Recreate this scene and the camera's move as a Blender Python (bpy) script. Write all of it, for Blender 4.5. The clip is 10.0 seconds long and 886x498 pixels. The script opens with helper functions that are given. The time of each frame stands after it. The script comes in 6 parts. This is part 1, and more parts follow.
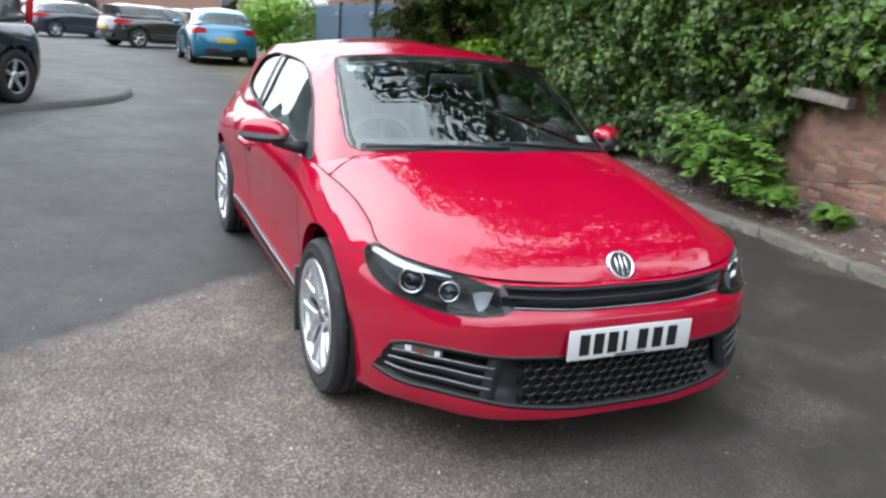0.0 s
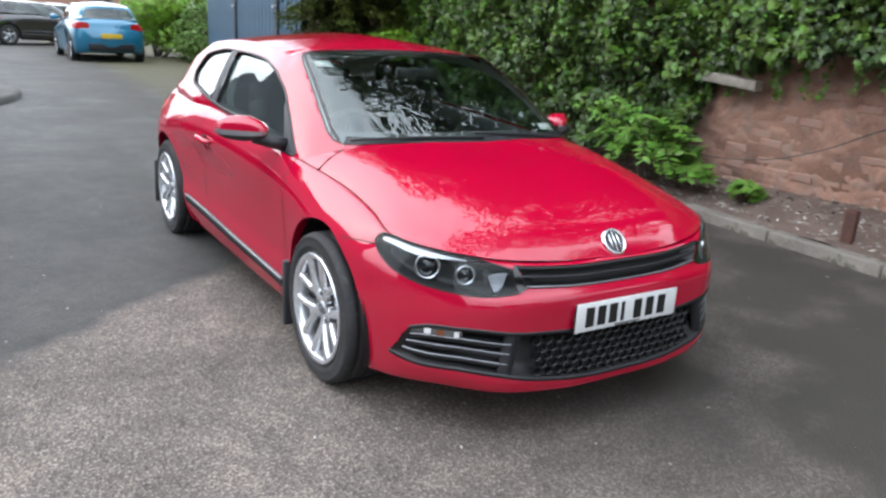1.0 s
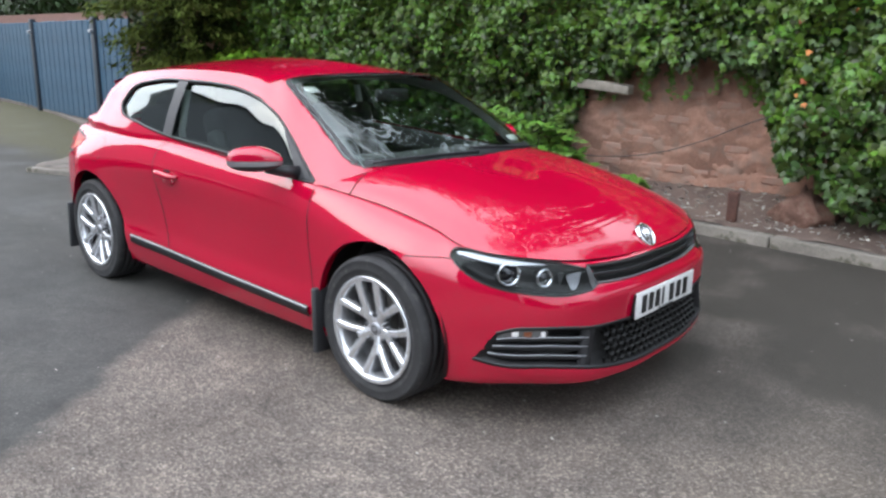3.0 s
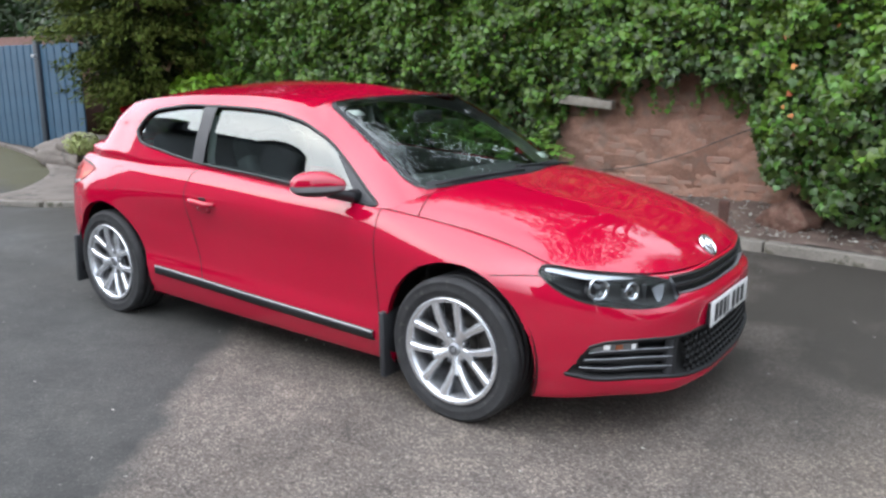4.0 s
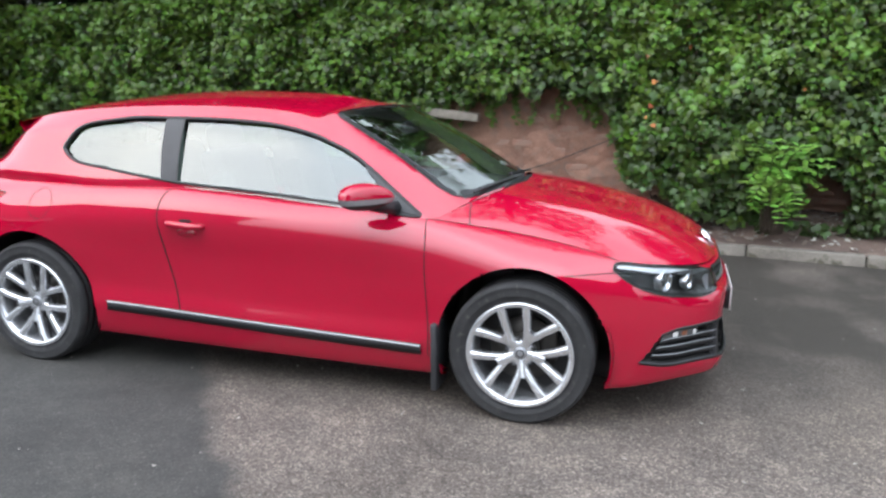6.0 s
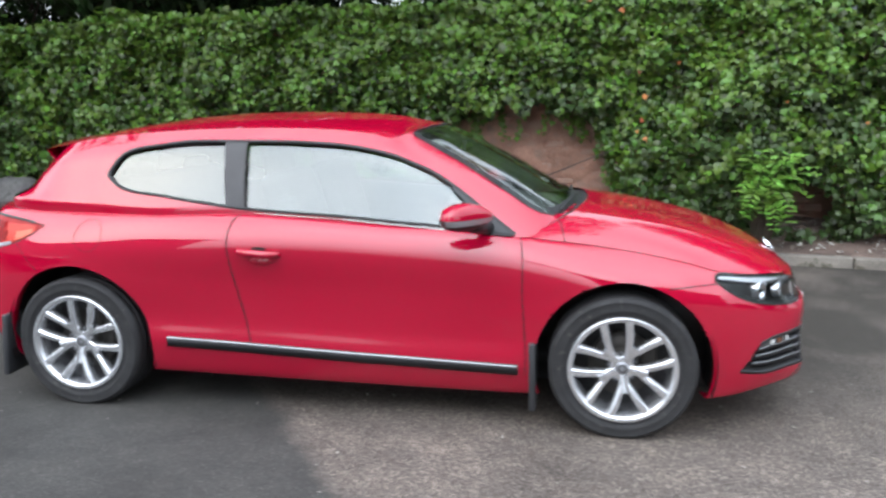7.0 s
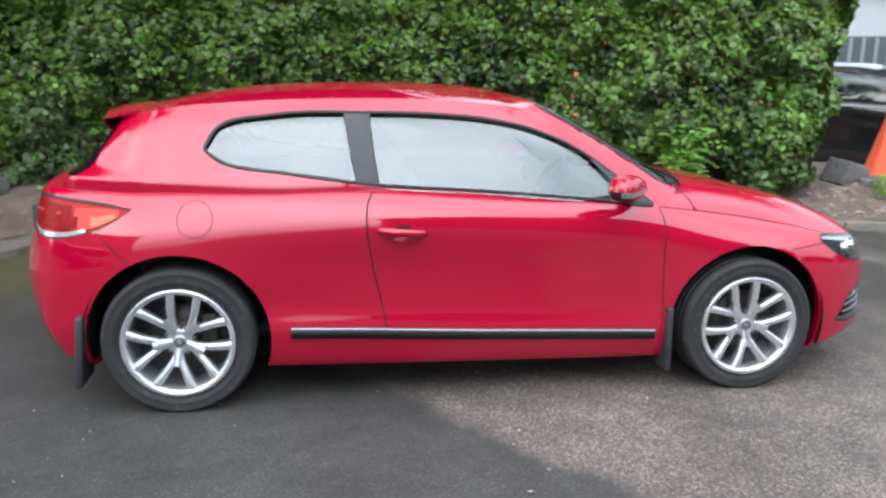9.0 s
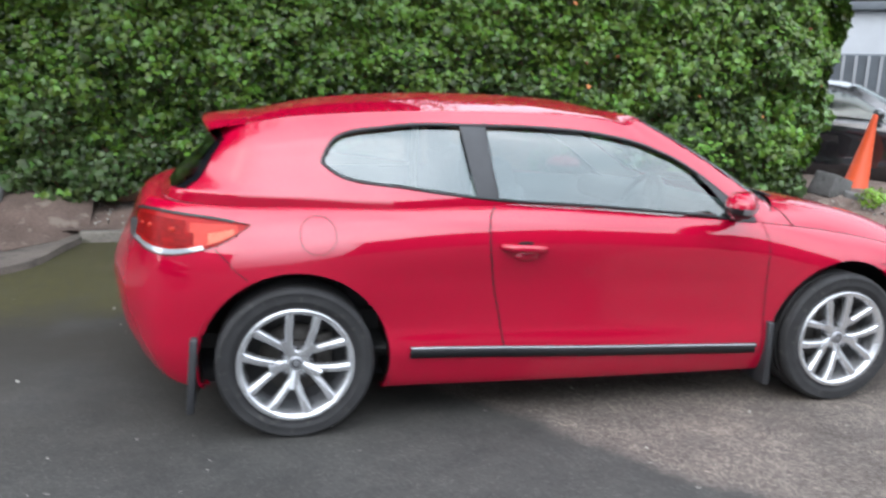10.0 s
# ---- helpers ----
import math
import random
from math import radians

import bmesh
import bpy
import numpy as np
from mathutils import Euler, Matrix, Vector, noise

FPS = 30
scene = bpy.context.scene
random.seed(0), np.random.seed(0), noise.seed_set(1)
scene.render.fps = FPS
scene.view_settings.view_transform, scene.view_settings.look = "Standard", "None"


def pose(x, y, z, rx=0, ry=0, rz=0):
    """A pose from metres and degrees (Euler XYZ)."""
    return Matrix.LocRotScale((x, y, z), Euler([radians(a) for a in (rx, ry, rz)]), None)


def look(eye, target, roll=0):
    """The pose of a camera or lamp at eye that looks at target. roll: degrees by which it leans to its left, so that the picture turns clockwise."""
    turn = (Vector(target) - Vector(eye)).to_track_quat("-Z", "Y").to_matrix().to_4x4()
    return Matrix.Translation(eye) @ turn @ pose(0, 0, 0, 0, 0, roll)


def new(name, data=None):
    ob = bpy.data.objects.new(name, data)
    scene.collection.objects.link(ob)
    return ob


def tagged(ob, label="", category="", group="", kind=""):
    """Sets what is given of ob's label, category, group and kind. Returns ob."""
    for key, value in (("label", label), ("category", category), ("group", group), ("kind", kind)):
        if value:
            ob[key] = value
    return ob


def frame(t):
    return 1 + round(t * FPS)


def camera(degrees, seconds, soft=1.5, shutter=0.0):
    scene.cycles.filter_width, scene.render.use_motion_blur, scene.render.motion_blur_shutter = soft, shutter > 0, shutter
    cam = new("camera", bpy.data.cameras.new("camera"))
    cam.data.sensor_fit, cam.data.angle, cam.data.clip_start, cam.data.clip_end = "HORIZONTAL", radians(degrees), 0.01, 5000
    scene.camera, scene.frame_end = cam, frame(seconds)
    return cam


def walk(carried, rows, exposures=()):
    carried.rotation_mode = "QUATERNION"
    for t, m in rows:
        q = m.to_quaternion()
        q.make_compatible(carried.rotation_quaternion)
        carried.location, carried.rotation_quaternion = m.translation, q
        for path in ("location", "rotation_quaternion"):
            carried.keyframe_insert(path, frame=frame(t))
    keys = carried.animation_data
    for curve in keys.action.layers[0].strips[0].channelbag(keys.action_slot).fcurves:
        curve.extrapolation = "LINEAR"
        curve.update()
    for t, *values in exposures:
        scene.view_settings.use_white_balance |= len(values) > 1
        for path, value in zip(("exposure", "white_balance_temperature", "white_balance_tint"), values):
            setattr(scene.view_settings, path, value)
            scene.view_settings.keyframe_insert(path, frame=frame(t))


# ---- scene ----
cam = camera(59.7, 10.0, soft=2.5, shutter=0.4)
PATH = [
    (0, (2.904, -1.671, 1.479), (1.154, -0.873, 0.932), 4.0),
    (0.5, (2.854, -1.898, 1.466), (1.169, -0.957, 0.942), 3.9),
    (1, (2.825, -2.107, 1.474), (1.21, -1.065, 0.921), 3.2),
    (1.5, (2.684, -2.262, 1.451), (1.159, -1.085, 0.913), 3.0),
    (2, (2.535, -2.46, 1.458), (1.059, -1.214, 0.943), 3.2),
    (2.5, (2.427, -2.732, 1.464), (1.05, -1.376, 0.95), 2.3),
    (4, (1.797, -3.403, 1.482), (0.646, -1.833, 1.025), 0.1),
    (4.5, (1.504, -3.556, 1.455), (0.451, -1.913, 1.016), 0.6),
    (5, (1.187, -3.724, 1.448), (0.253, -2.002, 1.047), 0.5),
    (5.5, (0.895, -3.888, 1.443), (0.146, -2.083, 1.017), 0.8),
    (7, (-0.222, -4.144, 1.442), (-0.555, -2.207, 1.073), -0.3),
    (7.5, (-0.687, -4.181, 1.424), (-1.015, -2.242, 1.056), 0.3),
    (8, (-1.083, -4.264, 1.388), (-1.168, -2.3, 1.021), 0.2),
    (8.5, (-1.532, -4.173, 1.408), (-1.481, -2.216, 1.001), -0.5),
    (9, (-1.942, -4.118, 1.413), (-1.652, -2.186, 0.988), 1.0),
    (9.5, (-2.321, -4.079, 1.386), (-1.888, -2.175, 0.954), 1.5),
    (10, (-2.737, -3.889, 1.419), (-2.262, -1.989, 1.015), 2.1),
]

SKY, SUN = 2.32, 0.45
walk(cam, [(t, look(eye, target, roll)) for t, eye, target, roll in PATH], [(0.0, 0.5, 6250, 11), (10.0, 0.5, 6250, 11)])

# ---------------------------------------------------------------- light
world = bpy.data.worlds.new("overcast_sky")
scene.world = world
world.use_nodes = True
wn, wl = world.node_tree.nodes, world.node_tree.links
wn.clear()
w_out, w_bg = wn.new("ShaderNodeOutputWorld"), wn.new("ShaderNodeBackground")
w_sky, w_mix, w_str = wn.new("ShaderNodeTexSky"), wn.new("ShaderNodeMix"), wn.new("ShaderNodeMix")
w_sky.sky_type, w_sky.sun_disc = "NISHITA", False
w_sky.sun_elevation, w_sky.sun_rotation, w_sky.dust_density = radians(40), radians(235), 4.0
w_tc, w_noise, w_ramp = wn.new("ShaderNodeTexCoord"), wn.new("ShaderNodeTexNoise"), wn.new("ShaderNodeValToRGB")
w_noise.inputs["Scale"].default_value, w_noise.inputs["Detail"].default_value = 2.6, 6
w_ramp.color_ramp.elements[0].position, w_ramp.color_ramp.elements[0].color = 0.35, (0.60, 0.68, 0.75, 1)
w_ramp.color_ramp.elements[1].position, w_ramp.color_ramp.elements[1].color = 0.62, (0.96, 1.0, 1.06, 1)
w_mix.data_type, w_mix.inputs[0].default_value = "RGBA", 0.86
w_str.data_type, w_str.blend_type, w_str.inputs[0].default_value = "RGBA", "MULTIPLY", 1.0
w_str.inputs[7].default_value = (0.1, 0.1, 0.1, 1)
wl.new(w_tc.outputs["Generated"], w_noise.inputs["Vector"])
wl.new(w_noise.outputs["Fac"], w_ramp.inputs["Fac"])
wl.new(w_sky.outputs["Color"], w_str.inputs[6])
wl.new(w_str.outputs[2], w_mix.inputs[6])
wl.new(w_ramp.outputs["Color"], w_mix.inputs[7])
# the cloud is brighter overhead, round the veiled sun and low over the yard's open end
def world_math(op, a, b, c=0.0):
    q = wn.new("ShaderNodeMath")
    q.operation = op
    for i, v in enumerate((a, b, c)):
        if isinstance(v, (int, float)):
            q.inputs[i].default_value = v
        else:
            wl.new(v, q.inputs[i])
    return q.outputs[0]


def towards(way, power):
    """How nearly the sky's direction points along way, from 0 to 1."""
    dot = wn.new("ShaderNodeVectorMath")
    dot.operation, dot.inputs[1].default_value = "DOT_PRODUCT", way
    wl.new(w_tc.outputs["Generated"], dot.inputs[0])
    return world_math("POWER", world_math("MAXIMUM", dot.outputs["Value"], 0.0), power)


w_glow = wn.new("ShaderNodeMix")
w_glow.data_type, w_glow.blend_type, w_glow.inputs[0].default_value = "RGBA", "MULTIPLY", 1.0
w_level = world_math("MULTIPLY_ADD", towards((0, 0, 1), 1.0), 0.90, 0.40)
w_level = world_math("MULTIPLY_ADD", towards((.05, -.72, .69), 4.0), 0.95, w_level)
w_level = world_math("MULTIPLY_ADD", towards((-.95, -.15, .27), 9.0), 0.50, w_level)
wl.new(w_mix.outputs[2], w_glow.inputs[6])
wl.new(w_level, w_glow.inputs[7])
wl.new(w_glow.outputs[2], w_bg.inputs["Color"])
w_bg.inputs["Strength"].default_value = SKY
wl.new(w_bg.outputs["Background"], w_out.inputs["Surface"])

sun = new("sun", bpy.data.lights.new("sun", "SUN"))
sun.data.energy, sun.data.angle, sun.data.color = SUN, radians(90), (1.0, 0.97, 0.92)
sun.matrix_world = look((0, 0, 0), (-math.sin(radians(235)) * math.cos(radians(40)), -math.cos(radians(235)) * math.cos(radians(40)), -math.sin(radians(40))))


# ---------------------------------------------------------------- materials
def nodes_of(name):
    m = bpy.data.materials.new(name)
    m.use_nodes = True
    n, l = m.node_tree.nodes, m.node_tree.links
    return m, n, l, n["Principled BSDF"]


def material(name, base, rough=0.5, metal=0.0, vary=0.2, scale=6.0, bump=0.0, grain=80.0, coat=0.0, spots=None, spot_at=0.6, island=0.0, spec=0.5):
    """A surface with large patches, fine grain and relief; spots: a second colour in blotches; island: variation from piece to piece."""
    m, n, l, b = nodes_of(name)
    tc = n.new("ShaderNodeTexCoord")
    big, fine = n.new("ShaderNodeTexNoise"), n.new("ShaderNodeTexNoise")
    big.inputs["Scale"].default_value, big.inputs["Detail"].default_value = scale, 5
    fine.inputs["Scale"].default_value, fine.inputs["Detail"].default_value = grain, 4
    l.new(tc.outputs["Object"], big.inputs["Vector"])
    l.new(tc.outputs["Object"], fine.inputs["Vector"])
    add = n.new("ShaderNodeMath")
    add.operation = "MULTIPLY_ADD"
    l.new(fine.outputs["Fac"], add.inputs[0])
    add.inputs[1].default_value = 0.5
    l.new(big.outputs["Fac"], add.inputs[2])
    hsv = n.new("ShaderNodeHueSaturation")
    hsv.inputs["Color"].default_value = (*base, 1)
    mr = n.new("ShaderNodeMapRange")
    mr.inputs["From Min"].default_value, mr.inputs["From Max"].default_value = 0.45, 1.05
    mr.inputs["To Min"].default_value, mr.inputs["To Max"].default_value = 1 - vary, 1 + vary
    l.new(add.outputs[0], mr.inputs["Value"])
    l.new(mr.outputs["Result"], hsv.inputs["Value"])
    colour = hsv.outputs["Color"]
    if island:
        geo, h2, m2, m3 = n.new("ShaderNodeNewGeometry"), n.new("ShaderNodeHueSaturation"), n.new("ShaderNodeMapRange"), n.new("ShaderNodeMapRange")
        m2.inputs["To Min"].default_value, m2.inputs["To Max"].default_value = 1 - island, 1 + island
        m3.inputs["To Min"].default_value, m3.inputs["To Max"].default_value = 0.5 - island * 0.06, 0.5 + island * 0.04
        l.new(geo.outputs["Random Per Island"], m2.inputs["Value"])
        l.new(geo.outputs["Random Per Island"], m3.inputs["Value"])
        l.new(m2.outputs["Result"], h2.inputs["Value"])
        l.new(m3.outputs["Result"], h2.inputs["Hue"])
        l.new(colour, h2.inputs["Color"])
        colour = h2.outputs["Color"]
    if spots:
        ramp, mix = n.new("ShaderNodeValToRGB"), n.new("ShaderNodeMix")
        ramp.color_ramp.elements[0].position, ramp.color_ramp.elements[1].position = spot_at, min(1, spot_at + 0.12)
        sn = n.new("ShaderNodeTexNoise")
        sn.inputs["Scale"].default_value, sn.inputs["Detail"].default_value = scale * 2.3, 7
        l.new(tc.outputs["Object"], sn.inputs["Vector"])
        l.new(sn.outputs["Fac"], ramp.inputs["Fac"])
        mix.data_type = "RGBA"
        l.new(ramp.outputs["Color"], mix.inputs[0])
        l.new(colour, mix.inputs[6])
        mix.inputs[7].default_value = (*spots, 1)
        colour = mix.outputs[2]
    l.new(colour, b.inputs["Base Color"])
    b.inputs["Roughness"].default_value, b.inputs["Metallic"].default_value = rough, metal
    b.inputs["Specular IOR Level"].default_value = spec
    if coat:
        b.inputs["Coat Weight"].default_value, b.inputs["Coat Roughness"].default_value, b.inputs["Coat IOR"].default_value = coat, 0.035, 1.70
    if bump:
        bp = n.new("ShaderNodeBump")
        bp.inputs["Strength"].default_value, bp.inputs["Distance"].default_value = bump, 0.01
        l.new(add.outputs[0], bp.inputs["Height"])
        l.new(bp.outputs["Normal"], b.inputs["Normal"])
    return m


def glass(name, tint, facing=0.05, rough=0.0):
    """Thin glazing: a tinted clear pane; its gloss grows from facing to full towards grazing sight, on both sides alike."""
    m, n, l, b = nodes_of(name)
    n.remove(b)
    out = n["Material Output"]
    clear, gloss, mix, fr, mul = n.new("ShaderNodeBsdfTransparent"), n.new("ShaderNodeBsdfGlossy"), n.new("ShaderNodeMixShader"), n.new("ShaderNodeLayerWeight"), n.new("ShaderNodeMath")
    clear.inputs["Color"].default_value = (*tint, 1)
    gloss.inputs["Roughness"].default_value = rough
    gloss.inputs["Color"].default_value = (.94, 1.0, .985, 1)
    fr.inputs["Blend"].default_value = 0.5
    pw = n.new("ShaderNodeMath")
    pw.operation = "POWER"
    pw.inputs[1].default_value = 4.5
    l.new(fr.outputs["Facing"], pw.inputs[0])
    mul.operation, mul.use_clamp = "MULTIPLY_ADD", True
    mul.inputs[1].default_value, mul.inputs[2].default_value = 1 - facing, facing
    l.new(pw.outputs[0], mul.inputs[0])
    l.new(mul.outputs[0], mix.inputs["Fac"])
    l.new(clear.outputs[0], mix.inputs[1])
    l.new(gloss.outputs[0], mix.inputs[2])
    l.new(mix.outputs[0], out.inputs["Surface"])
    return m


M = {
    "paint": material("red_car_paint", (0.37, 0.0012, 0.024), 0.40, 0.0, 0.03, 3, 0.0, 300, coat=1.0, spec=0.0),
    "black_plastic": material("black_plastic", (0.012, 0.012, 0.014), 0.45, 0, 0.3, 9, 0.05, 400),
    "dark_plastic": material("dark_grey_plastic", (0.03, 0.031, 0.034), 0.5, 0, 0.3, 9, 0.05, 400),
    "gloss_black": material("gloss_black", (0.006, 0.006, 0.008), 0.12, 0, 0.2, 9, 0, 300, coat=0.6),
    "rubber": material("tyre_rubber", (0.020, 0.020, 0.021), 0.75, 0, 0.4, 14, 0.15, 250, spots=(0.055, 0.052, 0.048), spot_at=0.6),
    "gap": material("panel_gap", (0.012, 0.002, 0.003), 0.8, 0, 0.1),
    "alloy": material("alloy_wheel", (0.66, 0.67, 0.69), 0.26, 0.75, 0.08, 12, 0.02, 300),
    "steel": material("dark_steel", (0.06, 0.055, 0.05), 0.55, 0.6, 0.4, 20, 0.1, 200),
    "chrome": material("chrome", (0.82, 0.83, 0.85), 0.08, 1.0, 0.05, 20),
    "satin": material("satin_trim", (0.35, 0.36, 0.38), 0.35, 0.7, 0.1, 20),
    "plate": material("white_plate", (0.62, 0.62, 0.61), 0.35, 0, 0.05, 10),
    "ink": material("black_ink", (0.008, 0.008, 0.008), 0.5, 0, 0.1),
    "red_lens": material("red_lens", (0.30, 0.004, 0.005), 0.35, 0, 0.2, 30, coat=0.06, spec=.15),
    "deep_red_lens": material("deep_red_lens", (0.20, 0.002, 0.003), 0.4, 0, 0.35, 40, spec=.12),
    "salmon_lens": material("salmon_lens", (0.62, 0.13, 0.075), 0.4, 0, 0.2, 30, coat=0.06, spec=.2),
    "orange_lens": material("amber_lens", (0.44, 0.032, 0.020), 0.4, 0, 0.2, 30, coat=0.06, spec=.2),
    "amber_bulb": material("amber_bulb", (0.16, 0.050, 0.020), 0.3, 0, 0.1, 10),
    "white_lens": material("clear_lens", (0.42, 0.44, 0.46), 0.1, 0.3, 0.1, 10, coat=1.0),
    "smoked_lens": material("smoked_lens", (0.10, 0.105, 0.11), 0.12, 0.3, 0.1, 10, coat=1.0),
    "seat": material("dark_cloth", (0.022, 0.022, 0.025), 0.9, 0, 0.3, 10, 0.1, 300),
    "dash": material("dashboard_vinyl", (0.060, 0.062, 0.064), 0.65, 0, 0.2, 10, 0.1, 300),
    "light_cloth": material("grey_headlining", (0.52, 0.53, 0.51), 0.9, 0, 0.1, 10),
    "glass": glass("car_glass", (0.76, 0.83, 0.79), 0.10),
    "side_glass": glass("side_glass", (0.46, 0.53, 0.51), 0.13),
    "dark_glass": glass("tinted_glass", (0.30, 0.34, 0.33), 0.08),
    "lamp_glass": glass("lamp_cover", (0.80, 0.82, 0.83), 0.020),
}


# ---------------------------------------------------------------- mesh helpers
def part(name, bm, mat, parent=None, label="", smooth=True):
    me = bpy.data.meshes.new(name)
    if not isinstance(bm, bmesh.types.BMesh):
        v, f = bm
        me.from_pydata([tuple(map(float, p)) for p in v], [], [tuple(map(int, q)) for q in f])
    else:
        bmesh.ops.recalc_face_normals(bm, faces=bm.faces)
        bm.to_mesh(me)
        bm.free()
    me.materials.append(mat)
    if smooth:
        me.polygons.foreach_set("use_smooth", [True] * len(me.polygons))
    ob = new(name, me)
    if parent:
        ob.parent = parent
    if label:
        ob["label"] = label
    return ob


def join_bm(*bms):
    out = bmesh.new()
    for b in bms:
        me = bpy.data.meshes.new("tmp")
        b.to_mesh(me)
        b.free()
        out.from_mesh(me)
        bpy.data.meshes.remove(me)
    return out


def box(sx, sy, sz, at=(0, 0, 0), bevel=0.0, seg=2, rot=None):
    bm = bmesh.new()
    bmesh.ops.create_cube(bm, size=1)
    bmesh.ops.scale(bm, vec=(sx, sy, sz), verts=bm.verts)
    if bevel:
        bmesh.ops.bevel(bm, geom=bm.edges[:], offset=bevel, segments=seg, affect="EDGES", profile=0.5)
    if rot:
        bmesh.ops.rotate(bm, cent=(0, 0, 0), matrix=Euler([radians(a) for a in rot]).to_matrix(), verts=bm.verts)
    bmesh.ops.translate(bm, vec=at, verts=bm.verts)
    return bm


def lathe(profile, n=48, axis="y"):
    """Turns a profile of (radius, along) round an axis."""
    v, f = [], []
    for i in range(n):
        a = 2 * math.pi * i / n
        for r, h in profile:
            c, s = r * math.cos(a), r * math.sin(a)
            v.append((c, h, s) if axis == "y" else (c, s, h))
    k = len(profile)
    for i in range(n):
        for j in range(k - 1):
            a, b = i * k + j, ((i + 1) % n) * k + j
            f.append((a, b, b + 1, a + 1))
    return v, f


def tube(path, r, n=8, closed=False):
    """A round bar along a path; r may be a number or one per point."""
    P = np.array(path, float)
    k = len(P)
    rr = np.full(k, r) if np.isscalar(r) else np.array(r)
    T = np.gradient(P, axis=0)
    if closed:
        T = np.roll(P, -1, 0) - np.roll(P, 1, 0)
    T /= np.linalg.norm(T, axis=1)[:, None] + 1e-9
    ref = np.array([0.0, 0.0, 1.0]) if abs(T[0, 2]) < 0.9 else np.array([1.0, 0, 0])
    v, f = [], []
    for i in range(k):
        a = np.cross(T[i], ref)
        a /= np.linalg.norm(a) + 1e-9
        b = np.cross(a, T[i])
        ref = b
        for j in range(n):
            t = 2 * math.pi * j / n
            v.append(P[i] + rr[i] * (math.cos(t) * a + math.sin(t) * b))
    for i in range(k if closed else k - 1):
        for j in range(n):
            a, b = i * n + j, ((i + 1) % k) * n + j
            a2, b2 = i * n + (j + 1) % n, ((i + 1) % k) * n + (j + 1) % n
            f.append((a, a2, b2, b))
    if not closed:
        f.append(tuple(range(n))[::-1])
        f.append(tuple((k - 1) * n + j for j in range(n)))
    return v, f


def merge(*parts):
    v, f = [], []
    for a, b in parts:
        o = len(v)
        v += [tuple(p) for p in a]
        f += [tuple(i + o for i in q) for q in b]
    return v, f


def raw(bm):
    """The points and faces of a bmesh."""
    bm.verts.index_update()
    out = [tuple(v.co) for v in bm.verts], [tuple(v.index for v in q.verts) for q in bm.faces]
    bm.free()
    return out


def moved(vf, m):
    return [tuple(m @ Vector(p)) for p in vf[0]], vf[1]


def flipped(vf):
    return [(x, -y, z) for x, y, z in vf[0]], [tuple(reversed(q)) for q in vf[1]]


def thing(name, label, category, at=None, group="", kind=""):
    ob = new(name)
    if at is not None:
        ob.matrix_world = at
    return tagged(ob, label, category, group, kind)


# ---------------------------------------------------------------- smooth skins
def spline(P, s, S):
    """Smooth curve through the rows of P at the stations s, read at S."""
    P, s, S = np.asarray(P, float), np.asarray(s, float), np.clip(np.asarray(S, float), s[0], s[-1])
    T = np.zeros_like(P)
    d = np.diff(s).reshape(-1, *[1] * (P.ndim - 1))
    m = np.diff(P, axis=0) / d
    T[0], T[-1] = m[0], m[-1]
    T[1:-1] = (m[:-1] * d[1:] + m[1:] * d[:-1]) / (d[1:] + d[:-1])
    i = np.clip(np.searchsorted(s, S, side="right") - 1, 0, len(s) - 2)
    h = (s[i + 1] - s[i])
    t = ((S - s[i]) / h).reshape(-1, *[1] * (P.ndim - 1))
    h = h.reshape(t.shape)
    return (2 * t**3 - 3 * t**2 + 1) * P[i] + (t**3 - 2 * t**2 + t) * h * T[i] + (3 * t**2 - 2 * t**3) * P[i + 1] + (t**3 - t**2) * h * T[i + 1]


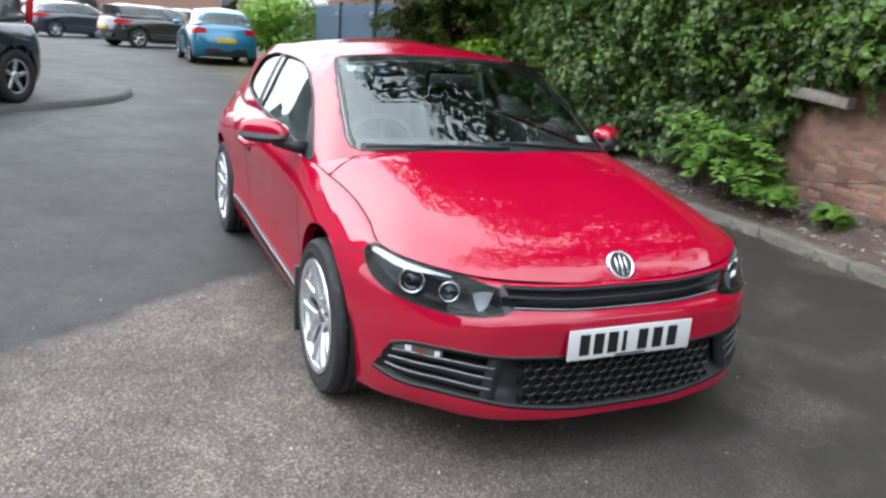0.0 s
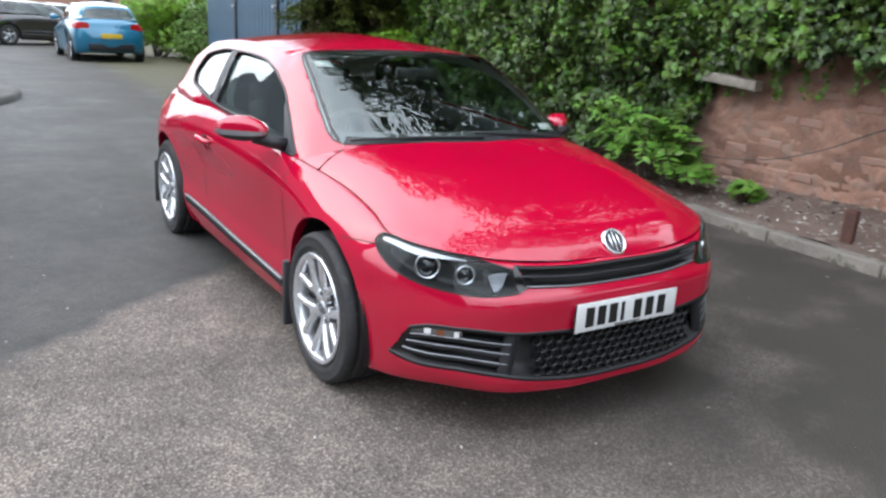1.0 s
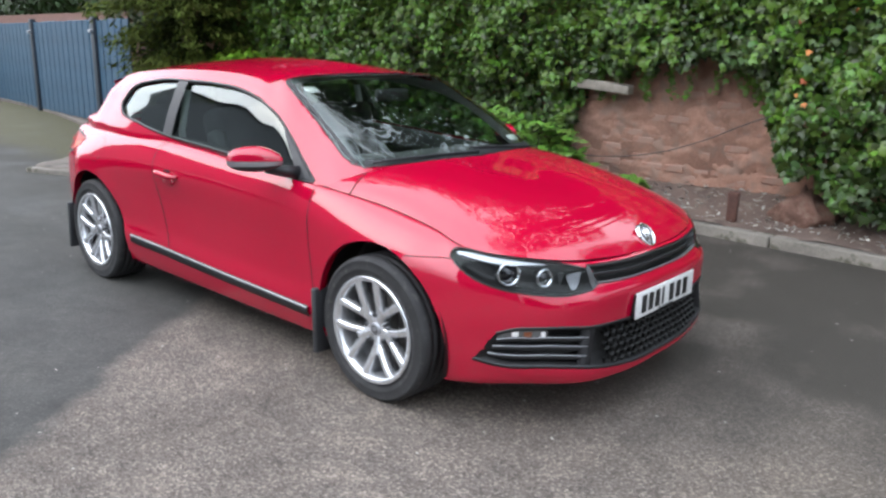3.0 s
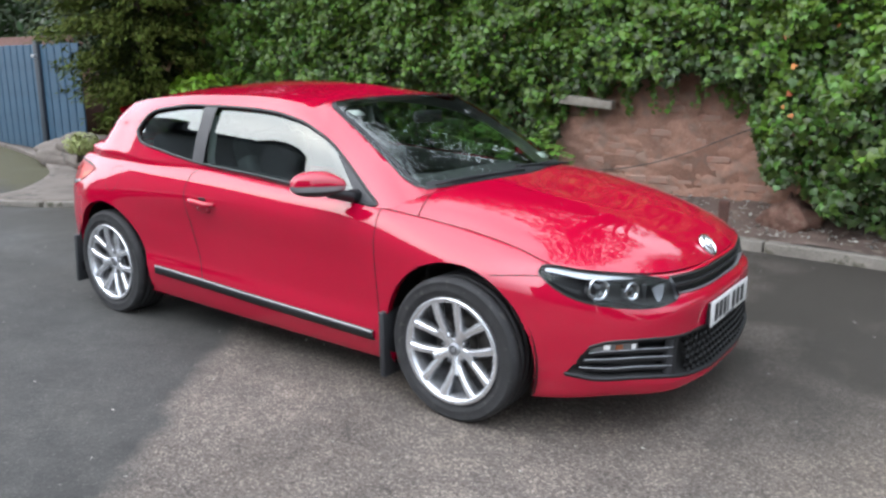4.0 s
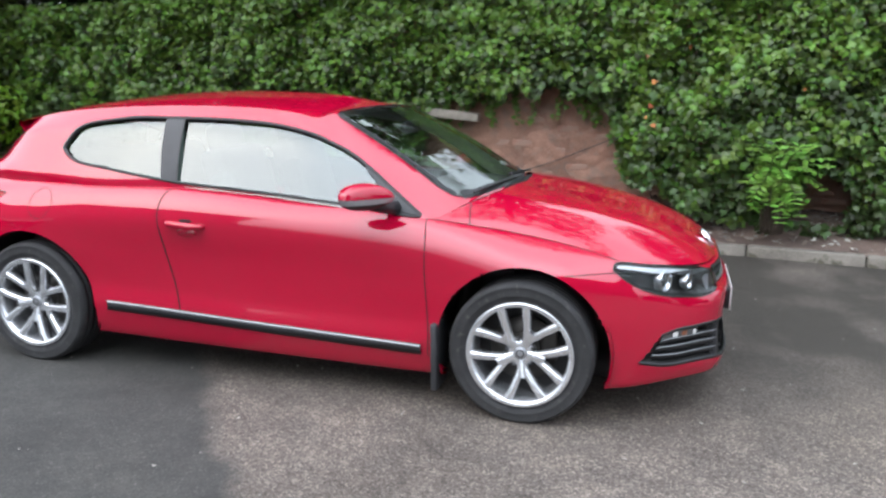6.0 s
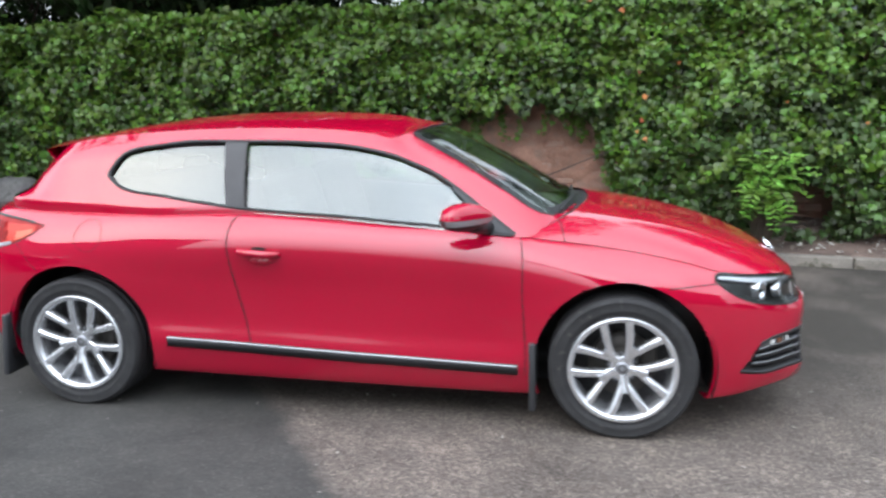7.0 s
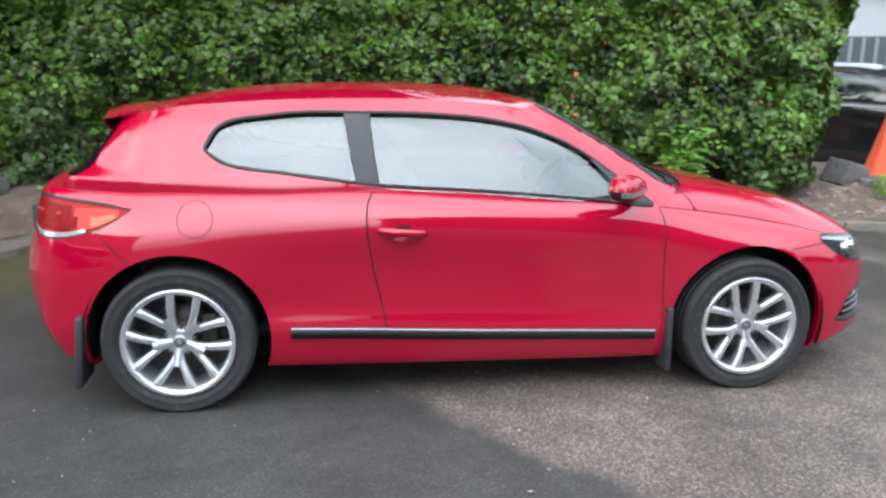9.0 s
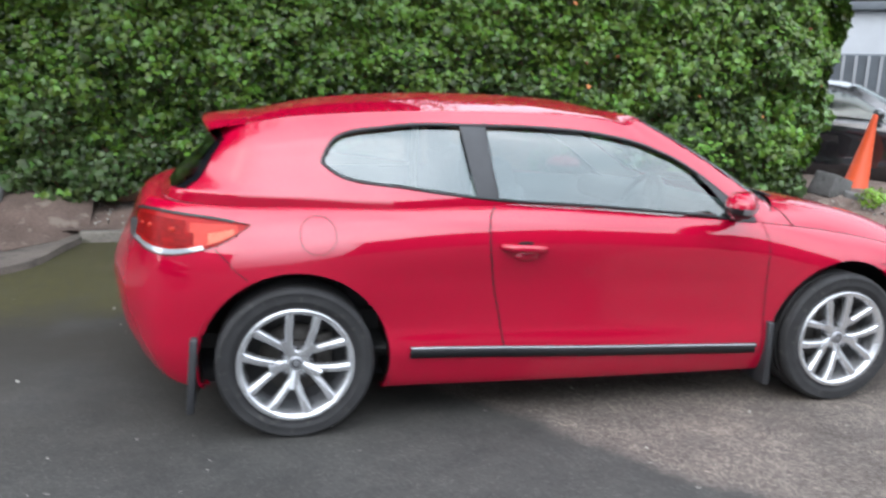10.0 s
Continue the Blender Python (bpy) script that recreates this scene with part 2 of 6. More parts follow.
class Skin:
    """A smooth surface through a cage of sections (columns round the car, rows upwards) given as x, half-width, height."""

    def __init__(self, cols):
        C = np.array(cols, float)
        flip = np.array([1, -1, 1.0])
        self.n = len(C)
        du = np.linalg.norm(np.diff(C, axis=0), axis=2).mean(1)
        self.us = np.concatenate([[0], np.cumsum(du)])
        dv = np.linalg.norm(np.diff(C, axis=1), axis=2).mean(0)
        self.vs = np.concatenate([[0], np.cumsum(dv)])
        self.C = np.concatenate([C[1:2] * flip, C, C[-2:-1] * flip])
        self.ue = np.concatenate([[-self.us[1]], self.us, [2 * self.us[-1] - self.us[-2]]])
        U, V = np.linspace(0, self.us[-1], 700), np.linspace(0, self.vs[-1], 160)
        self.tu, self.tv = np.meshgrid(U, V, indexing="ij")
        self.tab = self.grid(U, V)
        self.vmax = 1e9

    def grid(self, U, V):
        A = spline(self.C, self.ue, U)
        return spline(A.transpose(1, 0, 2), self.vs, V).transpose(1, 0, 2)

    def at(self, u, v):
        """Points at pairs of u and v."""
        u, v = np.atleast_1d(u).astype(float), np.atleast_1d(v).astype(float)
        A = spline(self.C, self.ue, u)
        i = np.clip(np.searchsorted(self.vs, v, side="right") - 1, 0, len(self.vs) - 2)
        out = np.empty((len(u), 3))
        for k in np.unique(i):
            sel = i == k
            lo, hi = max(0, k - 1), min(len(self.vs), k + 3)
            B = A[sel][:, lo:hi].transpose(1, 0, 2)
            s = self.vs[lo:hi]
            P0, P1 = B[k - lo], B[k + 1 - lo]
            h = s[k + 1 - lo] - s[k - lo]

            def slope(j):
                if j == 0 or j == len(s) - 1:
                    a = 0 if j == 0 else j - 1
                    return (B[a + 1] - B[a]) / (s[a + 1] - s[a])
                d0, d1 = s[j] - s[j - 1], s[j + 1] - s[j]
                return ((B[j] - B[j - 1]) / d0 * d1 + (B[j + 1] - B[j]) / d1 * d0) / (d0 + d1)

            t = ((np.clip(v[sel], self.vs[0], self.vs[-1]) - s[k - lo]) / h)[:, None]
            out[sel] = (2 * t**3 - 3 * t**2 + 1) * P0 + (t**3 - 2 * t**2 + t) * h * slope(k - lo) + (3 * t**2 - 2 * t**3) * P1 + (t**3 - t**2) * h * slope(k + 1 - lo)
        return out

    def normal(self, u, v, e=0.004):
        a = self.at(np.asarray(u) + e, v) - self.at(np.asarray(u) - e, v)
        b = self.at(u, np.asarray(v) + e) - self.at(u, np.asarray(v) - e)
        n = np.cross(a, b)
        n /= np.linalg.norm(n, axis=1)[:, None] + 1e-12
        sign = np.sign((n * (self.at(u, v) - np.array([-1.2, 0, 0.6])) * np.array([1, 1, 0.3])).sum(1))
        return n * sign[:, None]

    def find(self, pts, axes, lo=0.0, hi=1e9):
        """u, v of the points nearest to pts, compared in the given axes, within a stretch of u."""
        sel = (self.tu >= lo) & (self.tu <= hi) & (self.tv <= self.vmax)
        T, u, v = self.tab[sel][:, axes], self.tu[sel], self.tv[sel]
        k = [int(((T - np.array(p)) ** 2).sum(1).argmin()) for p in pts]
        out, start, e = np.stack([u[k], v[k]], 1), np.stack([u[k], v[k]], 1), 1e-4
        q = np.array(pts, float)
        for _ in range(3):
            p0 = self.at(out[:, 0], out[:, 1])[:, axes]
            du = (self.at(out[:, 0] + e, out[:, 1])[:, axes] - p0) / e
            dv = (self.at(out[:, 0], out[:, 1] + e)[:, axes] - p0) / e
            r = q - p0
            a, b, c = (du * du).sum(1) + 1e-6, (du * dv).sum(1), (dv * dv).sum(1) + 1e-6
            f, g = (du * r).sum(1), (dv * r).sum(1)
            det = a * c - b * b + 1e-9
            out = out + np.clip(np.stack([(f * c - g * b) / det, (g * a - f * b) / det], 1), -.01, .01)
            out = np.clip(out, start - .012, start + .012)
        out[:, 1] = np.clip(out[:, 1], 0, min(self.vmax, self.vs[-1]))
        return out


def dense(uv, step=0.012, closed=True):
    """A polyline with points at even small steps."""
    P = np.array(uv, float)
    Q = np.concatenate([P, P[:1]]) if closed else P
    out = []
    for a, b in zip(Q[:-1], Q[1:]):
        n = max(1, int(np.linalg.norm(b - a) / step))
        out += [a + (b - a) * i / n for i in range(n)]
    if not closed:
        out.append(Q[-1])
    return np.array(out)


def smooth_line(pts, n=40, closed=False):
    P = np.array(pts, float)
    if closed:
        P = np.concatenate([P[-2:], P, P[:2]])
    s = np.concatenate([[0], np.cumsum(np.linalg.norm(np.diff(P, axis=0), axis=1))])
    S = np.linspace(s[2], s[-2], n, endpoint=False) if closed else np.linspace(0, s[-1], n)
    return spline(P, s, S)


def inside(poly, q):
    x, y = q[..., 0], q[..., 1]
    res = np.zeros(x.shape, bool)
    P = np.array(poly)
    for (x0, y0), (x1, y1) in zip(P, np.roll(P, -1, 0)):
        if y0 == y1:
            continue
        hit = ((y0 > y) != (y1 > y)) & (x < (x1 - x0) * (y - y0) / (y1 - y0) + x0)
        res ^= hit
    return res


def cut_skin(skin, nu, nv, holes, zones=()):
    """The skin as quads, with its points drawn onto the edges of holes and zones; the faces in holes are left out, those of each zone apart."""
    U, V = np.linspace(0, skin.us[-1], nu), np.linspace(0, skin.vs[-1], nv)
    G = np.stack(np.meshgrid(U, V, indexing="ij"), -1)
    cell = np.array([U[1] - U[0], V[1] - V[0]])
    moved_already = np.zeros((nu, nv), bool)
    for poly in [*holes, *[p for _, p in zones]]:
        E = dense(poly, 0.004)
        lo, hi = E.min(0) - 2 * cell, E.max(0) + 2 * cell
        box_sel = np.argwhere((G[..., 0] > lo[0]) & (G[..., 0] < hi[0]) & (G[..., 1] > lo[1]) & (G[..., 1] < hi[1]) & ~moved_already)
        if not len(box_sel):
            continue
        Q = G[box_sel[:, 0], box_sel[:, 1]]
        for a in range(0, len(Q), 2000):
            d = (np.abs(Q[a:a + 2000, None] - E[None]) / cell).max(2)
            k = d.argmin(1)
            ok = d[np.arange(len(k)), k] < 0.52
            idx = box_sel[a:a + 2000][ok]
            tgt = E[k[ok]]
            keep = (idx[:, 0] > 0) & (idx[:, 0] < nu - 1)
            G[idx[keep, 0], idx[keep, 1]] = tgt[keep]
            edge = idx[~keep]
            G[edge[:, 0], edge[:, 1], 1] = tgt[~keep][:, 1]
            moved_already[idx[:, 0], idx[:, 1]] = True
    P = skin.at(G[..., 0].ravel(), G[..., 1].ravel())
    mid = (G[:-1, :-1] + G[1:, :-1] + G[1:, 1:] + G[:-1, 1:]) / 4
    zone = np.zeros(mid.shape[:2], int)
    for i, (_, poly) in enumerate(zones):
        zone[inside(poly, mid)] = i + 1
    for poly in holes:
        zone[inside(poly, mid)] = -1
    ids = np.arange(nu * nv).reshape(nu, nv)
    F = np.stack([ids[:-1, :-1], ids[1:, :-1], ids[1:, 1:], ids[:-1, 1:]], -1)
    return P, {i: F[zone == i] for i in range(0, len(zones) + 1)}


def used(P, F):
    k, inv = np.unique(F.ravel(), return_inverse=True)
    return P[k], inv.reshape(F.shape)


def side_mesh(P, F, s):
    """Points of the half skin on the side s (-1: driver's side), with faces turned outwards."""
    P, F = used(P, F)
    V = P * np.array([1, s, 1.0])
    F = F if s < 0 else F[:, ::-1]
    return [tuple(p) for p in V], [tuple(q) for q in F]


def both(P, F):
    Q, G = used(P, F)
    v, f = merge(outward(Q * np.array([1, -1, 1]), G), outward(Q, G))
    V = np.array(v)
    key = np.round(V / .0006).astype(np.int64)
    mid_ = np.abs(V[:, 1]) < .0008
    first, ref = {}, np.arange(len(V))
    for i in np.nonzero(mid_)[0]:
        ref[i] = first.setdefault(tuple(key[i]), i)
    f = [tuple(dict.fromkeys(int(ref[i]) for i in q)) for q in f]
    f = [q for q in f if len(q) > 2]
    k, inv = np.unique(np.concatenate([np.array(q) for q in f]), return_inverse=True)
    out, p = [], 0
    for q in f:
        out.append(tuple(inv[p:p + len(q)]))
        p += len(q)
    return [tuple(x) for x in V[k]], out


def ribbon(skin, uv, width, lift, s=-1, closed=False, thick=0.0):
    """A flat band along a line on the skin, lifted off it; with thick, a band with edges."""
    uv = np.array(uv, float)
    P, N = skin.at(uv[:, 0], uv[:, 1]), skin.normal(uv[:, 0], uv[:, 1])
    T = (np.roll(P, -1, 0) - np.roll(P, 1, 0)) if closed else np.gradient(P, axis=0)
    S = np.cross(T, N)
    S /= np.linalg.norm(S, axis=1)[:, None] + 1e-9
    a, b = P + S * width / 2 + N * lift, P - S * width / 2 + N * lift
    rows = [a, b] if not thick else [a - N * thick, a, b, b - N * thick]
    k, r = len(P), len(rows)
    V = np.stack(rows, 1).reshape(-1, 3) * np.array([1, s, 1.0])
    f = []
    for i in range(k if closed else k - 1):
        for j in range(r - 1):
            p, q = i * r + j, ((i + 1) % k) * r + j
            f.append((p, q, q + 1, p + 1))
    return [tuple(p) for p in V], f


def sheet(skin, top, bottom, lift, nv=8, s=-1, nu=40, depth=None, open_start=False):
    """A piece that follows the skin between two lines (top and bottom, in u and v), lifted off it; depth: how far its middle lies inward."""
    A, B = smooth_line(top, nu), smooth_line(bottom, nu)
    w = np.linspace(0, 1, nv)
    G = A[:, None] * (1 - w)[None, :, None] + B[:, None] * w[None, :, None]
    u, v = G[..., 0].ravel(), G[..., 1].ravel()
    P, N = skin.at(u, v), skin.normal(u, v)
    P = P + N * lift
    if depth:
        t = np.linspace(0, 1, nu)
        bowl = np.clip(np.minimum((1 - t if open_start else np.minimum(t, 1 - t))[:, None] * 9, np.minimum(w, 1 - w)[None] * 5), 0, 1).ravel()
        P = P - N * (bowl * depth)[:, None]
    V = P * np.array([1, s, 1.0])
    return outward(V, grid_faces(nu, nv))


def outward(V, F, mid=(-1.2, 0, .6)):
    """Turns faces so that most of them look away from the car's middle."""
    V, F = np.asarray(V, float), np.asarray(F)
    a = np.cross(V[F[:, 1]] - V[F[:, 0]], V[F[:, 2]] - V[F[:, 0]])
    if ((V[F].mean(1) - np.array(mid)) * a).sum() < 0:
        F = F[:, ::-1]
    return [tuple(p) for p in V], [tuple(q) for q in F]


def coons(c0, c1, d0, d1):
    """A surface over four edge curves: c0 and c1 along, d0 and d1 across, sharing corners."""
    n, m = len(c0), len(d0)
    s, t = np.linspace(0, 1, n)[:, None, None], np.linspace(0, 1, m)[None, :, None]
    L = (1 - t) * c0[:, None] + t * c1[:, None]
    R = (1 - s) * d0[None] + s * d1[None]
    B = (1 - s) * (1 - t) * c0[0] + s * (1 - t) * c0[-1] + (1 - s) * t * c1[0] + s * t * c1[-1]
    return L + R - B


def grid_faces(n, m):
    ids = np.arange(n * m).reshape(n, m)
    return np.stack([ids[:-1, :-1], ids[1:, :-1], ids[1:, 1:], ids[:-1, 1:]], -1).reshape(-1, 4)


# ---------------------------------------------------------------- the red coupe: x forward from the front axle, y to its left
car = thing("red_coupe", "glossy red three-door coupe parked on the tarmac", "car", pose(0, 0, 0))


def col(x, w, z):
    return list(zip(x, w, z))


# lower body: section by section from the nose's middle round to the tail's middle, rows from under the sill to the shoulder
LOWER = Skin([
    col((.60, .838, .880, .862, .868, .842, .800, .70), (0, 0, 0, 0, 0, 0, 0, 0), (.18, .185, .225, .40, .545, .588, .670, .64)),
    col((.59, .826, .868, .850, .856, .828, .785, .69), (.30, .30, .30, .30, .30, .30, .30, .29), (.18, .185, .23, .40, .545, .588, .672, .64)),
    col((.56, .772, .818, .806, .803, .770, .722, .62), (.48, .52, .525, .53, .54, .535, .520, .48), (.18, .195, .24, .40, .54, .592, .684, .65)),
    col((.48, .650, .696, .690, .680, .652, .600, .52), (.60, .665, .682, .697, .705, .705, .688, .62), (.18, .20, .25, .40, .52, .61, .709, .67)),
    col((.38, .470, .495, .500, .487, .462, .405, .35), (.72, .795, .812, .825, .830, .827, .778, .70), (.17, .19, .26, .40, .53, .63, .732, .71)),
    col((.27, .27, .27, .27, .27, .27, .24, .22), (.78, .852, .870, .882, .886, .868, .762, .70), (.16, .18, .27, .40, .54, .67, .770, .74)),
    col((0, 0, 0, 0, 0, 0, 0, 0), (.80, .862, .882, .893, .902, .876, .756, .70), (.16, .18, .28, .42, .60, .715, .812, .79)),
    col((-.42, -.42, -.42, -.42, -.42, -.42, -.45, -.45), (.76, .830, .868, .868, .876, .876, .800, .74), (.15, .165, .28, .42, .58, .755, .868, .84)),
    col((-1.1, -1.1, -1.1, -1.1, -1.1, -1.1, -1.1, -1.1), (.76, .832, .870, .861, .868, .884, .806, .74), (.15, .170, .29, .43, .60, .800, .908, .885)),
    col((-1.75, -1.75, -1.75, -1.75, -1.75, -1.75, -1.75, -1.75), (.77, .838, .874, .866, .874, .894, .803, .74), (.16, .18, .31, .45, .62, .815, .944, .92)),
    col((-2.2, -2.2, -2.2, -2.2, -2.2, -2.2, -2.2, -2.2), (.78, .848, .886, .880, .896, .900, .813, .75), (.17, .19, .32, .46, .64, .805, .934, .915)),
    col((-2.58, -2.58, -2.58, -2.58, -2.58, -2.58, -2.58, -2.56), (.79, .858, .890, .902, .912, .888, .781, .72), (.17, .19, .32, .48, .69, .810, .936, .92)),
    col((-2.84, -2.85, -2.86, -2.87, -2.87, -2.86, -2.84, -2.80), (.77, .846, .866, .878, .884, .860, .744, .68), (.18, .20, .32, .47, .66, .79, .936, .92)),
    col((-3.00, -3.06, -3.10, -3.12, -3.12, -3.10, -3.04, -2.95), (.68, .755, .785, .792, .790, .778, .702, .63), (.20, .22, .32, .47, .62, .78, .940, .93)),
    col((-3.08, -3.16, -3.21, -3.24, -3.24, -3.20, -3.13, -3.02), (.54, .585, .600, .605, .600, .595, .580, .50), (.22, .24, .34, .48, .62, .79, .948, .93)),
    col((-3.13, -3.23, -3.30, -3.33, -3.33, -3.27, -3.18, -3.06), (.28, .30, .30, .30, .30, .30, .30, .26), (.22, .25, .35, .48, .62, .79, .958, .94)),
    col((-3.16, -3.28, -3.34, -3.375, -3.375, -3.30, -3.20, -3.07), (0, 0, 0, 0, 0, 0, 0, 0), (.22, .25, .35, .48, .62, .79, .96, .94)),
])
# cabin: from the windscreen's middle round to the rear window's middle, rows from the belt to the roof's edge
def with_ledge(cols):
    """Adds three rows above the belt: an upright ledge that grows towards the tail and ends before the rear window."""
    out = []
    for c in cols:
        a, b = np.array(c[0]), np.array(c[1])
        k = float(np.interp(-a[0], [.42, .80, 1.9, 2.2, 2.55, 2.86], [0, .55, .60, .65, .90, 1])) * float(np.clip((a[1] - .5) / .2, 0, 1))
        q = np.array([a[0] + .012, a[1] + .002, a[2] + float(np.interp(-a[0], [.8, 1.9, 2.2, 2.86], [.030, .030, .036, .050]))])
        rows = [(a + (b - a) * f0) * (1 - k) + (q + (b - q) * f1) * k for f0, f1 in ((.40, 0), (.48, .13), (.74, .55))]
        out.append([c[0], *[tuple(r) for r in rows], *c[1:]])
    return out


CABIN_COLS = [
    col((-.195, -.435, -.680, -.905, -.955), (0, 0, 0, 0, 0), (.950, 1.090, 1.218, 1.322, 1.343)),
    col((-.225, -.455, -.697, -.920, -.970), (.36, .34, .32, .30, .295), (.948, 1.086, 1.212, 1.316, 1.336)),
    col((-.315, -.520, -.740, -.950, -1.00), (.675, .645, .61, .575, .555), (.918, 1.055, 1.185, 1.292, 1.312)),
    col((-.420, -.590, -.780, -.965, -1.055), (.795, .755, .710, .655, .600), (.868, .985, 1.115, 1.225, 1.290)),
    col((-.80, -.86, -.96, -1.08, -1.16), (.805, .774, .728, .664, .600), (.886, 1.015, 1.130, 1.238, 1.306)),
    col((-1.30, -1.32, -1.34, -1.37, -1.39), (.804, .764, .712, .650, .592), (.918, 1.052, 1.165, 1.262, 1.328)),
    col((-1.75, -1.75, -1.75, -1.75, -1.75), (.801, .758, .706, .645, .585), (.944, 1.068, 1.172, 1.272, 1.333)),
    col((-2.20, -2.20, -2.20, -2.20, -2.20), (.812, .766, .705, .640, .572), (.934, 1.040, 1.148, 1.252, 1.318)),
    col((-2.55, -2.55, -2.56, -2.57, -2.58), (.779, .750, .690, .626, .555), (.936, 1.026, 1.126, 1.222, 1.286)),
    col((-2.86, -2.84, -2.81, -2.79, -2.78), (.738, .708, .655, .598, .530), (.938, 1.020, 1.110, 1.192, 1.248)),
    col((-3.02, -2.96, -2.91, -2.86, -2.835), (.680, .632, .580, .528, .480), (.948, 1.028, 1.110, 1.186, 1.236)),
    col((-3.12, -3.04, -2.97, -2.90, -2.87), (.38, .36, .345, .33, .31), (.958, 1.040, 1.122, 1.200, 1.250)),
    col((-3.14, -3.055, -2.98, -2.91, -2.88), (0, 0, 0, 0, 0), (.960, 1.043, 1.126, 1.205, 1.256)),
]
CABIN = Skin(with_ledge(CABIN_COLS))


def straight_foot(cols):
    """The cabin's sections with their lowest stretch running on in line with the next, for the panes."""
    out = []
    for c in cols:
        z0, p, q = c[0][2], np.array(c[1]), np.array(c[2])
        out.append([tuple(p - (q - p) * (p[2] - z0) / (q[2] - p[2])), *c[1:]])
    return out


PANES = Skin(straight_foot(CABIN_COLS))
LOWER.vmax = LOWER.vs[6]
ARCH_R, AXLE_Z, BASE = 0.383, 0.313, 2.578
SIDE = (LOWER.us[4], LOWER.us[13])
arch_uv = {}
for ax, cx in (("front", 0.0), ("rear", -BASE)):
    ring = [(cx + ARCH_R * math.cos(a), AXLE_Z + ARCH_R * math.sin(a)) for a in np.linspace(-0.36, math.pi + 0.36, 60)]
    ring = [(ring[0][0], .08), (ring[0][0], .14), *ring, (ring[-1][0], .14), (ring[-1][0], .08)]
    arch_uv[ax] = LOWER.find(ring, [0, 2], *SIDE)
    arch_uv[ax][0, 1] = arch_uv[ax][-1, 1] = -.05
door_line = LOWER.find([(-.448, .862), (-.437, .70), (-.428, .50), (-.42, .30), (-.43, .235), (-1.0, .245), (-1.62, .262), (-1.69, .30), (-1.725, .48), (-1.765, .66), (-1.785, .80), (-1.778, .90), (-1.745, .962)], [0, 2], *SIDE)
bonnet_edge = LOWER.vs[6]
FRONT = (0, LOWER.us[5])
intake_top = LOWER.find([(0, .420), (.30, .426), (.50, .437), (.66, .449), (.745, .445), (.786, .424)], [1, 2], *FRONT)
intake_bot = LOWER.find([(0, .236), (.20, .239), (.42, .261), (.53, .280), (.66, .294), (.77, .292), (.820, .308)], [1, 2], *FRONT)
intake_top[0, 0] = intake_bot[0, 0] = 0
intake = np.concatenate([smooth_line(intake_top, 40), smooth_line(intake_bot, 40)[::-1]])
lamp_top = LOWER.find([(.370, .820, .706), (.372, .806, .720), (.41, .784, .730), (.55, .715, .714), (.66, .62, .697), (.765, .482, .660)], [0, 1, 2], *FRONT)
lamp_bot = LOWER.find([(.370, .820, .700), (.392, .824, .682), (.44, .826, .652), (.55, .79, .606), (.68, .70, .583), (.772, .56, .570), (.80, .47, .578)], [0, 1, 2], *FRONT)
lamp = np.concatenate([smooth_line(lamp_top, 30), smooth_line(lamp_bot, 30)[::-1]])
grille_top = LOWER.find([(0, .664), (.30, .666), (.47, .674)], [1, 2], *FRONT)
grille_bot = LOWER.find([(0, .584), (.30, .588), (.435, .594)], [1, 2], *FRONT)
grille_top[0, 0] = grille_bot[0, 0] = 0
grille = np.concatenate([smooth_line(grille_top, 20), smooth_line(grille_bot, 20)[::-1]])
tail_top = LOWER.find([(-2.755, .848, .893), (-2.90, .80, .910), (-3.08, .71, .912), (-3.20, .50, .900)], [0, 1, 2], LOWER.us[11])
tail_bot = LOWER.find([(-2.755, .848, .885), (-2.86, .86, .810), (-2.99, .83, .762), (-3.16, .73, .765), (-3.25, .50, .790)], [0, 1, 2], LOWER.us[11])
tail = np.concatenate([smooth_line(tail_top, 24), smooth_line(tail_bot, 24)[::-1]])

P, zones = cut_skin(LOWER, 460, 88, [arch_uv["front"], arch_uv["rear"], intake, lamp, grille, tail], [("door", door_line)])
part("body", both(P, zones[0]), M["paint"], car)
for s in (-1, 1):
    d = part("door", side_mesh(P, zones[1], s), M["paint"], car)

# cabin shell with its openings
C_SIDE = (CABIN.us[2] + 0.02, CABIN.us[9])
win_top = [(-2.462, 1.125), (-2.405, 1.208), (-2.18, 1.257), (-1.77, 1.272), (-1.46, 1.267), (-1.22, 1.247), (-1.05, 1.214), (-.89, 1.156), (-.74, 1.070), (-.60, .968), (-.478, .882)]
win_bot = [(-2.462, 1.110), (-2.41, 1.070), (-2.12, 1.018), (-1.72, .970), (-1.29, .945), (-.81, .908), (-.485, .874)]
wt, wb = CABIN.find(win_top, [0, 2], *C_SIDE), CABIN.find(win_bot, [0, 2], *C_SIDE)
window = np.concatenate([smooth_line(wt, 50), smooth_line(wb, 40)[::-1]])
pane_t, pane_b = PANES.find([(x, z + .008) for x, z in win_top], [0, 2], PANES.us[2] + .02, PANES.us[9]), PANES.find([(x, z - .010) for x, z in win_bot], [0, 2], PANES.us[2] + .02, PANES.us[9])
v4 = CABIN.vs[-1]
uw, ur = CABIN.us[2] + 0.012, CABIN.us[10] + 0.012
screen_edge = np.array([(0, .006), (CABIN.us[1], .008), (uw - .13, .010), (uw - .055, .018), (uw - .016, .042), (uw - .002, .085), (uw, v4 * .4), (uw, v4 * .7), (uw - .004, v4 * .86), (uw - .022, v4 * .925), (uw - .07, v4 * .94), (CABIN.us[1], v4 * .945), (0, v4 * .945)])
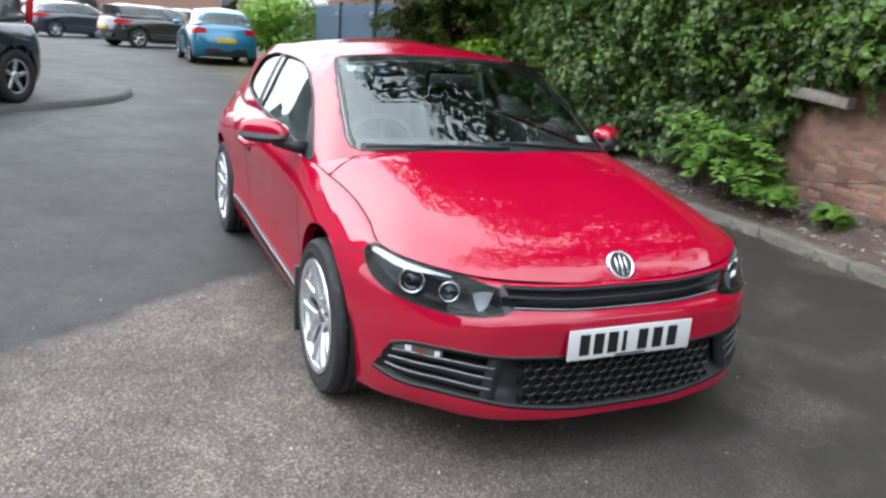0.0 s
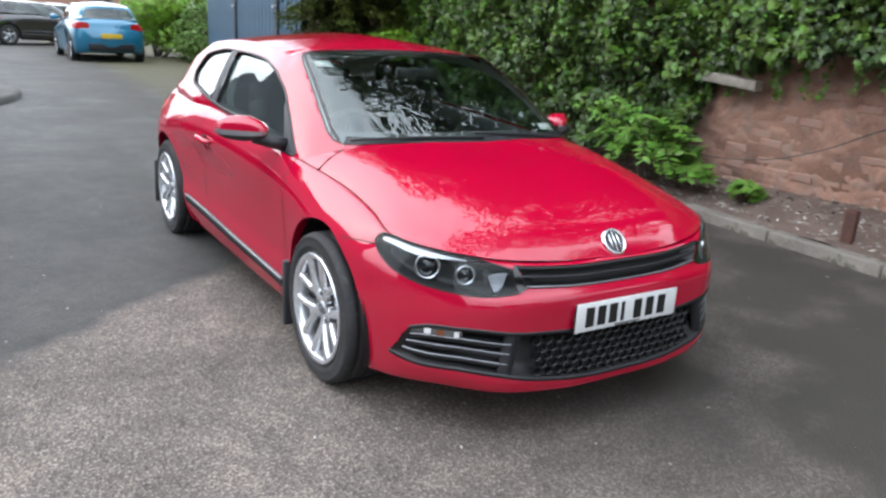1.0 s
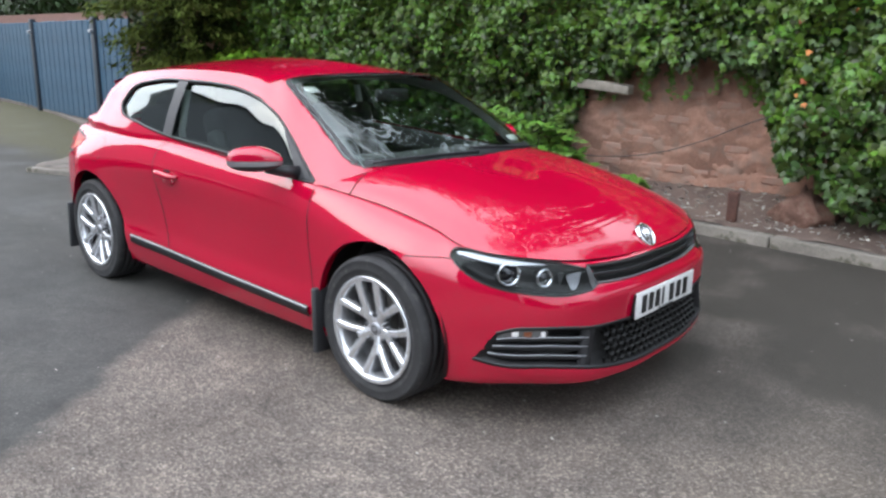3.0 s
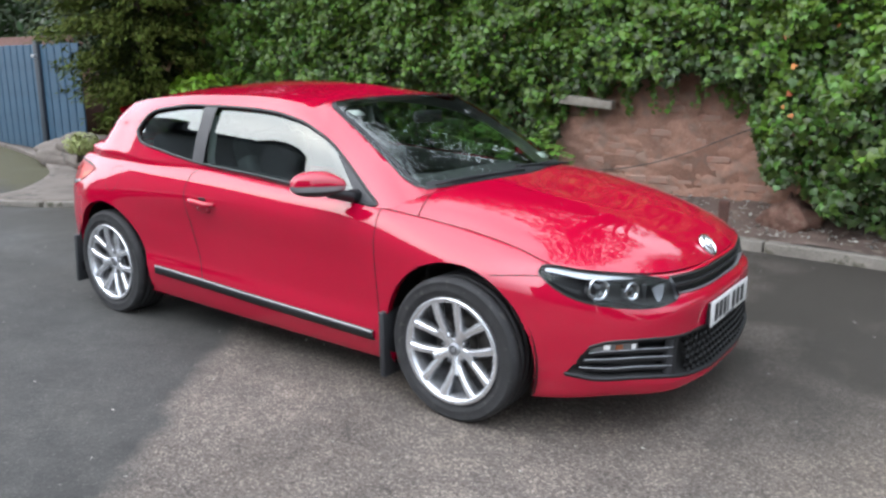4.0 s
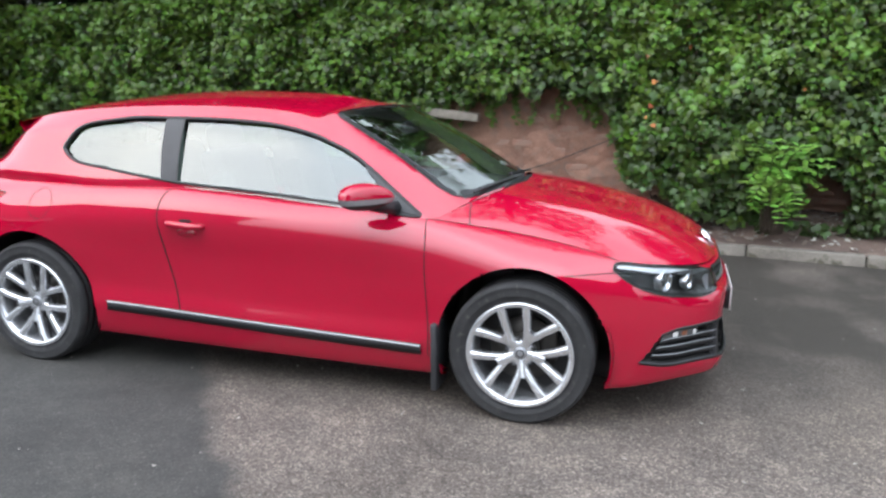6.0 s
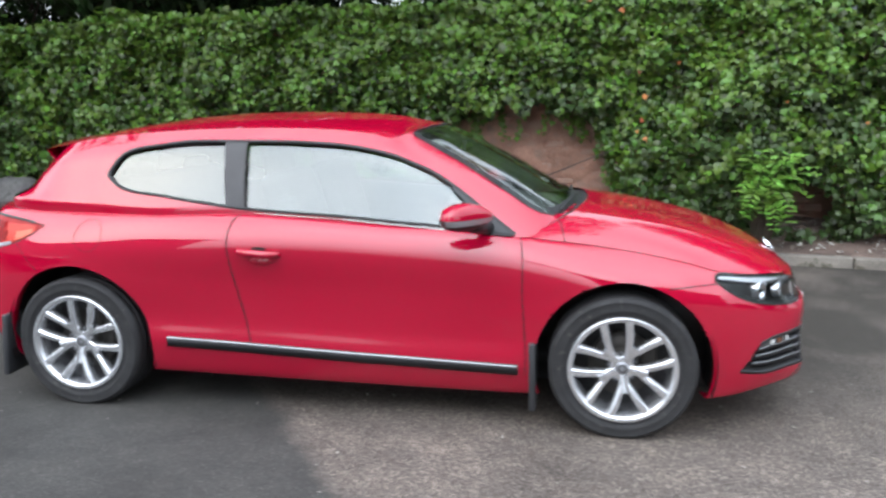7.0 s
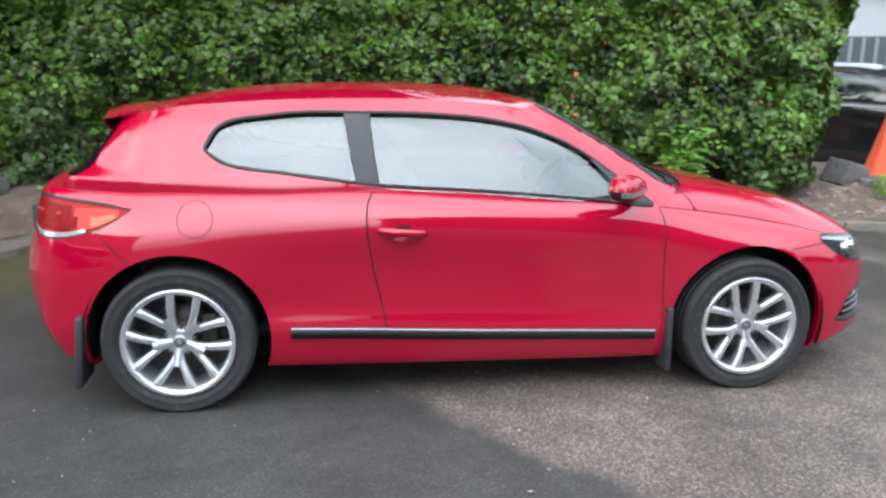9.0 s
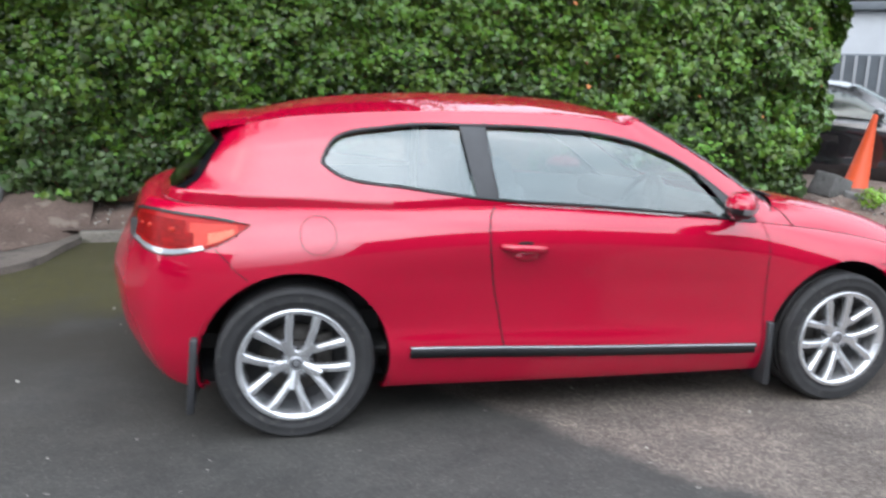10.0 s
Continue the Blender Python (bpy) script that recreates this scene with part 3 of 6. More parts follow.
screen = np.concatenate([[(-.05, .006)], screen_edge, [(-.05, v4 * .945)]])
ledge_v = CABIN.vs[1] + .002
rear_win = np.array([(ur, ledge_v), (CABIN.us[-1] + .05, ledge_v), (CABIN.us[-1] + .05, v4 * .86), (ur, v4 * .86)])
PC, zc = cut_skin(CABIN, 300, 40, [window, screen, rear_win])
shell = part("cabin_shell", both(PC, zc[0]), M["paint"], car)
part("pillar_lining", both(PC * np.array([1, .972, 1]) + np.array([0, 0, -.010]), zc[0]), M["light_cloth"], car)

# bonnet and roof panels
e = np.linspace(LOWER.us[0], LOWER.us[4], 40)
front_e = LOWER.at(e, np.full(40, bonnet_edge))
side_e = LOWER.at(np.linspace(LOWER.us[4], LOWER.us[7], 40), np.full(40, bonnet_edge))
side_e[-1] = (-.45, .80, .868)
rear_e = smooth_line([(-.150, 0, .962), (-.185, .34, .957), (-.27, .62, .925), (-.36, .735, .892), (-.45, .80, .868)], 40)
mid_e = smooth_line([(.800, 0, .670), (.765, 0, .708), (.70, 0, .750), (.56, 0, .810), (.28, 0, .884), (.0, 0, .936), (-.150, 0, .962)], 40)
mid_e[0] = front_e[0]
B = coons(front_e, rear_e, mid_e, side_e)
ss, tt = np.linspace(0, 1, 40)[:, None], np.linspace(0, 1, 40)[None]
crease = .45 + .27 * tt
tent = np.minimum(ss / crease, (1 - ss) / (1 - crease))
tent = tent - .10 * np.exp(-((ss - crease) / .05) ** 2)
B[..., 2] += 0.034 * tent * np.sin(math.pi * np.clip(tt * .92 + .04, 0, 1)) ** 0.6
part("bonnet", both(B.reshape(-1, 3), grid_faces(40, 40)[:, ::-1]), M["paint"], car)
seam = []
for k in np.linspace(0, 1, 9):
    q = np.array([-.292 + .034 * k, .640 + .148 * k])
    d = np.linalg.norm(B.reshape(-1, 3)[:, :2] - q, axis=1)
    i = d.argsort()[:4]
    seam.append((q[0], q[1], float((B.reshape(-1, 3)[i, 2] / (d[i] + 1e-6)).sum() / (1 / (d[i] + 1e-6)).sum()) + .0005))
for s in (-1, 1):
    part("bonnet_gap", tube([(x, s * y, z) for x, y, z in seam], .0028, 5), M["gap"], car)
roof_f = CABIN.at(np.linspace(0, CABIN.us[2], 24), np.full(24, v4))
roof_r = CABIN.at(np.linspace(CABIN.us[-1], CABIN.us[10], 24), np.full(24, v4))
roof_s = CABIN.at(np.linspace(CABIN.us[2], CABIN.us[10], 70), np.full(70, v4))
roof_m = smooth_line([tuple(roof_f[0]), (-1.14, 0, 1.380), (-1.4, 0, 1.398), (-1.7, 0, 1.403), (-2.1, 0, 1.391), (-2.5, 0, 1.350), tuple(roof_r[0])], 70)
R = coons(roof_f, roof_r, roof_m, roof_s)
part("roof", both(R.reshape(-1, 3), grid_faces(24, 70)[:, ::-1]), M["paint"], car)
# glazing
for s in (-1, 1):
    part("side_window", sheet(PANES, pane_t, pane_b, -0.014, 10, s, 60), M["side_glass"], car, "side glass reflecting the pale sky")
    part("window_seal", ribbon(CABIN, dense(window, 0.02), 0.014, 0.003, s, True, 0.006), M["black_plastic"], car)
U, V = np.linspace(0, uw, 40), np.linspace(0.0, v4 * .95, 24)
W = CABIN.grid(U, V).reshape(-1, 3) + np.array([-.003, 0, -.002])
part("windscreen", both(W, grid_faces(40, 24)), M["glass"], car, "raked clear windscreen reflecting trees")
U = np.linspace(ur, CABIN.us[-1], 30)
W = CABIN.grid(U, np.linspace(CABIN.vs[1], v4 * .87, 16)).reshape(-1, 3)
part("rear_window", both(W, grid_faces(30, 16)), M["dark_glass"], car)


# ---------------------------------------------------------------- the coupe's parts
def on_skin(skin, p, axes, rng):
    uv = skin.find([p], axes, *rng)[0]
    return skin.at(uv[0], uv[1])[0], skin.normal([uv[0]], [uv[1]])[0]


def strip(name, skin, pts, axes, rng, width, lift, mat, thick=0.0, label="", closed=False, n=60, parent=None):
    uv = smooth_line(skin.find(pts, axes, *rng), n, closed)
    for s in (-1, 1):
        part(name, ribbon(skin, uv, width, lift, s, closed, thick), mat, parent or car, label)


# panel gaps
strip("door_gap", LOWER, [(-.448, .868), (-.437, .70), (-.428, .50), (-.42, .30), (-.422, .25)], [0, 2], SIDE, 0.005, 0.0008, M["gap"])
strip("door_gap", LOWER, [(-1.745, .962), (-1.778, .90), (-1.785, .80), (-1.765, .66), (-1.725, .48), (-1.692, .31)], [0, 2], SIDE, 0.0065, 0.0008, M["gap"])
# dark backing added behind the gap so that no light shows through pinholes
strip("door_gap_backing", LOWER, [(-1.745, .955), (-1.778, .90), (-1.785, .80), (-1.765, .66), (-1.725, .48), (-1.692, .31)], [0, 2], SIDE, 0.035, -0.006, M["gap"])
uv = np.stack([np.linspace(LOWER.us[4] + .02, LOWER.us[7], 60), np.full(60, bonnet_edge - .003)], 1)
for s in (-1, 1):
    part("bonnet_gap", ribbon(LOWER, uv, 0.006, 0.0012, s), M["gap"], car)
strip("bumper_gap", LOWER, [(.18, .672), (.27, .682), (.395, .692)], [0, 2], SIDE, 0.004, 0.0008, M["gap"], n=24)
strip("bumper_gap", LOWER, [(-2.885, .785), (-2.841, .743), (-2.804, .701), (-2.762, .668)], [0, 2], SIDE, 0.0035, 0.0008, M["gap"], n=24)
strip("filler_gap", LOWER, [(-2.49 + .072 * math.cos(a), .838 + .072 * math.sin(a)) for a in np.linspace(0, 2 * math.pi, 24, endpoint=False)], [0, 2], SIDE, 0.0025, 0.0008, M["gap"], closed=True)

# sill strips with a bright upper edge
for s in (-1, 1):
    uvs = smooth_line(LOWER.find([(-2.112, .343), (-1.6, .322), (-1.0, .300), (-.452, .283)], [0, 2], *SIDE), 40)
    body_strip = part("side_strip", ribbon(LOWER, uvs, 0.046, 0.012, s, False, 0.014), M["black_plastic"], car, "black rubbing strip with a bright upper edge")
    uvs2 = smooth_line(LOWER.find([(-2.108, .360), (-1.6, .339), (-1.0, .317), (-.456, .300)], [0, 2], *SIDE), 40)
    part("bright_edge", ribbon(LOWER, uvs2, 0.010, 0.0145, s, False, 0.006), M["satin"], body_strip)

# wheel arches: returned lips and dark liners
for ax, cx in (("front", 0.0), ("rear", -BASE)):
    for s in (-1, 1):
        edge = LOWER.at(arch_uv[ax][:, 0], arch_uv[ax][:, 1])
        inner = edge.copy()
        inner[:, 1] -= 0.045
        inner[:, 0] += (cx - inner[:, 0]) * -0.02
        V = np.stack([edge, inner], 1).reshape(-1, 3) * np.array([1, s, 1])
        part("arch_lip", ([tuple(p) for p in V], [tuple(q) for q in grid_faces(len(edge), 2)]), M["paint"], car)
        prof = [(cx + 0.396 * math.cos(t), 0.318 + 0.396 * math.sin(t)) for t in np.linspace(-0.30, math.pi + 0.30, 40)]
        v = [(x, s * y, z) for x, z in prof for y in (0.87, 0.50)]
        f = [tuple(q) for q in grid_faces(40, 2)]
        k = len(v)
        v += [(cx, s * 0.50, 0.318)]
        f += [(2 * i + 1, 2 * i + 3, k) for i in range(39)]
        part("arch_liner", (v, f), M["ink"], car, smooth=False)

# floor pan and dark innards
part("underbody", join_bm(box(3.5, 1.18, .12, (-1.25, 0, .205)), box(1.62, 1.52, .06, (-1.28, 0, .185)), box(.25, 1.30, .06, (.55, 0, .22), 0.02)), M["black_plastic"], car)
part("engine_bay", join_bm(box(.80, 1.10, .40, (.30, 0, .45)), box(.12, .90, .30, (.70, 0, .44))), M["ink"], car)
part("boot", box(.42, 1.10, .50, (-3.02, 0, .60)), M["ink"], car)


# wheels
def rad_at(x, z):
    return min(math.hypot(x, z), .227)


def spoke(a0, a1, r0, r1, w0, w1, bow=1.0, steps=8, proud=0.0):
    """One spoke bar with bevelled face from the hub to the rim, its angle going from a0 to a1; y is outwards negative."""
    T = np.linspace(0, 1, steps)
    ang, rad = a0 + (a1 - a0) * T ** bow, r0 + (r1 - r0) * T
    X, Z = rad * np.cos(ang), rad * np.sin(ang)
    DX, DZ = np.gradient(X), np.gradient(Z)
    rows = []
    for t, x, z, dx, dz in zip(T, X, Z, DX, DZ):
        w = w0 + (w1 - w0) * t ** 1.4
        c, s = dx / math.hypot(dx, dz), dz / math.hypot(dx, dz)
        face = 0.012 - 0.036 * math.sin(math.pi / 2 * (rad_at(x, z) / .227) ** 1.2) - proud
        ring = [(-w / 2, face + 0.045), (-w / 2, face + 0.009), (-w / 2 * 0.62, face), (w / 2 * 0.62, face), (w / 2, face + 0.009), (w / 2, face + 0.045)]
        rows += [(x - q * s, y, z + q * c) for q, y in ring]
    f = [(i * 6 + j, (i + 1) * 6 + j, (i + 1) * 6 + (j + 1) % 6, i * 6 + (j + 1) % 6) for i in range(steps - 1) for j in range(6)]
    return rows, f


def wheel_at(m, turn):
    rim = [lathe([(.205, .12), (.207, -.002), (.214, -.024), (.233, -.033), (.237, -.024), (.236, .0), (.232, .12)], 72)]
    rim.append(lathe([(.0, .008), (.036, .006), (.052, .006), (.060, .012), (.064, .04)], 40))
    w = part("wheel", moved(merge(*rim), m), M["alloy"], car, "silver twin-spoke alloy wheel")
    for k in range(5):
        a = radians(turn + 72 * k)
        for d in (-1, 1):
            part("spoke", moved(spoke(a + d * .10, a + d * .385, .074, .227, .030, .040, .55, 12), m), M["alloy"], w)
        part("spoke_root", moved(spoke(a, a, .018, .108, .050, .052, 1.0, 5, .001), m), M["alloy"], w)
    prof = [(.226, .115), (.240, .118), (.268, .124), (.300, .118), (.314, .104), (.3195, .085)]
    for y in (.060, .020, -.020, -.060):
        prof += [(.320, y + .007), (.313, y + .006), (.313, y - .001), (.320, y - .002)]
    prof += [(.3195, -.080), (.315, -.098), (.303, -.110), (.299, -.1115), (.297, -.110), (.270, -.117), (.262, -.1165), (.259, -.114), (.246, -.110), (.238, -.098), (.226, -.09)]
    tyre = merge(moved(lathe(prof, 90), pose(0, .085, 0)))
    part("tyre", moved(tyre, m), M["rubber"], w, "black rubber tyre with a dusty sidewall")
    part("hub_cap", moved(lathe([(0, -.002), (.022, -.002), (.027, .001), (.029, .010)], 32), m), M["satin"], w)
    ring = lathe([(.013, -.0025), (.016, -.0045), (.019, -.0025)], 28)
    part("emblem", moved(ring, m), M["dark_plastic"], w)
    for k in range(5):
        a = radians(turn + 36 + 72 * k)
        part("wheel_bolt", moved(lathe([(0, .000), (.008, .000), (.009, .006), (.009, .03)], 8), m @ pose(.062 * math.cos(a), 0, .062 * math.sin(a))), M["dark_plastic"], w)
    disc = merge(lathe([(.07, .075), (.145, .075), (.145, .095), (.07, .095)], 48), lathe([(0, .045), (.075, .050), (.078, .09)], 32))
    part("brake_disc", moved(disc, m), M["steel"], w)
    part("brake_caliper", moved(raw(box(.07, .05, .15, (.115, .08, .03), .012)), m), M["steel"], w)
    bk = lathe([(0, .12), (.236, .12)], 40)
    part("barrel_back", moved(bk, m), M["ink"], w)


for x, turn in ((0.0, -81), (-BASE, -98)):
    wheel_at(pose(x, -.876, AXLE_Z), turn)
    wheel_at(pose(x, .876, AXLE_Z, 0, 0, 180), turn)

# mud flaps
for x, z1 in ((-.390, .405), (-2.965, .430)):
    for s in (-1, 1):
        bm = box(.030, .185, .31, (0, 0, 0), .008)
        bmesh.ops.translate(bm, vec=(x - (.006 if x < -2 else 0), s * .805, z1 - .15), verts=bm.verts)
        for v in bm.verts:
            v.co.x += (v.co.z - z1) * (.07 if x < -2 else -.02)
        part("mud_flap", bm, M["dark_plastic"], car, "black rubber mud flap")


# door mirrors
def ellipsoid(rx, ry, rz, nu=28, nv=16, cut=None):
    v, f = [], []
    for i in range(nv + 1):
        t = math.pi * i / nv
        for j in range(nu):
            p = 2 * math.pi * j / nu
            q = [abs(math.sin(t)) ** .8 * math.copysign(abs(math.cos(p)) ** .75, math.cos(p)), abs(math.sin(t)) ** .8 * math.copysign(abs(math.sin(p)) ** .75, math.sin(p)), math.copysign(abs(math.cos(t)) ** .8, math.cos(t))]
            v.append((q[0] * rx, q[1] * ry, q[2] * rz))
    for i in range(nv):
        for j in range(nu):
            f.append((i * nu + j, i * nu + (j + 1) % nu, (i + 1) * nu + (j + 1) % nu, (i + 1) * nu + j))
    return v, f


def halves(vf, z):
    v, f = vf
    up = [q for q in f if sum(v[i][2] for i in q) / 4 > z]
    return (v, up), (v, [q for q in f if q not in set(up)])


for s in (-1, 1):
    shape = ellipsoid(.056, .124, .068)
    shape = ([(x * (1 - .30 * max(0, s * y / .124)) + .02 * (y / .122) ** 2 - max(0, -x) * .35, y, z * (1 - .34 * max(0, s * y / .124) ** 1.6) * (.92 if z > 0 else .78) + .004) for x, y, z in shape[0]], shape[1])
    m = pose(-.672, s * .978, .968, 0, 0, s * 44) if s < 0 else pose(-.73, .955, .952, 0, 0, 40)
    if s < 0:
        shape = flipped(shape)
    up, low = halves(shape, .000)
    cap = part("mirror_cap", moved(up, m), M["paint"], car, "red door mirror cap")
    part("mirror_base", moved(([(x * .985, y * .985, z) for x, y, z in low[0]], low[1]), m), M["black_plastic"], cap)
    k = [(x * 1.01 + .002, y * 1.01, z) for x, y, z in shape[0]]
    band = [q for q in shape[1] if -.016 < sum(shape[0][i][2] for i in q) / 4 < .006 and sum(shape[0][i][0] for i in q) / 4 > .02]
    part("indicator", moved((k, band), m), M["satin"], cap, "grey indicator strip")
    part("mirror_glass", moved((lambda e: ([(x - .034, y, z) for x, y, z in e[0]], e[1]))(ellipsoid(.004, .110, .052)), m), M["chrome"], cap)
    arm = tube([(-.60, s * .80, .905), (-.615, s * .86, .915), (-.625, s * .90, .925), (-.645, s * .94, .94)], [.034, .028, .026, .03], 10)
    part("mirror_arm", arm, M["black_plastic"], cap)

# door handles
for s in (-1, 1):
    c, n = on_skin(LOWER, (-1.635, .771), [0, 2], SIDE)
    bar = []
    for t in np.linspace(-1, 1, 15):
        q, _ = on_skin(LOWER, (-1.635 + .105 * t, .783 - .006 * t), [0, 2], SIDE)
        bar.append((q[0], s * (q[1] + .034 * (1 - t ** 4) - .003), q[2]))
    part("door_handle", tube(bar, [.010 + .008 * (1 - abs(t) ** 3) for t in np.linspace(-1, 1, 15)], 10), M["paint"], car, "red pull handle over a finger scoop")
    # dark bead stands in for the shaded slit above the bar
    slit = moved(ellipsoid(.034, .003, .008), pose(c[0] + .005, s * (c[1] + .001), .801))
    part("handle_slit_shade", slit, M["gap"], car)
    # raised paint bead shaped to give the hollow scoop's highlight
    c2, _ = on_skin(LOWER, (-1.625, .748), [0, 2], SIDE)
    part("scoop_bulge", moved(ellipsoid(.052, .015, .018), pose(c2[0], s * (c2[1] - .001), c2[2] - .004)), M["paint"], car)

# cabin trims: black pillar bands, mirror triangles, screen borders
bt = CABIN.find([(-1.875, 1.272), (-1.764, 1.272)], [0, 2], *C_SIDE)
bb = CABIN.find([(-1.822, .975), (-1.728, .966)], [0, 2], *C_SIDE)
tt_ = CABIN.find([(-.77, 1.088), (-.61, .977), (-.480, .882)], [0, 2], *C_SIDE)
tb_ = CABIN.find([(-.76, 1.066), (-.660, .968), (-.595, .892)], [0, 2], *C_SIDE)
for s in (-1, 1):
    part("door_pillar", sheet(CABIN, bt, bb, 0.002, 10, s, 6), M["dark_plastic"], car)
    part("mirror_triangle", sheet(CABIN, tt_, tb_, 0.003, 6, s, 10), M["dark_plastic"], car)
    part("pillar_gap", ribbon(CABIN, smooth_line(CABIN.find([(-1.764, 1.285), (-1.728, .962)], [0, 2], *C_SIDE), 12), .006, .004, s), M["ink"], car)
base_uv = np.array([(0, .020), (CABIN.us[1], .022), (uw - .13, .026), (uw - .06, .034)])
rear_uv = np.array([(ur, ledge_v), (ur, v4 * .86)])
rear_t = np.array([(ur, v4 * .86), (CABIN.us[-1], v4 * .86)])
for s in (-1, 1):
    part("screen_border", ribbon(CABIN, dense(screen_edge, .01, False), .009, .0025, s), M["black_plastic"], car)
    frit = screen_edge + np.array([-.020, 0]) * np.clip(screen_edge[:, :1] / .3, 0, 1)
    part("screen_frit", ribbon(CABIN, dense(frit[4:10], .01, False), .016, .0015, s), M["black_plastic"], car)
    part("screen_border", ribbon(CABIN, smooth_line(base_uv, 30), .036, .0025, s), M["black_plastic"], car)
    part("rear_screen_border", ribbon(CABIN, smooth_line(rear_uv, 20), .045, .003, s), M["gloss_black"], car)
    part("rear_screen_border", ribbon(CABIN, smooth_line(rear_t, 20), .05, .003, s), M["gloss_black"], car)
# scuttle and wipers
sc = np.stack([rear_e + np.array([.02, 0, -.006]), rear_e + np.array([-.10, 0, -.012])], 1)
sc[..., 1] *= .97
part("scuttle", both(sc[:31].reshape(-1, 3), grid_faces(31, 2)), M["black_plastic"], car)
for s in (-1, 1):
    part("pillar_base", outward(sc[30:].reshape(-1, 3) * np.array([1, s, 1]), grid_faces(10, 2), (-1.2, 0, -3)), M["paint"], car)
    part("bonnet_gap", tube([(x, s * y, z) for x, y, z in rear_e[27:]], .0035, 5), M["gap"], car)
for y0, y1, k in ((-.62, .05, 0), (.02, .60, 1)):
    pts = [(-.215 - .03 * (abs(y) / .6) ** 2 - .035 * t, y, .972 - .02 * (abs(y) / .6) ** 2 + .018 * t) for t, y in zip(np.linspace(0, 1, 12), np.linspace(y1, y0, 12))]
    wp = part("wiper", tube(pts, .007, 6), M["black_plastic"], car)

# roof spoiler over the rear window
rows_ = []
for w in np.linspace(0, .535, 16):
    q = (w / .535) ** 2
    xo, zo = .055 * q, -.042 * q
    pr = [(-2.70, 1.300), (-2.82, 1.290), (-2.90, 1.280), (-2.962, 1.268), (-2.966, 1.256), (-2.90, 1.225), (-2.82, 1.215)]
    rows_.append([(x + xo * (1 if x < -2.75 else .3), w * (1.0 if x < -2.85 else 1.02), z + zo - (.050 * q if z < 1.24 else 0)) for x, z in pr])
part("spoiler", both(np.array(rows_).reshape(-1, 3), grid_faces(16, 7)), M["paint"], car, "red roof spoiler over the rear window")

# headlamps
for s in (-1, 1):
    bowl = part("headlamp", sheet(LOWER, lamp_top, lamp_bot, -.001, 14, s, 50, .055), M["ink"], car, "clear headlamp with black inside and round projectors")
    for w_, z_, r_ in ((.735, .648, .046), (.630, .632, .036)):
        c, n = on_skin(LOWER, (w_, z_), [1, 2], FRONT)
        d = Vector((n[0] * .8 + .35, s * n[1] * .6, n[2] * .3)).normalized()
        mm = Matrix.Translation((c[0] - d.x * .028, s * c[1] - d.y * .028, c[2] - d.z * .028)) @ d.to_track_quat("Z", "Y").to_matrix().to_4x4()
        part("lamp_ring", moved(lathe([(r_ * .74, -.03), (r_ * .84, .0), (r_, .004), (r_ * 1.02, -.004), (r_ * 1.02, -.03)], 28, "z"), mm), M["chrome"], bowl)
        part("projector", moved(lathe([(0, .002), (r_ * .45, -.004), (r_ * .76, -.018)], 24, "z"), mm), M["gloss_black"], bowl)
    # chrome band drawn white, the cover's sky reflection put into its colour
    top_in = [(u, v - .008) for u, v in smooth_line(lamp_top, 12)[1:9]]
    low_in = [(u, v - .016 - .046 * math.sin(math.pi * (k + .5) / 8)) for k, (u, v) in enumerate(smooth_line(lamp_top, 12)[1:9])]
    part("lamp_trim_glare", sheet(LOWER, top_in, low_in, -.012, 3, s, 30), M["white_lens"], bowl)
    q0 = LOWER.find([(.566, .640), (.535, .650), (.500, .650)], [1, 2], *FRONT)
    q1 = LOWER.find([(.562, .618), (.548, .588), (.520, .604)], [1, 2], *FRONT)
    part("side_light", sheet(LOWER, q0, q1, -.010, 4, s, 12), M["satin"], bowl)
    part("lamp_cover", sheet(LOWER, lamp_top, lamp_bot, .001, 14, s, 50), M["lamp_glass"], bowl).visible_shadow = False
    part("lamp_gap", ribbon(LOWER, dense(lamp, .02), .006, .0018, s, True), M["ink"], car)

# upper grille
for s in (-1, 1):
    g = part("grille", sheet(LOWER, grille_top, grille_bot, -.001, 8, s, 30, .04, True), M["ink"], car)
    for t, w, m_ in ((.12, .010, "ink"), (.50, .010, "black_plastic"), (.90, .004, "satin")):
        line = smooth_line(grille_top, 30) * (1 - t) + smooth_line(grille_bot, 30) * t
        part("grille_bar", ribbon(LOWER, line, w, -.002 if t == .5 else .002, s, False, .015), M[m_], g)
    a, b = smooth_line(grille_top, 30)[-1], smooth_line(grille_bot, 30)[-1]
    c0, c1 = smooth_line(lamp_top, 30)[-1], smooth_line(lamp_bot, 30)[-1]
    part("grille_end", sheet(LOWER, [a, (a + c0) / 2, c0], [b, (b + c1) / 2, c1], .004, 6, s, 8), M["gloss_black"], g)

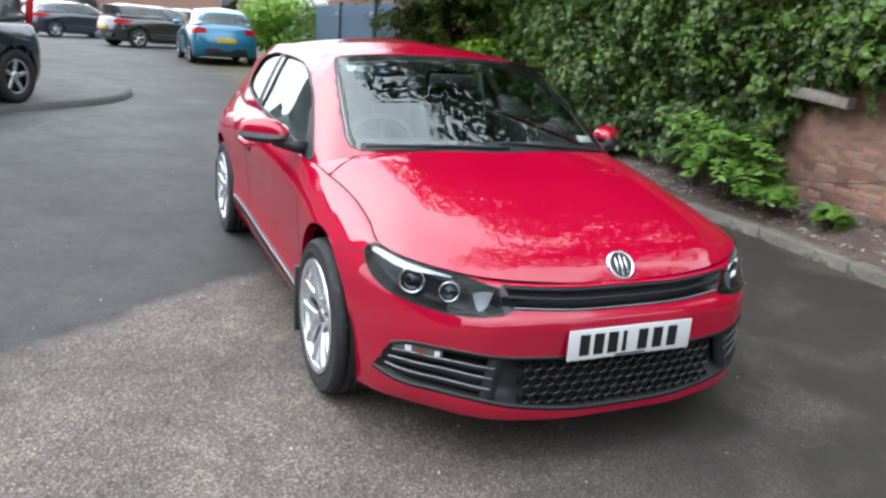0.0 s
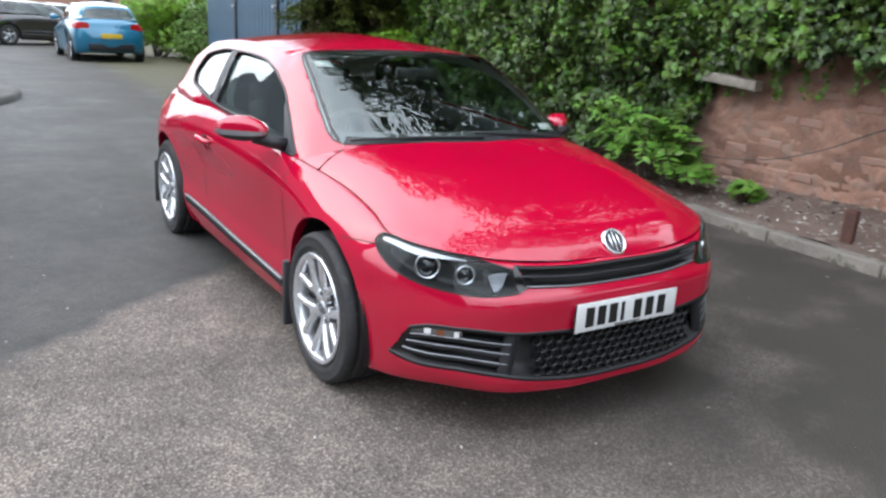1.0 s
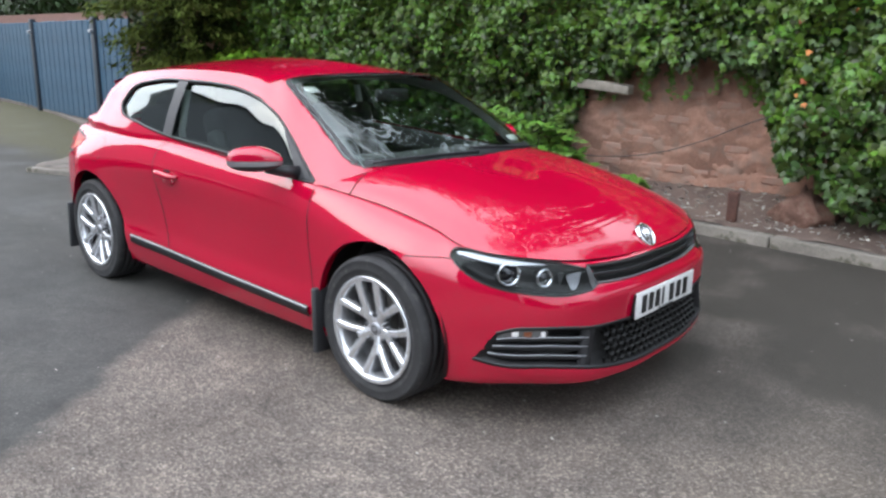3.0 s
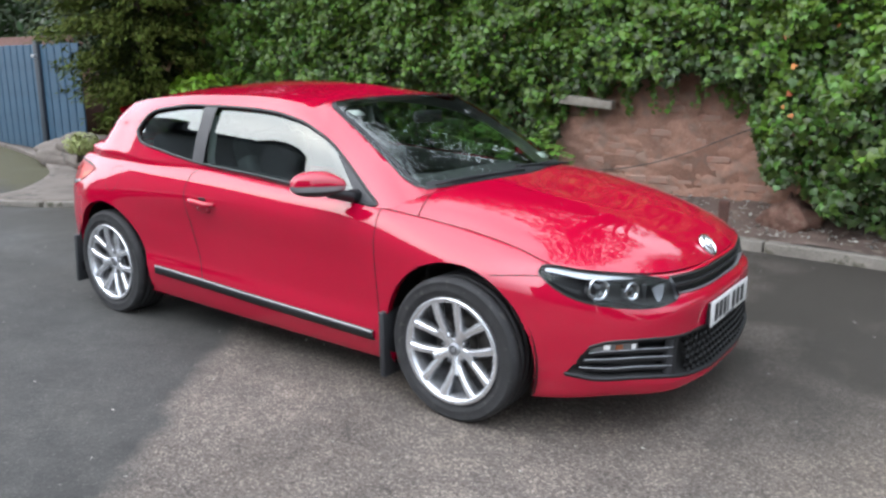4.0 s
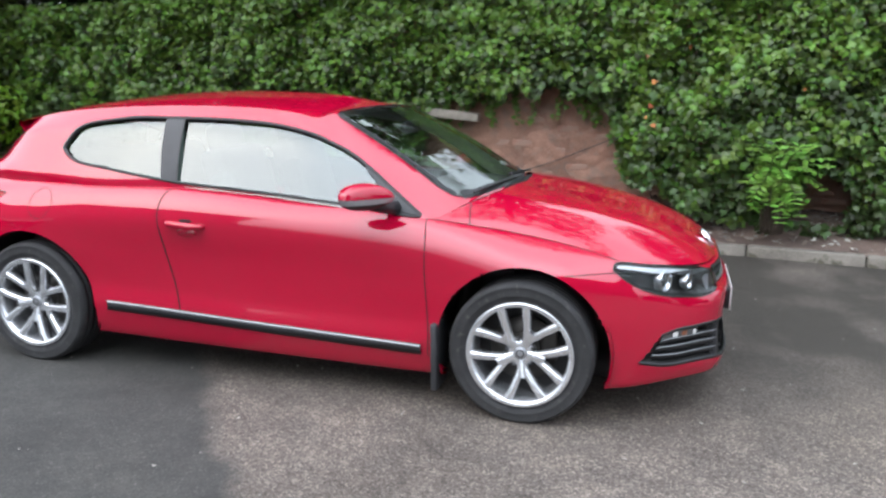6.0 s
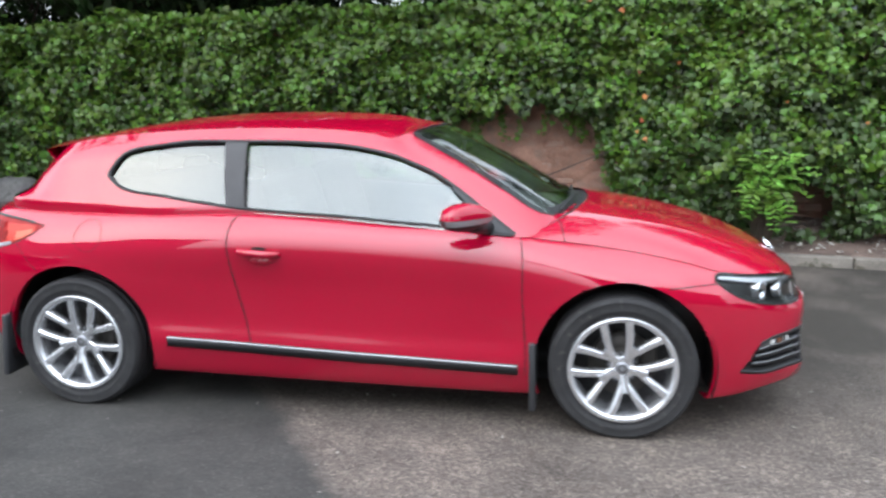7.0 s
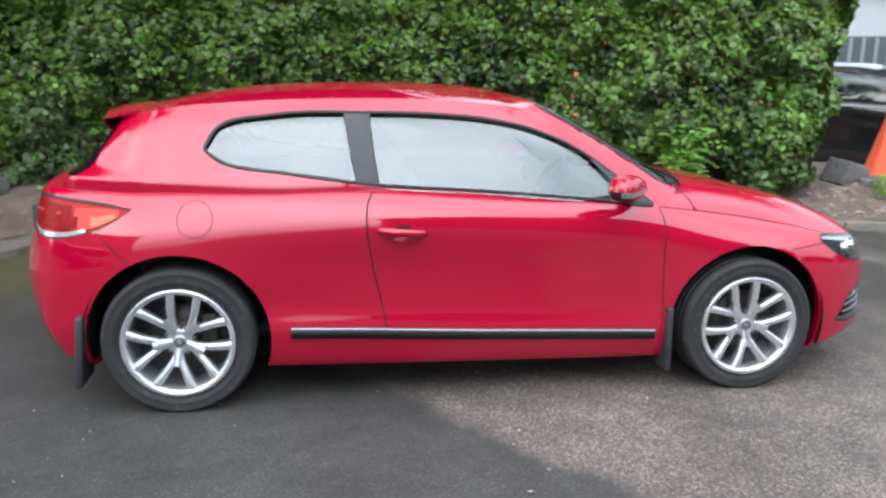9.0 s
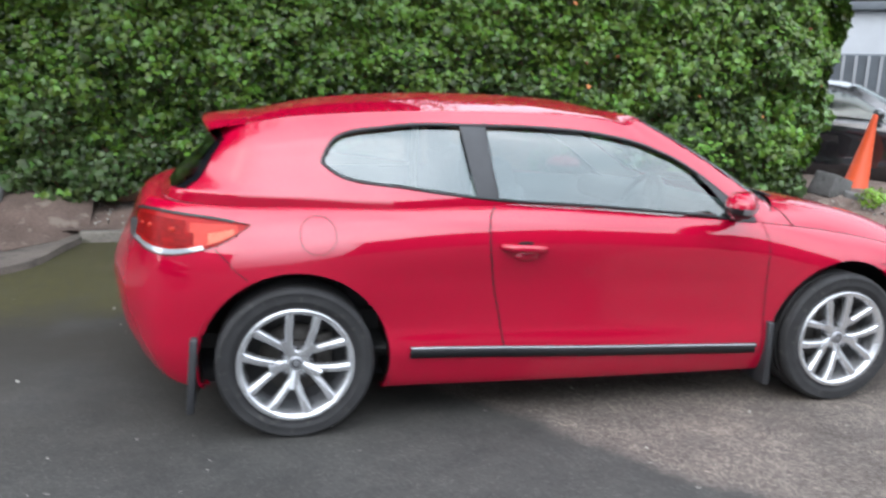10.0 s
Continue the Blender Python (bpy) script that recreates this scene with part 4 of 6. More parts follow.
# lower intake with honeycomb, slats and fog lamps
for s in (-1, 1):
    ik = part("intake", sheet(LOWER, intake_top, intake_bot, -.001, 12, s, 60, .05, True), M["ink"], car, "black lower intake with honeycomb mesh and slats")
    T, Bm = smooth_line(intake_top, 60), smooth_line(intake_bot, 60)
    for t in (.34, .56, .78):
        ln = (T * (1 - t) + Bm * t)[33:58]
        sl = part("slat", ribbon(LOWER, ln, .016, -.006, s, False, .03), M["black_plastic"], ik)
        ln2 = (T * (1 - t + .05) + Bm * (t - .05))[33:58]
        part("slat_edge", ribbon(LOWER, ln2, .003, -.003, s, False, .004), M["satin"], sl)
    ft = LOWER.find([(.776, .428), (.72, .445), (.655, .443)], [1, 2], *FRONT)
    fb = LOWER.find([(.784, .410), (.72, .410), (.655, .411)], [1, 2], *FRONT)
    fog = part("fog_lamp", sheet(LOWER, ft, fb, -.004, 5, s, 24), M["smoked_lens"], ik, "narrow clear fog lamp strip")
    # outer bulbs are white patches, their glint put into the colour
    for w0, w1, name, m_ in ((.752, .736, "fog_bulb_glint", "plate"), (.722, .702, "amber_bulb", "amber_bulb"), (.676, .662, "fog_bulb_glint", "plate")):
        am = LOWER.find([(w0, .434), (w1, .436)], [1, 2], *FRONT), LOWER.find([(w0, .414), (w1, .415)], [1, 2], *FRONT)
        part(name, sheet(LOWER, *am, -.0015, 3, s, 6), M[m_], fog)
    ln = dense(np.array([T[33] * (1 - t) + Bm[33] * t for t in np.linspace(0.02, .98, 12)]), .02, False)
    part("intake_divider", ribbon(LOWER, ln, .05, -.004, s, False, .03), M["black_plastic"], ik)
    part("intake_rim", ribbon(LOWER, T, .014, .001, s, False, .012), M["black_plastic"], ik)
    part("intake_rim", ribbon(LOWER, Bm, .014, .001, s, False, .012), M["black_plastic"], ik)
hexes = []
for r in range(6):
    for k in range(-9, 10):
        w, z = k * .046 + (.023 if r % 2 else 0), .252 + r * .0285
        if abs(w) > .40 or z > .41:
            continue
        c, n = on_skin(LOWER, (abs(w), z), [1, 2], FRONT)
        ring = []
        for rad, back in ((1.0, .010), (.80, .013), (.74, .028)):
            ring += [(c[0] - back, w + rad * .0266 * math.cos(a), z + rad * .0190 * math.sin(a)) for a in np.linspace(math.pi / 6, 2 * math.pi + math.pi / 6, 6, endpoint=False)]
        hexes.append((ring, [(q + i, q + (i + 1) % 6, q + 6 + (i + 1) % 6, q + 6 + i) for q in (0, 6) for i in range(6)]))
part("honeycomb", merge(*hexes), M["ink"], car, smooth=False)["kind"] = "stuff"

# number plates with plain bars, and front emblem
plate = part("number_plate", box(.006, .52, .111, (.881, 0, .477), .002), M["plate"], car, "white number plate with black bars")
part("plate_holder", box(.022, .50, .10, (.868, 0, .474), .004), M["black_plastic"], plate)
for i, y in enumerate((-.205, -.147, -.089, -.040, .038, .102, .166)):
    part("plate_bar", box(.002, .040 if i != 3 else .016, .076, (.8850, y + .01, .477)), M["ink"], plate, smooth=False)
part("plate_caption", box(.002, .13, .006, (.8845, .0, .4285)), M["dark_plastic"], plate, smooth=False)
eb = pose(.768, 0, .716, 0, 52, 0)
em = part("emblem", moved(merge(lathe([(.044, -.004), (.046, .006), (.051, .008), (.055, .004), (.056, -.006)], 40, "z")), eb), M["chrome"], car, "round chrome emblem on the bonnet's lip")
part("emblem_disc", moved(lathe([(0, .001), (.046, .001)], 32, "z"), eb), M["dark_plastic"], em)
for y in (-.020, .0, .020):
    part("emblem_bar", moved(tube([(-.036 + abs(y) * .4, y, .004), (.036 - abs(y) * .4, y, .004)], .005, 6), eb), M["chrome"], em)

# tail lamps
for s in (-1, 1):
    tl = part("tail_lamp", sheet(LOWER, tail_top, tail_bot, -.004, 12, s, 40), M["red_lens"], car, "red tail lamp with amber and clear fields")
    A, Bt = smooth_line(tail_top, 40), smooth_line(tail_bot, 40)
    L = lambda t: A * (1 - t) + Bt * t
    part("amber_field", sheet(LOWER, L(.20)[3:15], L(.88)[3:15], -.001, 6, s, 14), M["orange_lens"], tl, "salmon indicator field")
    part("pale_field", sheet(LOWER, L(.50)[4:11], L(.86)[4:11], .0005, 4, s, 10), M["salmon_lens"], tl, "paler lower corner of the indicator field")
    part("clear_field", sheet(LOWER, L(.84)[11:37], L(.97)[11:37], .0005, 4, s, 24), M["white_lens"], tl, "clear reversing strip")
    part("red_field", sheet(LOWER, L(.16)[15:36], L(.76)[15:36], .0005, 5, s, 18), M["deep_red_lens"], tl, "deep red stop field")
    # coloured beads stand in for the reflector's glints
    for k0, t, r0 in ((18, .40, .013), (26, .42, .013), (31, .44, .009)):
        q = LOWER.at(L(t)[k0:k0 + 1, 0], L(t)[k0:k0 + 1, 1])[0]
        part("glint_bead", moved(ellipsoid(r0, .006, r0 * .8, 14, 8), pose(q[0], s * q[1], q[2], 0, 0, s * 28)), M["orange_lens"], tl, "orange bead drawn as a glint of the reflector")
    part("dark_wedge", sheet(LOWER, L(.45)[13:18], L(.78)[13:18], .0010, 3, s, 6), M["deep_red_lens"], tl)
    # thin black line along the lamp's upper edge
    part("lamp_top_line", ribbon(LOWER, A[4:], .012, .001, s), M["ink"], tl)
    part("lamp_gap", ribbon(LOWER, dense(tail, .02), .004, .0016, s, True), M["ink"], car)


# cabin interior
def seat(y):
    b = join_bm(box(.50, .50, .16, (-1.30, y, .48), .06, 3), box(.16, .48, .62, (-1.60, y, .82), .06, 3, (0, -16, 0)))
    return part("front_seat", b, M["seat"], car, "dark cloth front seat")


for y in (-.37, .37):
    st = seat(y)
    part("headrest", box(.10, .26, .17, (-1.72, y, 1.155), .045, 3, (0, -10, 0)), M["seat"], st)
    part("seat_side", box(.12, .08, .42, (-1.56, y - .22, .80), .03, 2, (0, -16, 0)), M["dash"], st)
part("rear_seat", join_bm(box(.45, 1.10, .20, (-2.15, 0, .52), .06, 3), box(.16, 1.10, .55, (-2.45, 0, .82), .06, 3, (0, -20, 0))), M["seat"], car)
for y in (-.32, .32):
    part("headrest", box(.09, .24, .12, (-2.53, y, 1.08), .04, 3, (0, -14, 0)), M["seat"], car)
part("dashboard", join_bm(box(.50, 1.40, .14, (-.48, 0, .845), .05, 3, (0, 5, 0)), box(.16, .42, .08, (-.62, -.37, .905), .035, 3), box(.30, .30, .40, (-.72, 0, .62), .05, 3)), M["dash"], car)
sw = pose(-.86, -.37, .865, 0, -66, 0)
stw = part("steering_wheel", moved(merge(tube([(.185 * math.cos(a), .185 * math.sin(a), 0) for a in np.linspace(0, 2 * math.pi, 40, endpoint=False)], .016, 8, True), tube([(-.17, 0, 0), (0, 0, -.02), (.17, 0, 0)], .022, 6), tube([(0, -.17, 0), (0, 0, -.02), (0, .17, 0)], .02, 6)), sw), M["dash"], car)
part("airbag_cover", moved(ellipsoid(.075, .085, .035), sw), M["dash"], stw)
part("headlining", both((R * np.array([1, .98, 1]) + np.array([0, 0, -.035])).reshape(-1, 3), grid_faces(24, 70)), M["light_cloth"], car)
for s in (-1, 1):
    part("door_card", box(1.35, .05, .60, (-1.10, s * .755, .60), .02), M["dash"], car)
    part("rear_card", box(.80, .05, .20, (-2.20, s * .725, .86), .02), M["dash"], car)
    lin = LOWER.at(np.linspace(LOWER.us[7] + .05, LOWER.us[9] + .1, 30), np.full(30, LOWER.vs[6]))
    part("window_ledge", ([(x, s * (w - d), z + h) for x, w, z in lin for d, h in ((.022, -.01), (.032, .020), (.10, .016), (.115, -.10))], [tuple(q) for q in grid_faces(30, 4)]), M["dash"], car)
    belt = tube([(-1.80, s * .64, 1.22), (-1.80, s * .69, 1.00), (-1.78, s * .70, .60)], .022, 6)
    part("pillar_trim", belt, M["light_cloth"], car)
part("parcel_shelf", box(.42, 1.20, .03, (-2.76, 0, .93), .01), M["seat"], car)
part("cabin_floor", box(2.6, 1.44, .05, (-1.6, 0, .30)), M["ink"], car)
part("bulkhead", box(.06, 1.36, .55, (-.30, 0, .60)), M["ink"], car)
mi = part("inside_mirror", box(.03, .24, .065, (-.80, 0, 1.225), .015, 3), M["black_plastic"], car)
part("windscreen_sticker", box(.002, .085, .05, (0, 0, 0)), M["plate"], car, "pale paper permit inside the windscreen").matrix_local = pose(-.865, -.50, 1.262, 0, -62, 4)
part("windscreen_sticker", box(.002, .07, .05, (0, 0, 0)), M["plate"], car, "pale paper disc inside the windscreen").matrix_local = pose(-.405, .58, .990, 0, -58, -8)


# ---------------------------------------------------------------- ground
def smoothstep(a, b, x):
    t = np.clip((np.asarray(x, float) - a) / (b - a), 0, 1)
    return t * t * (3 - 2 * t)


KERB = np.array([(-4.16, 2.95), (-3.6, 2.98), (-2.5, 3.05), (-1.76, 3.06), (-.97, 2.98), (-.25, 2.92), (.97, 2.84), (1.83, 2.75), (2.35, 2.67), (3.6, 2.52), (6.0, 2.2), (11.0, 1.4)])


def kerb_y(x):
    return np.interp(x, KERB[:, 0], KERB[:, 1])


def ground_z(x, y):
    x, y = np.asarray(x, float), np.asarray(y, float)
    return 0.06 * smoothstep(1.1, 2.8, y) * smoothstep(-7, -4, x) + 0.15 * smoothstep(-5, -17, x) * 1.0


def tarmac():
    """Old speckled brown tarmac beside a smoother dark repair, with olive moss and painted-in tree shade near the kerb.
    """
    m, n, l, b = nodes_of("tarmac")
    tc, sep = n.new("ShaderNodeTexCoord"), n.new("ShaderNodeSeparateXYZ")
    l.new(tc.outputs["Object"], sep.inputs[0])

    def math_(op, a, c, clamp=False):
        q = n.new("ShaderNodeMath")
        q.operation, q.use_clamp = op, clamp
        for i, v in enumerate((a, c)):
            if isinstance(v, (int, float)):
                q.inputs[i].default_value = v
            else:
                l.new(v, q.inputs[i])
        return q.outputs[0]

    def noise_(scale, detail=5, rough=.55):
        q = n.new("ShaderNodeTexNoise")
        q.inputs["Scale"].default_value, q.inputs["Detail"].default_value, q.inputs["Roughness"].default_value = scale, detail, rough
        l.new(tc.outputs["Object"], q.inputs["Vector"])
        return q.outputs["Fac"]

    def ramp(fac, stops):
        q = n.new("ShaderNodeValToRGB")
        el = q.color_ramp.elements
        while len(el) < len(stops):
            el.new(.5)
        for e_, (p, c) in zip(el, stops):
            e_.position, e_.color = p, (*c, 1)
        l.new(fac, q.inputs["Fac"])
        return q.outputs["Color"]

    def mix(fac, a, c, mode="MIX"):
        q = n.new("ShaderNodeMix")
        q.data_type, q.blend_type = "RGBA", mode
        if isinstance(fac, float):
            q.inputs[0].default_value = fac
        else:
            l.new(fac, q.inputs[0])
        for i, v in ((6, a), (7, c)):
            if isinstance(v, tuple):
                q.inputs[i].default_value = (*v, 1)
            else:
                l.new(v, q.inputs[i])
        return q.outputs[2]

    stones = n.new("ShaderNodeTexVoronoi")
    stones.inputs["Scale"].default_value = 135
    l.new(tc.outputs["Object"], stones.inputs["Vector"])
    sx = n.new("ShaderNodeSeparateColor")
    l.new(stones.outputs["Color"], sx.inputs[0])
    old = ramp(sx.outputs[0], [(0, (.050, .041, .035)), (.45, (.110, .092, .079)), (.8, (.160, .135, .117)), (1, (.28, .242, .212))])
    new_ = ramp(sx.outputs[1], [(0, (.030, .030, .028)), (.6, (.042, .042, .039)), (.93, (.051, .050, .047)), (1, (.085, .082, .077))])
    edge = math_("ADD", math_("MULTIPLY", math_("ADD", sep.outputs[0], 0.62), 0.796), math_("MULTIPLY", math_("ADD", sep.outputs[1], 2.1), 0.605))
    wob = math_("MULTIPLY", math_("SUBTRACT", noise_(2.2, 5, .65), 0.5), 0.30)
    fac = math_("ADD", math_("MULTIPLY", math_("ADD", edge, wob), 9.0), 0.5, True)
    # worn tarmac far back, with the open sky's light put into its grey
    worn = ramp(sx.outputs[2], [(0, (.050, .050, .049)), (.6, (.070, .070, .068)), (1, (.11, .109, .105))])
    far_ = math_("MULTIPLY", math_("ADD", math_("ADD", sep.outputs[0], 3.0), wob), -0.55, True)
    far_ = math_("MULTIPLY", far_, math_("ADD", math_("MULTIPLY", math_("ADD", math_("ADD", sep.outputs[1], 0.62), wob), 5.0, True), math_("MULTIPLY", math_("ADD", sep.outputs[0], 4.6), -0.35, True), True))
    colour = mix(fac, mix(far_, new_, worn), old)
    colour = mix(1.0, colour, ramp(noise_(0.9, 6, .6), [(.3, (.62, .61, .60)), (.5, (1, 1, 1)), (.72, (1.34, 1.31, 1.26))]), "MULTIPLY")
    colour = mix(1.0, colour, ramp(noise_(6, 5, .65), [(.3, (.70, .70, .70)), (.7, (1.24, 1.22, 1.19))]), "MULTIPLY")
    # dirt together with tree shade painted into the tarmac, deepening towards the kerb
    shade_and_dirt = math_("MULTIPLY", math_("MULTIPLY", math_("SUBTRACT", sep.outputs[1], -1.2), 0.55, True), math_("MULTIPLY", math_("SUBTRACT", noise_(1.5, 6), 0.24), 4.0, True))
    colour = mix(math_("MULTIPLY", shade_and_dirt, 0.94), colour, (.028, .024, .018))
    # olive moss in the damp corner by the kerb, behind the parked place
    ragged = math_("MULTIPLY", math_("SUBTRACT", noise_(3.0, 6, .65), 0.5), 1.1)
    damp = math_("MULTIPLY", math_("ADD", math_("SUBTRACT", sep.outputs[1], 0.75), ragged), 1.6, True)
    damp = math_("MULTIPLY", damp, math_("MULTIPLY", math_("ADD", math_("ADD", sep.outputs[0], 2.9), ragged), -1.6, True))
    damp = math_("MULTIPLY", damp, math_("ADD", math_("MULTIPLY", noise_(18, 5, .7), 1.2), 0.05, True))
    colour = mix(damp, colour, (.062, .056, .013))
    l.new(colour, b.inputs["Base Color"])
    b.inputs["Roughness"].default_value = 0.82
    bp = n.new("ShaderNodeBump")
    bp.inputs["Strength"].default_value, bp.inputs["Distance"].default_value = 0.55, 0.006
    l.new(math_("MULTIPLY", stones.outputs["Distance"], math_("ADD", math_("MULTIPLY", fac, 1.0), 0.35)), bp.inputs["Height"])
    l.new(bp.outputs["Normal"], b.inputs["Normal"])
    return m


xs = np.unique(np.concatenate([np.linspace(-400, -40, 10), np.linspace(-40, -8, 33), np.linspace(-8, 8, 65), np.linspace(8, 40, 17), np.linspace(40, 400, 10)]))
ys = np.unique(np.concatenate([np.linspace(-400, -30, 10), np.linspace(-30, -6, 17), np.linspace(-6, 6, 61), np.linspace(6, 30, 13), np.linspace(30, 400, 10)]))
gx, gy = np.meshgrid(xs, ys, indexing="ij")
gv = np.stack([gx, gy, ground_z(gx, gy)], -1).reshape(-1, 3)
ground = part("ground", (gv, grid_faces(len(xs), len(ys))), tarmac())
tagged(ground, "worn tarmac yard, speckled brown beside a smoother dark repair", "ground", kind="structure")

MP = {
    "soil": material("leafy_soil", (0.128, 0.090, 0.073), .95, 0, .45, 3, 1.0, 45, spots=(0.215, 0.172, 0.142), spot_at=.56),
    "gravel": material("trodden_gravel", (.150, .126, .108), .95, 0, .35, 2.5, .8, 60, spots=(0.0675, 0.0600, 0.0525), spot_at=.58),
    "kerb": material("concrete_kerb", (.180, .162, .138), .9, 0, .35, 5, .5, 70, spots=(0.080, 0.076, 0.052), spot_at=.54),
    "brick": material("red_brick", (0.335, 0.180, 0.130), .92, 0, .30, 4, .6, 60, spots=(0.335, 0.215, 0.165), spot_at=.46),
    "mortar": material("earthy_mortar", (0.325, 0.182, 0.130), .95, 0, .38, 3, .9, 40, spots=(0.285, 0.186, 0.142), spot_at=.50),
    "timber": material("weathered_timber", (0.2720, 0.2400, 0.2000), .85, 0, .3, 14, .4, 90, spots=(0.1360, 0.1200, 0.0960), spot_at=.60),
    "bark": material("bark", (.07, .052, .038), .95, 0, .4, 9, .8, 40),
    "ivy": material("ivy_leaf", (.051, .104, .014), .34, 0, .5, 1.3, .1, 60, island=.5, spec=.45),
    # darker copy of the ivy leaf, carrying the shade low on the wall
    "ivy_old_shaded": material("old_shaded_ivy_leaf", (.038, .068, .017), .42, 0, .5, 1.3, .1, 60, island=.45, spec=.32),
    "bush_leaf": material("bush_leaf", (0.070, 0.130, 0.022), .6, 0, .35, 2, .1, 60, island=.5, spec=.2),
    "house_brick": material("dark_house_brick", (.075, .066, .064), .9, 0, .2, 2, .3, 40),
    "house_render": material("grey_house_render", (.26, .27, .28), .9, 0, .15, 2, .2, 40),
    "island": material("worn_paving", (.098, .094, .086), .9, 0, .3, 3, .3, 50),
    "slip": material("slipped_earth", (.150, .080, .058), .95, 0, .4, 7, 1.0, 50, spots=(.20, .125, .095), spot_at=.52),
    "dark_brick": material("dark_brick", (.095, .045, .034), .92, 0, .35, 9, .5, 60),
    "ivy_light": material("young_sunlit_ivy_leaf", (.082, .160, .018), .38, 0, .4, 1.3, .1, 60, island=.40, spec=.40),
    "dry_leaf": material("dry_leaf", (.36, .13, .035), .7, 0, .3, 8, .1, 60, island=.4),
    "fern": material("sapling_leaf", (0.1062, 0.2295, 0.0298), .45, 0, .25, 4, .1, 60, island=.35),
    # darker copy of the canopy leaf, the trees' own shade put into the colour
    "shade_leaf": material("shaded_tree_leaf", (.020, .040, .010), .55, 0, .3, 2, .1, 60, island=.5, spec=.25),
    "canopy": material("canopy_leaf", (.040, .078, .017), .55, 0, .3, 2, .1, 60, island=.5, spec=.25),
    "conifer": material("conifer_frond", (0.030, 0.043, 0.010), .8, 0, .3, 2, .1, 60, island=.5, spec=.08),
    "conifer_tip": material("conifer_tip", (0.074, 0.096, 0.019), .8, 0, .3, 2, .1, 60, island=.4, spec=.08),
    "lime": material("hedge_leaf", (0.165, 0.315, 0.019), .5, 0, .25, 2, .1, 60, island=.4),
    "pale_leaf": material("pale_shrub_leaf", (.26, .29, .11), .6, 0, .3, 3, .1, 60, island=.4, spec=.2),
    "fence": material("blue_grey_steel", (0.030, 0.078, 0.128), .65, .1, .22, 3, .1, 60, spots=(0.065, 0.100, 0.135), spot_at=.62),
    "fence_dark": material("dark_fence_post", (.018, .026, .038), .6, .2, .3, 4),
    "rock": material("grey_rock", (0.125, 0.122, 0.117), .9, 0, .35, 6, .8, 30, spots=(0.0675, 0.0675, 0.0600), spot_at=.58),
    "cone": material("orange_cone", (0.6000, 0.0680, 0.0096), .5, 0, .12, 9, .05, 90),
    "white_wall": material("white_render", (0.27, 0.285, 0.30), .8, 0, .08, 2, .1, 60),
    "cladding": material("grey_cladding", (.10, .115, .13), .5, .2, .2, 3),
    "slate": material("roof_slate", (.05, .052, .058), .7, 0, .3, 4, .3, 40),
    "black_paint": material("black_car_paint", (.008, .008, .010), .25, 0, .1, 3, coat=1.0),
    "navy_paint": material("navy_car_paint", (.012, .018, .035), .25, .2, .1, 3, coat=1.0),
    "blue_paint": material("blue_car_paint", (0.010, 0.165, 0.29), .28, .2, .06, 3, coat=1.0),
    "silver_paint": material("silver_car_paint", (.45, .46, .48), .3, .6, .06, 3, coat=1.0),
    "yellow": material("yellow_plate", (.62, .42, .03), .4, 0, .06, 3),
    "cable": material("black_cable", (.040, .037, .035), .6, 0, .2, 9),
    "pebble": material("pale_chippings", (0.3150, 0.3000, 0.2700), .9, 0, .2, 20, island=.4),
}


def verge_z(x, y):
    """Height of the planted ground behind the kerb."""
    d = np.asarray(y, float) - kerb_y(x)
    return ground_z(x, kerb_y(x)) + 0.085 + 0.20 * smoothstep(0.05, 1.1, d) + 0.12 * smoothstep(2.6, 3.6, x) * smoothstep(.3, 1.2, d)


# soil strip behind the kerb
vx = np.linspace(-4.3, 11, 220)
vt = np.concatenate([np.linspace(.08, 1.5, 22), np.linspace(1.8, 14, 12)])
vv = []
for x in vx:
    for t in vt:
        y = float(kerb_y(x)) + t
        h = float(verge_z(x, y)) + .030 * noise.noise((x * 3, y * 3, 1.7)) + .014 * noise.noise((x * 11, y * 11, 4.1))
        vv.append((x, y, h))
tagged(part("soil_verge", (vv, grid_faces(len(vx), len(vt))[:, ::-1]), MP["soil"]), "bare brown soil verge strewn with dead leaves", "ground", kind="structure")

# soil bank between the footway and the ivy
bx, by = np.linspace(-8.8, -4.12, 60), np.linspace(0, 1, 16)
bv = []
for x in bx:
    y0 = float(np.interp(x, [-8.8, -6, -4.6, -4.12], [2.95, 2.75, 2.55, 3.05]))
    for t in by:
        y = y0 + (3.9 - y0) * t
        bv.append((x, y, float(ground_z(x, y0)) + .035 + .34 * float(smoothstep(0, .75, t)) * float(smoothstep(-9.2, -7.6, x)) + (.03 * noise.noise((x * 3, y * 3, 7.7)) + .012 * noise.noise((x * 11, y * 11, 2.1))) * min(1, t * 6)))
tagged(part("soil_bank", (bv, grid_faces(60, 16)[:, ::-1]), MP["soil"]), "sloping bank of bare soil below the ivy", "ground", kind="structure")

# raised gravel footway with a rounded outer edge
edge = smooth_line([(-4.12, 3.02), (-4.20, 2.60), (-4.34, 2.10), (-4.75, 1.82), (-5.6, 1.62), (-6.3, 1.05), (-6.9, .55), (-7.25, .50), (-7.65, 1.00), (-8.6, 1.80), (-10.0, 2.42), (-12.6, 3.05), (-17.5, 3.55)], 120)
rows = []
for i, (x, y) in enumerate(edge):
    z0 = float(ground_z(x, y))
    back = 3.72 + .04 * max(0, -x - 8)
    for t in np.concatenate([[0, 0], np.linspace(0, 1, 14) ** 1.2]):
        rows.append((x, y + (back - y) * t, z0))
k = 16
fv = []
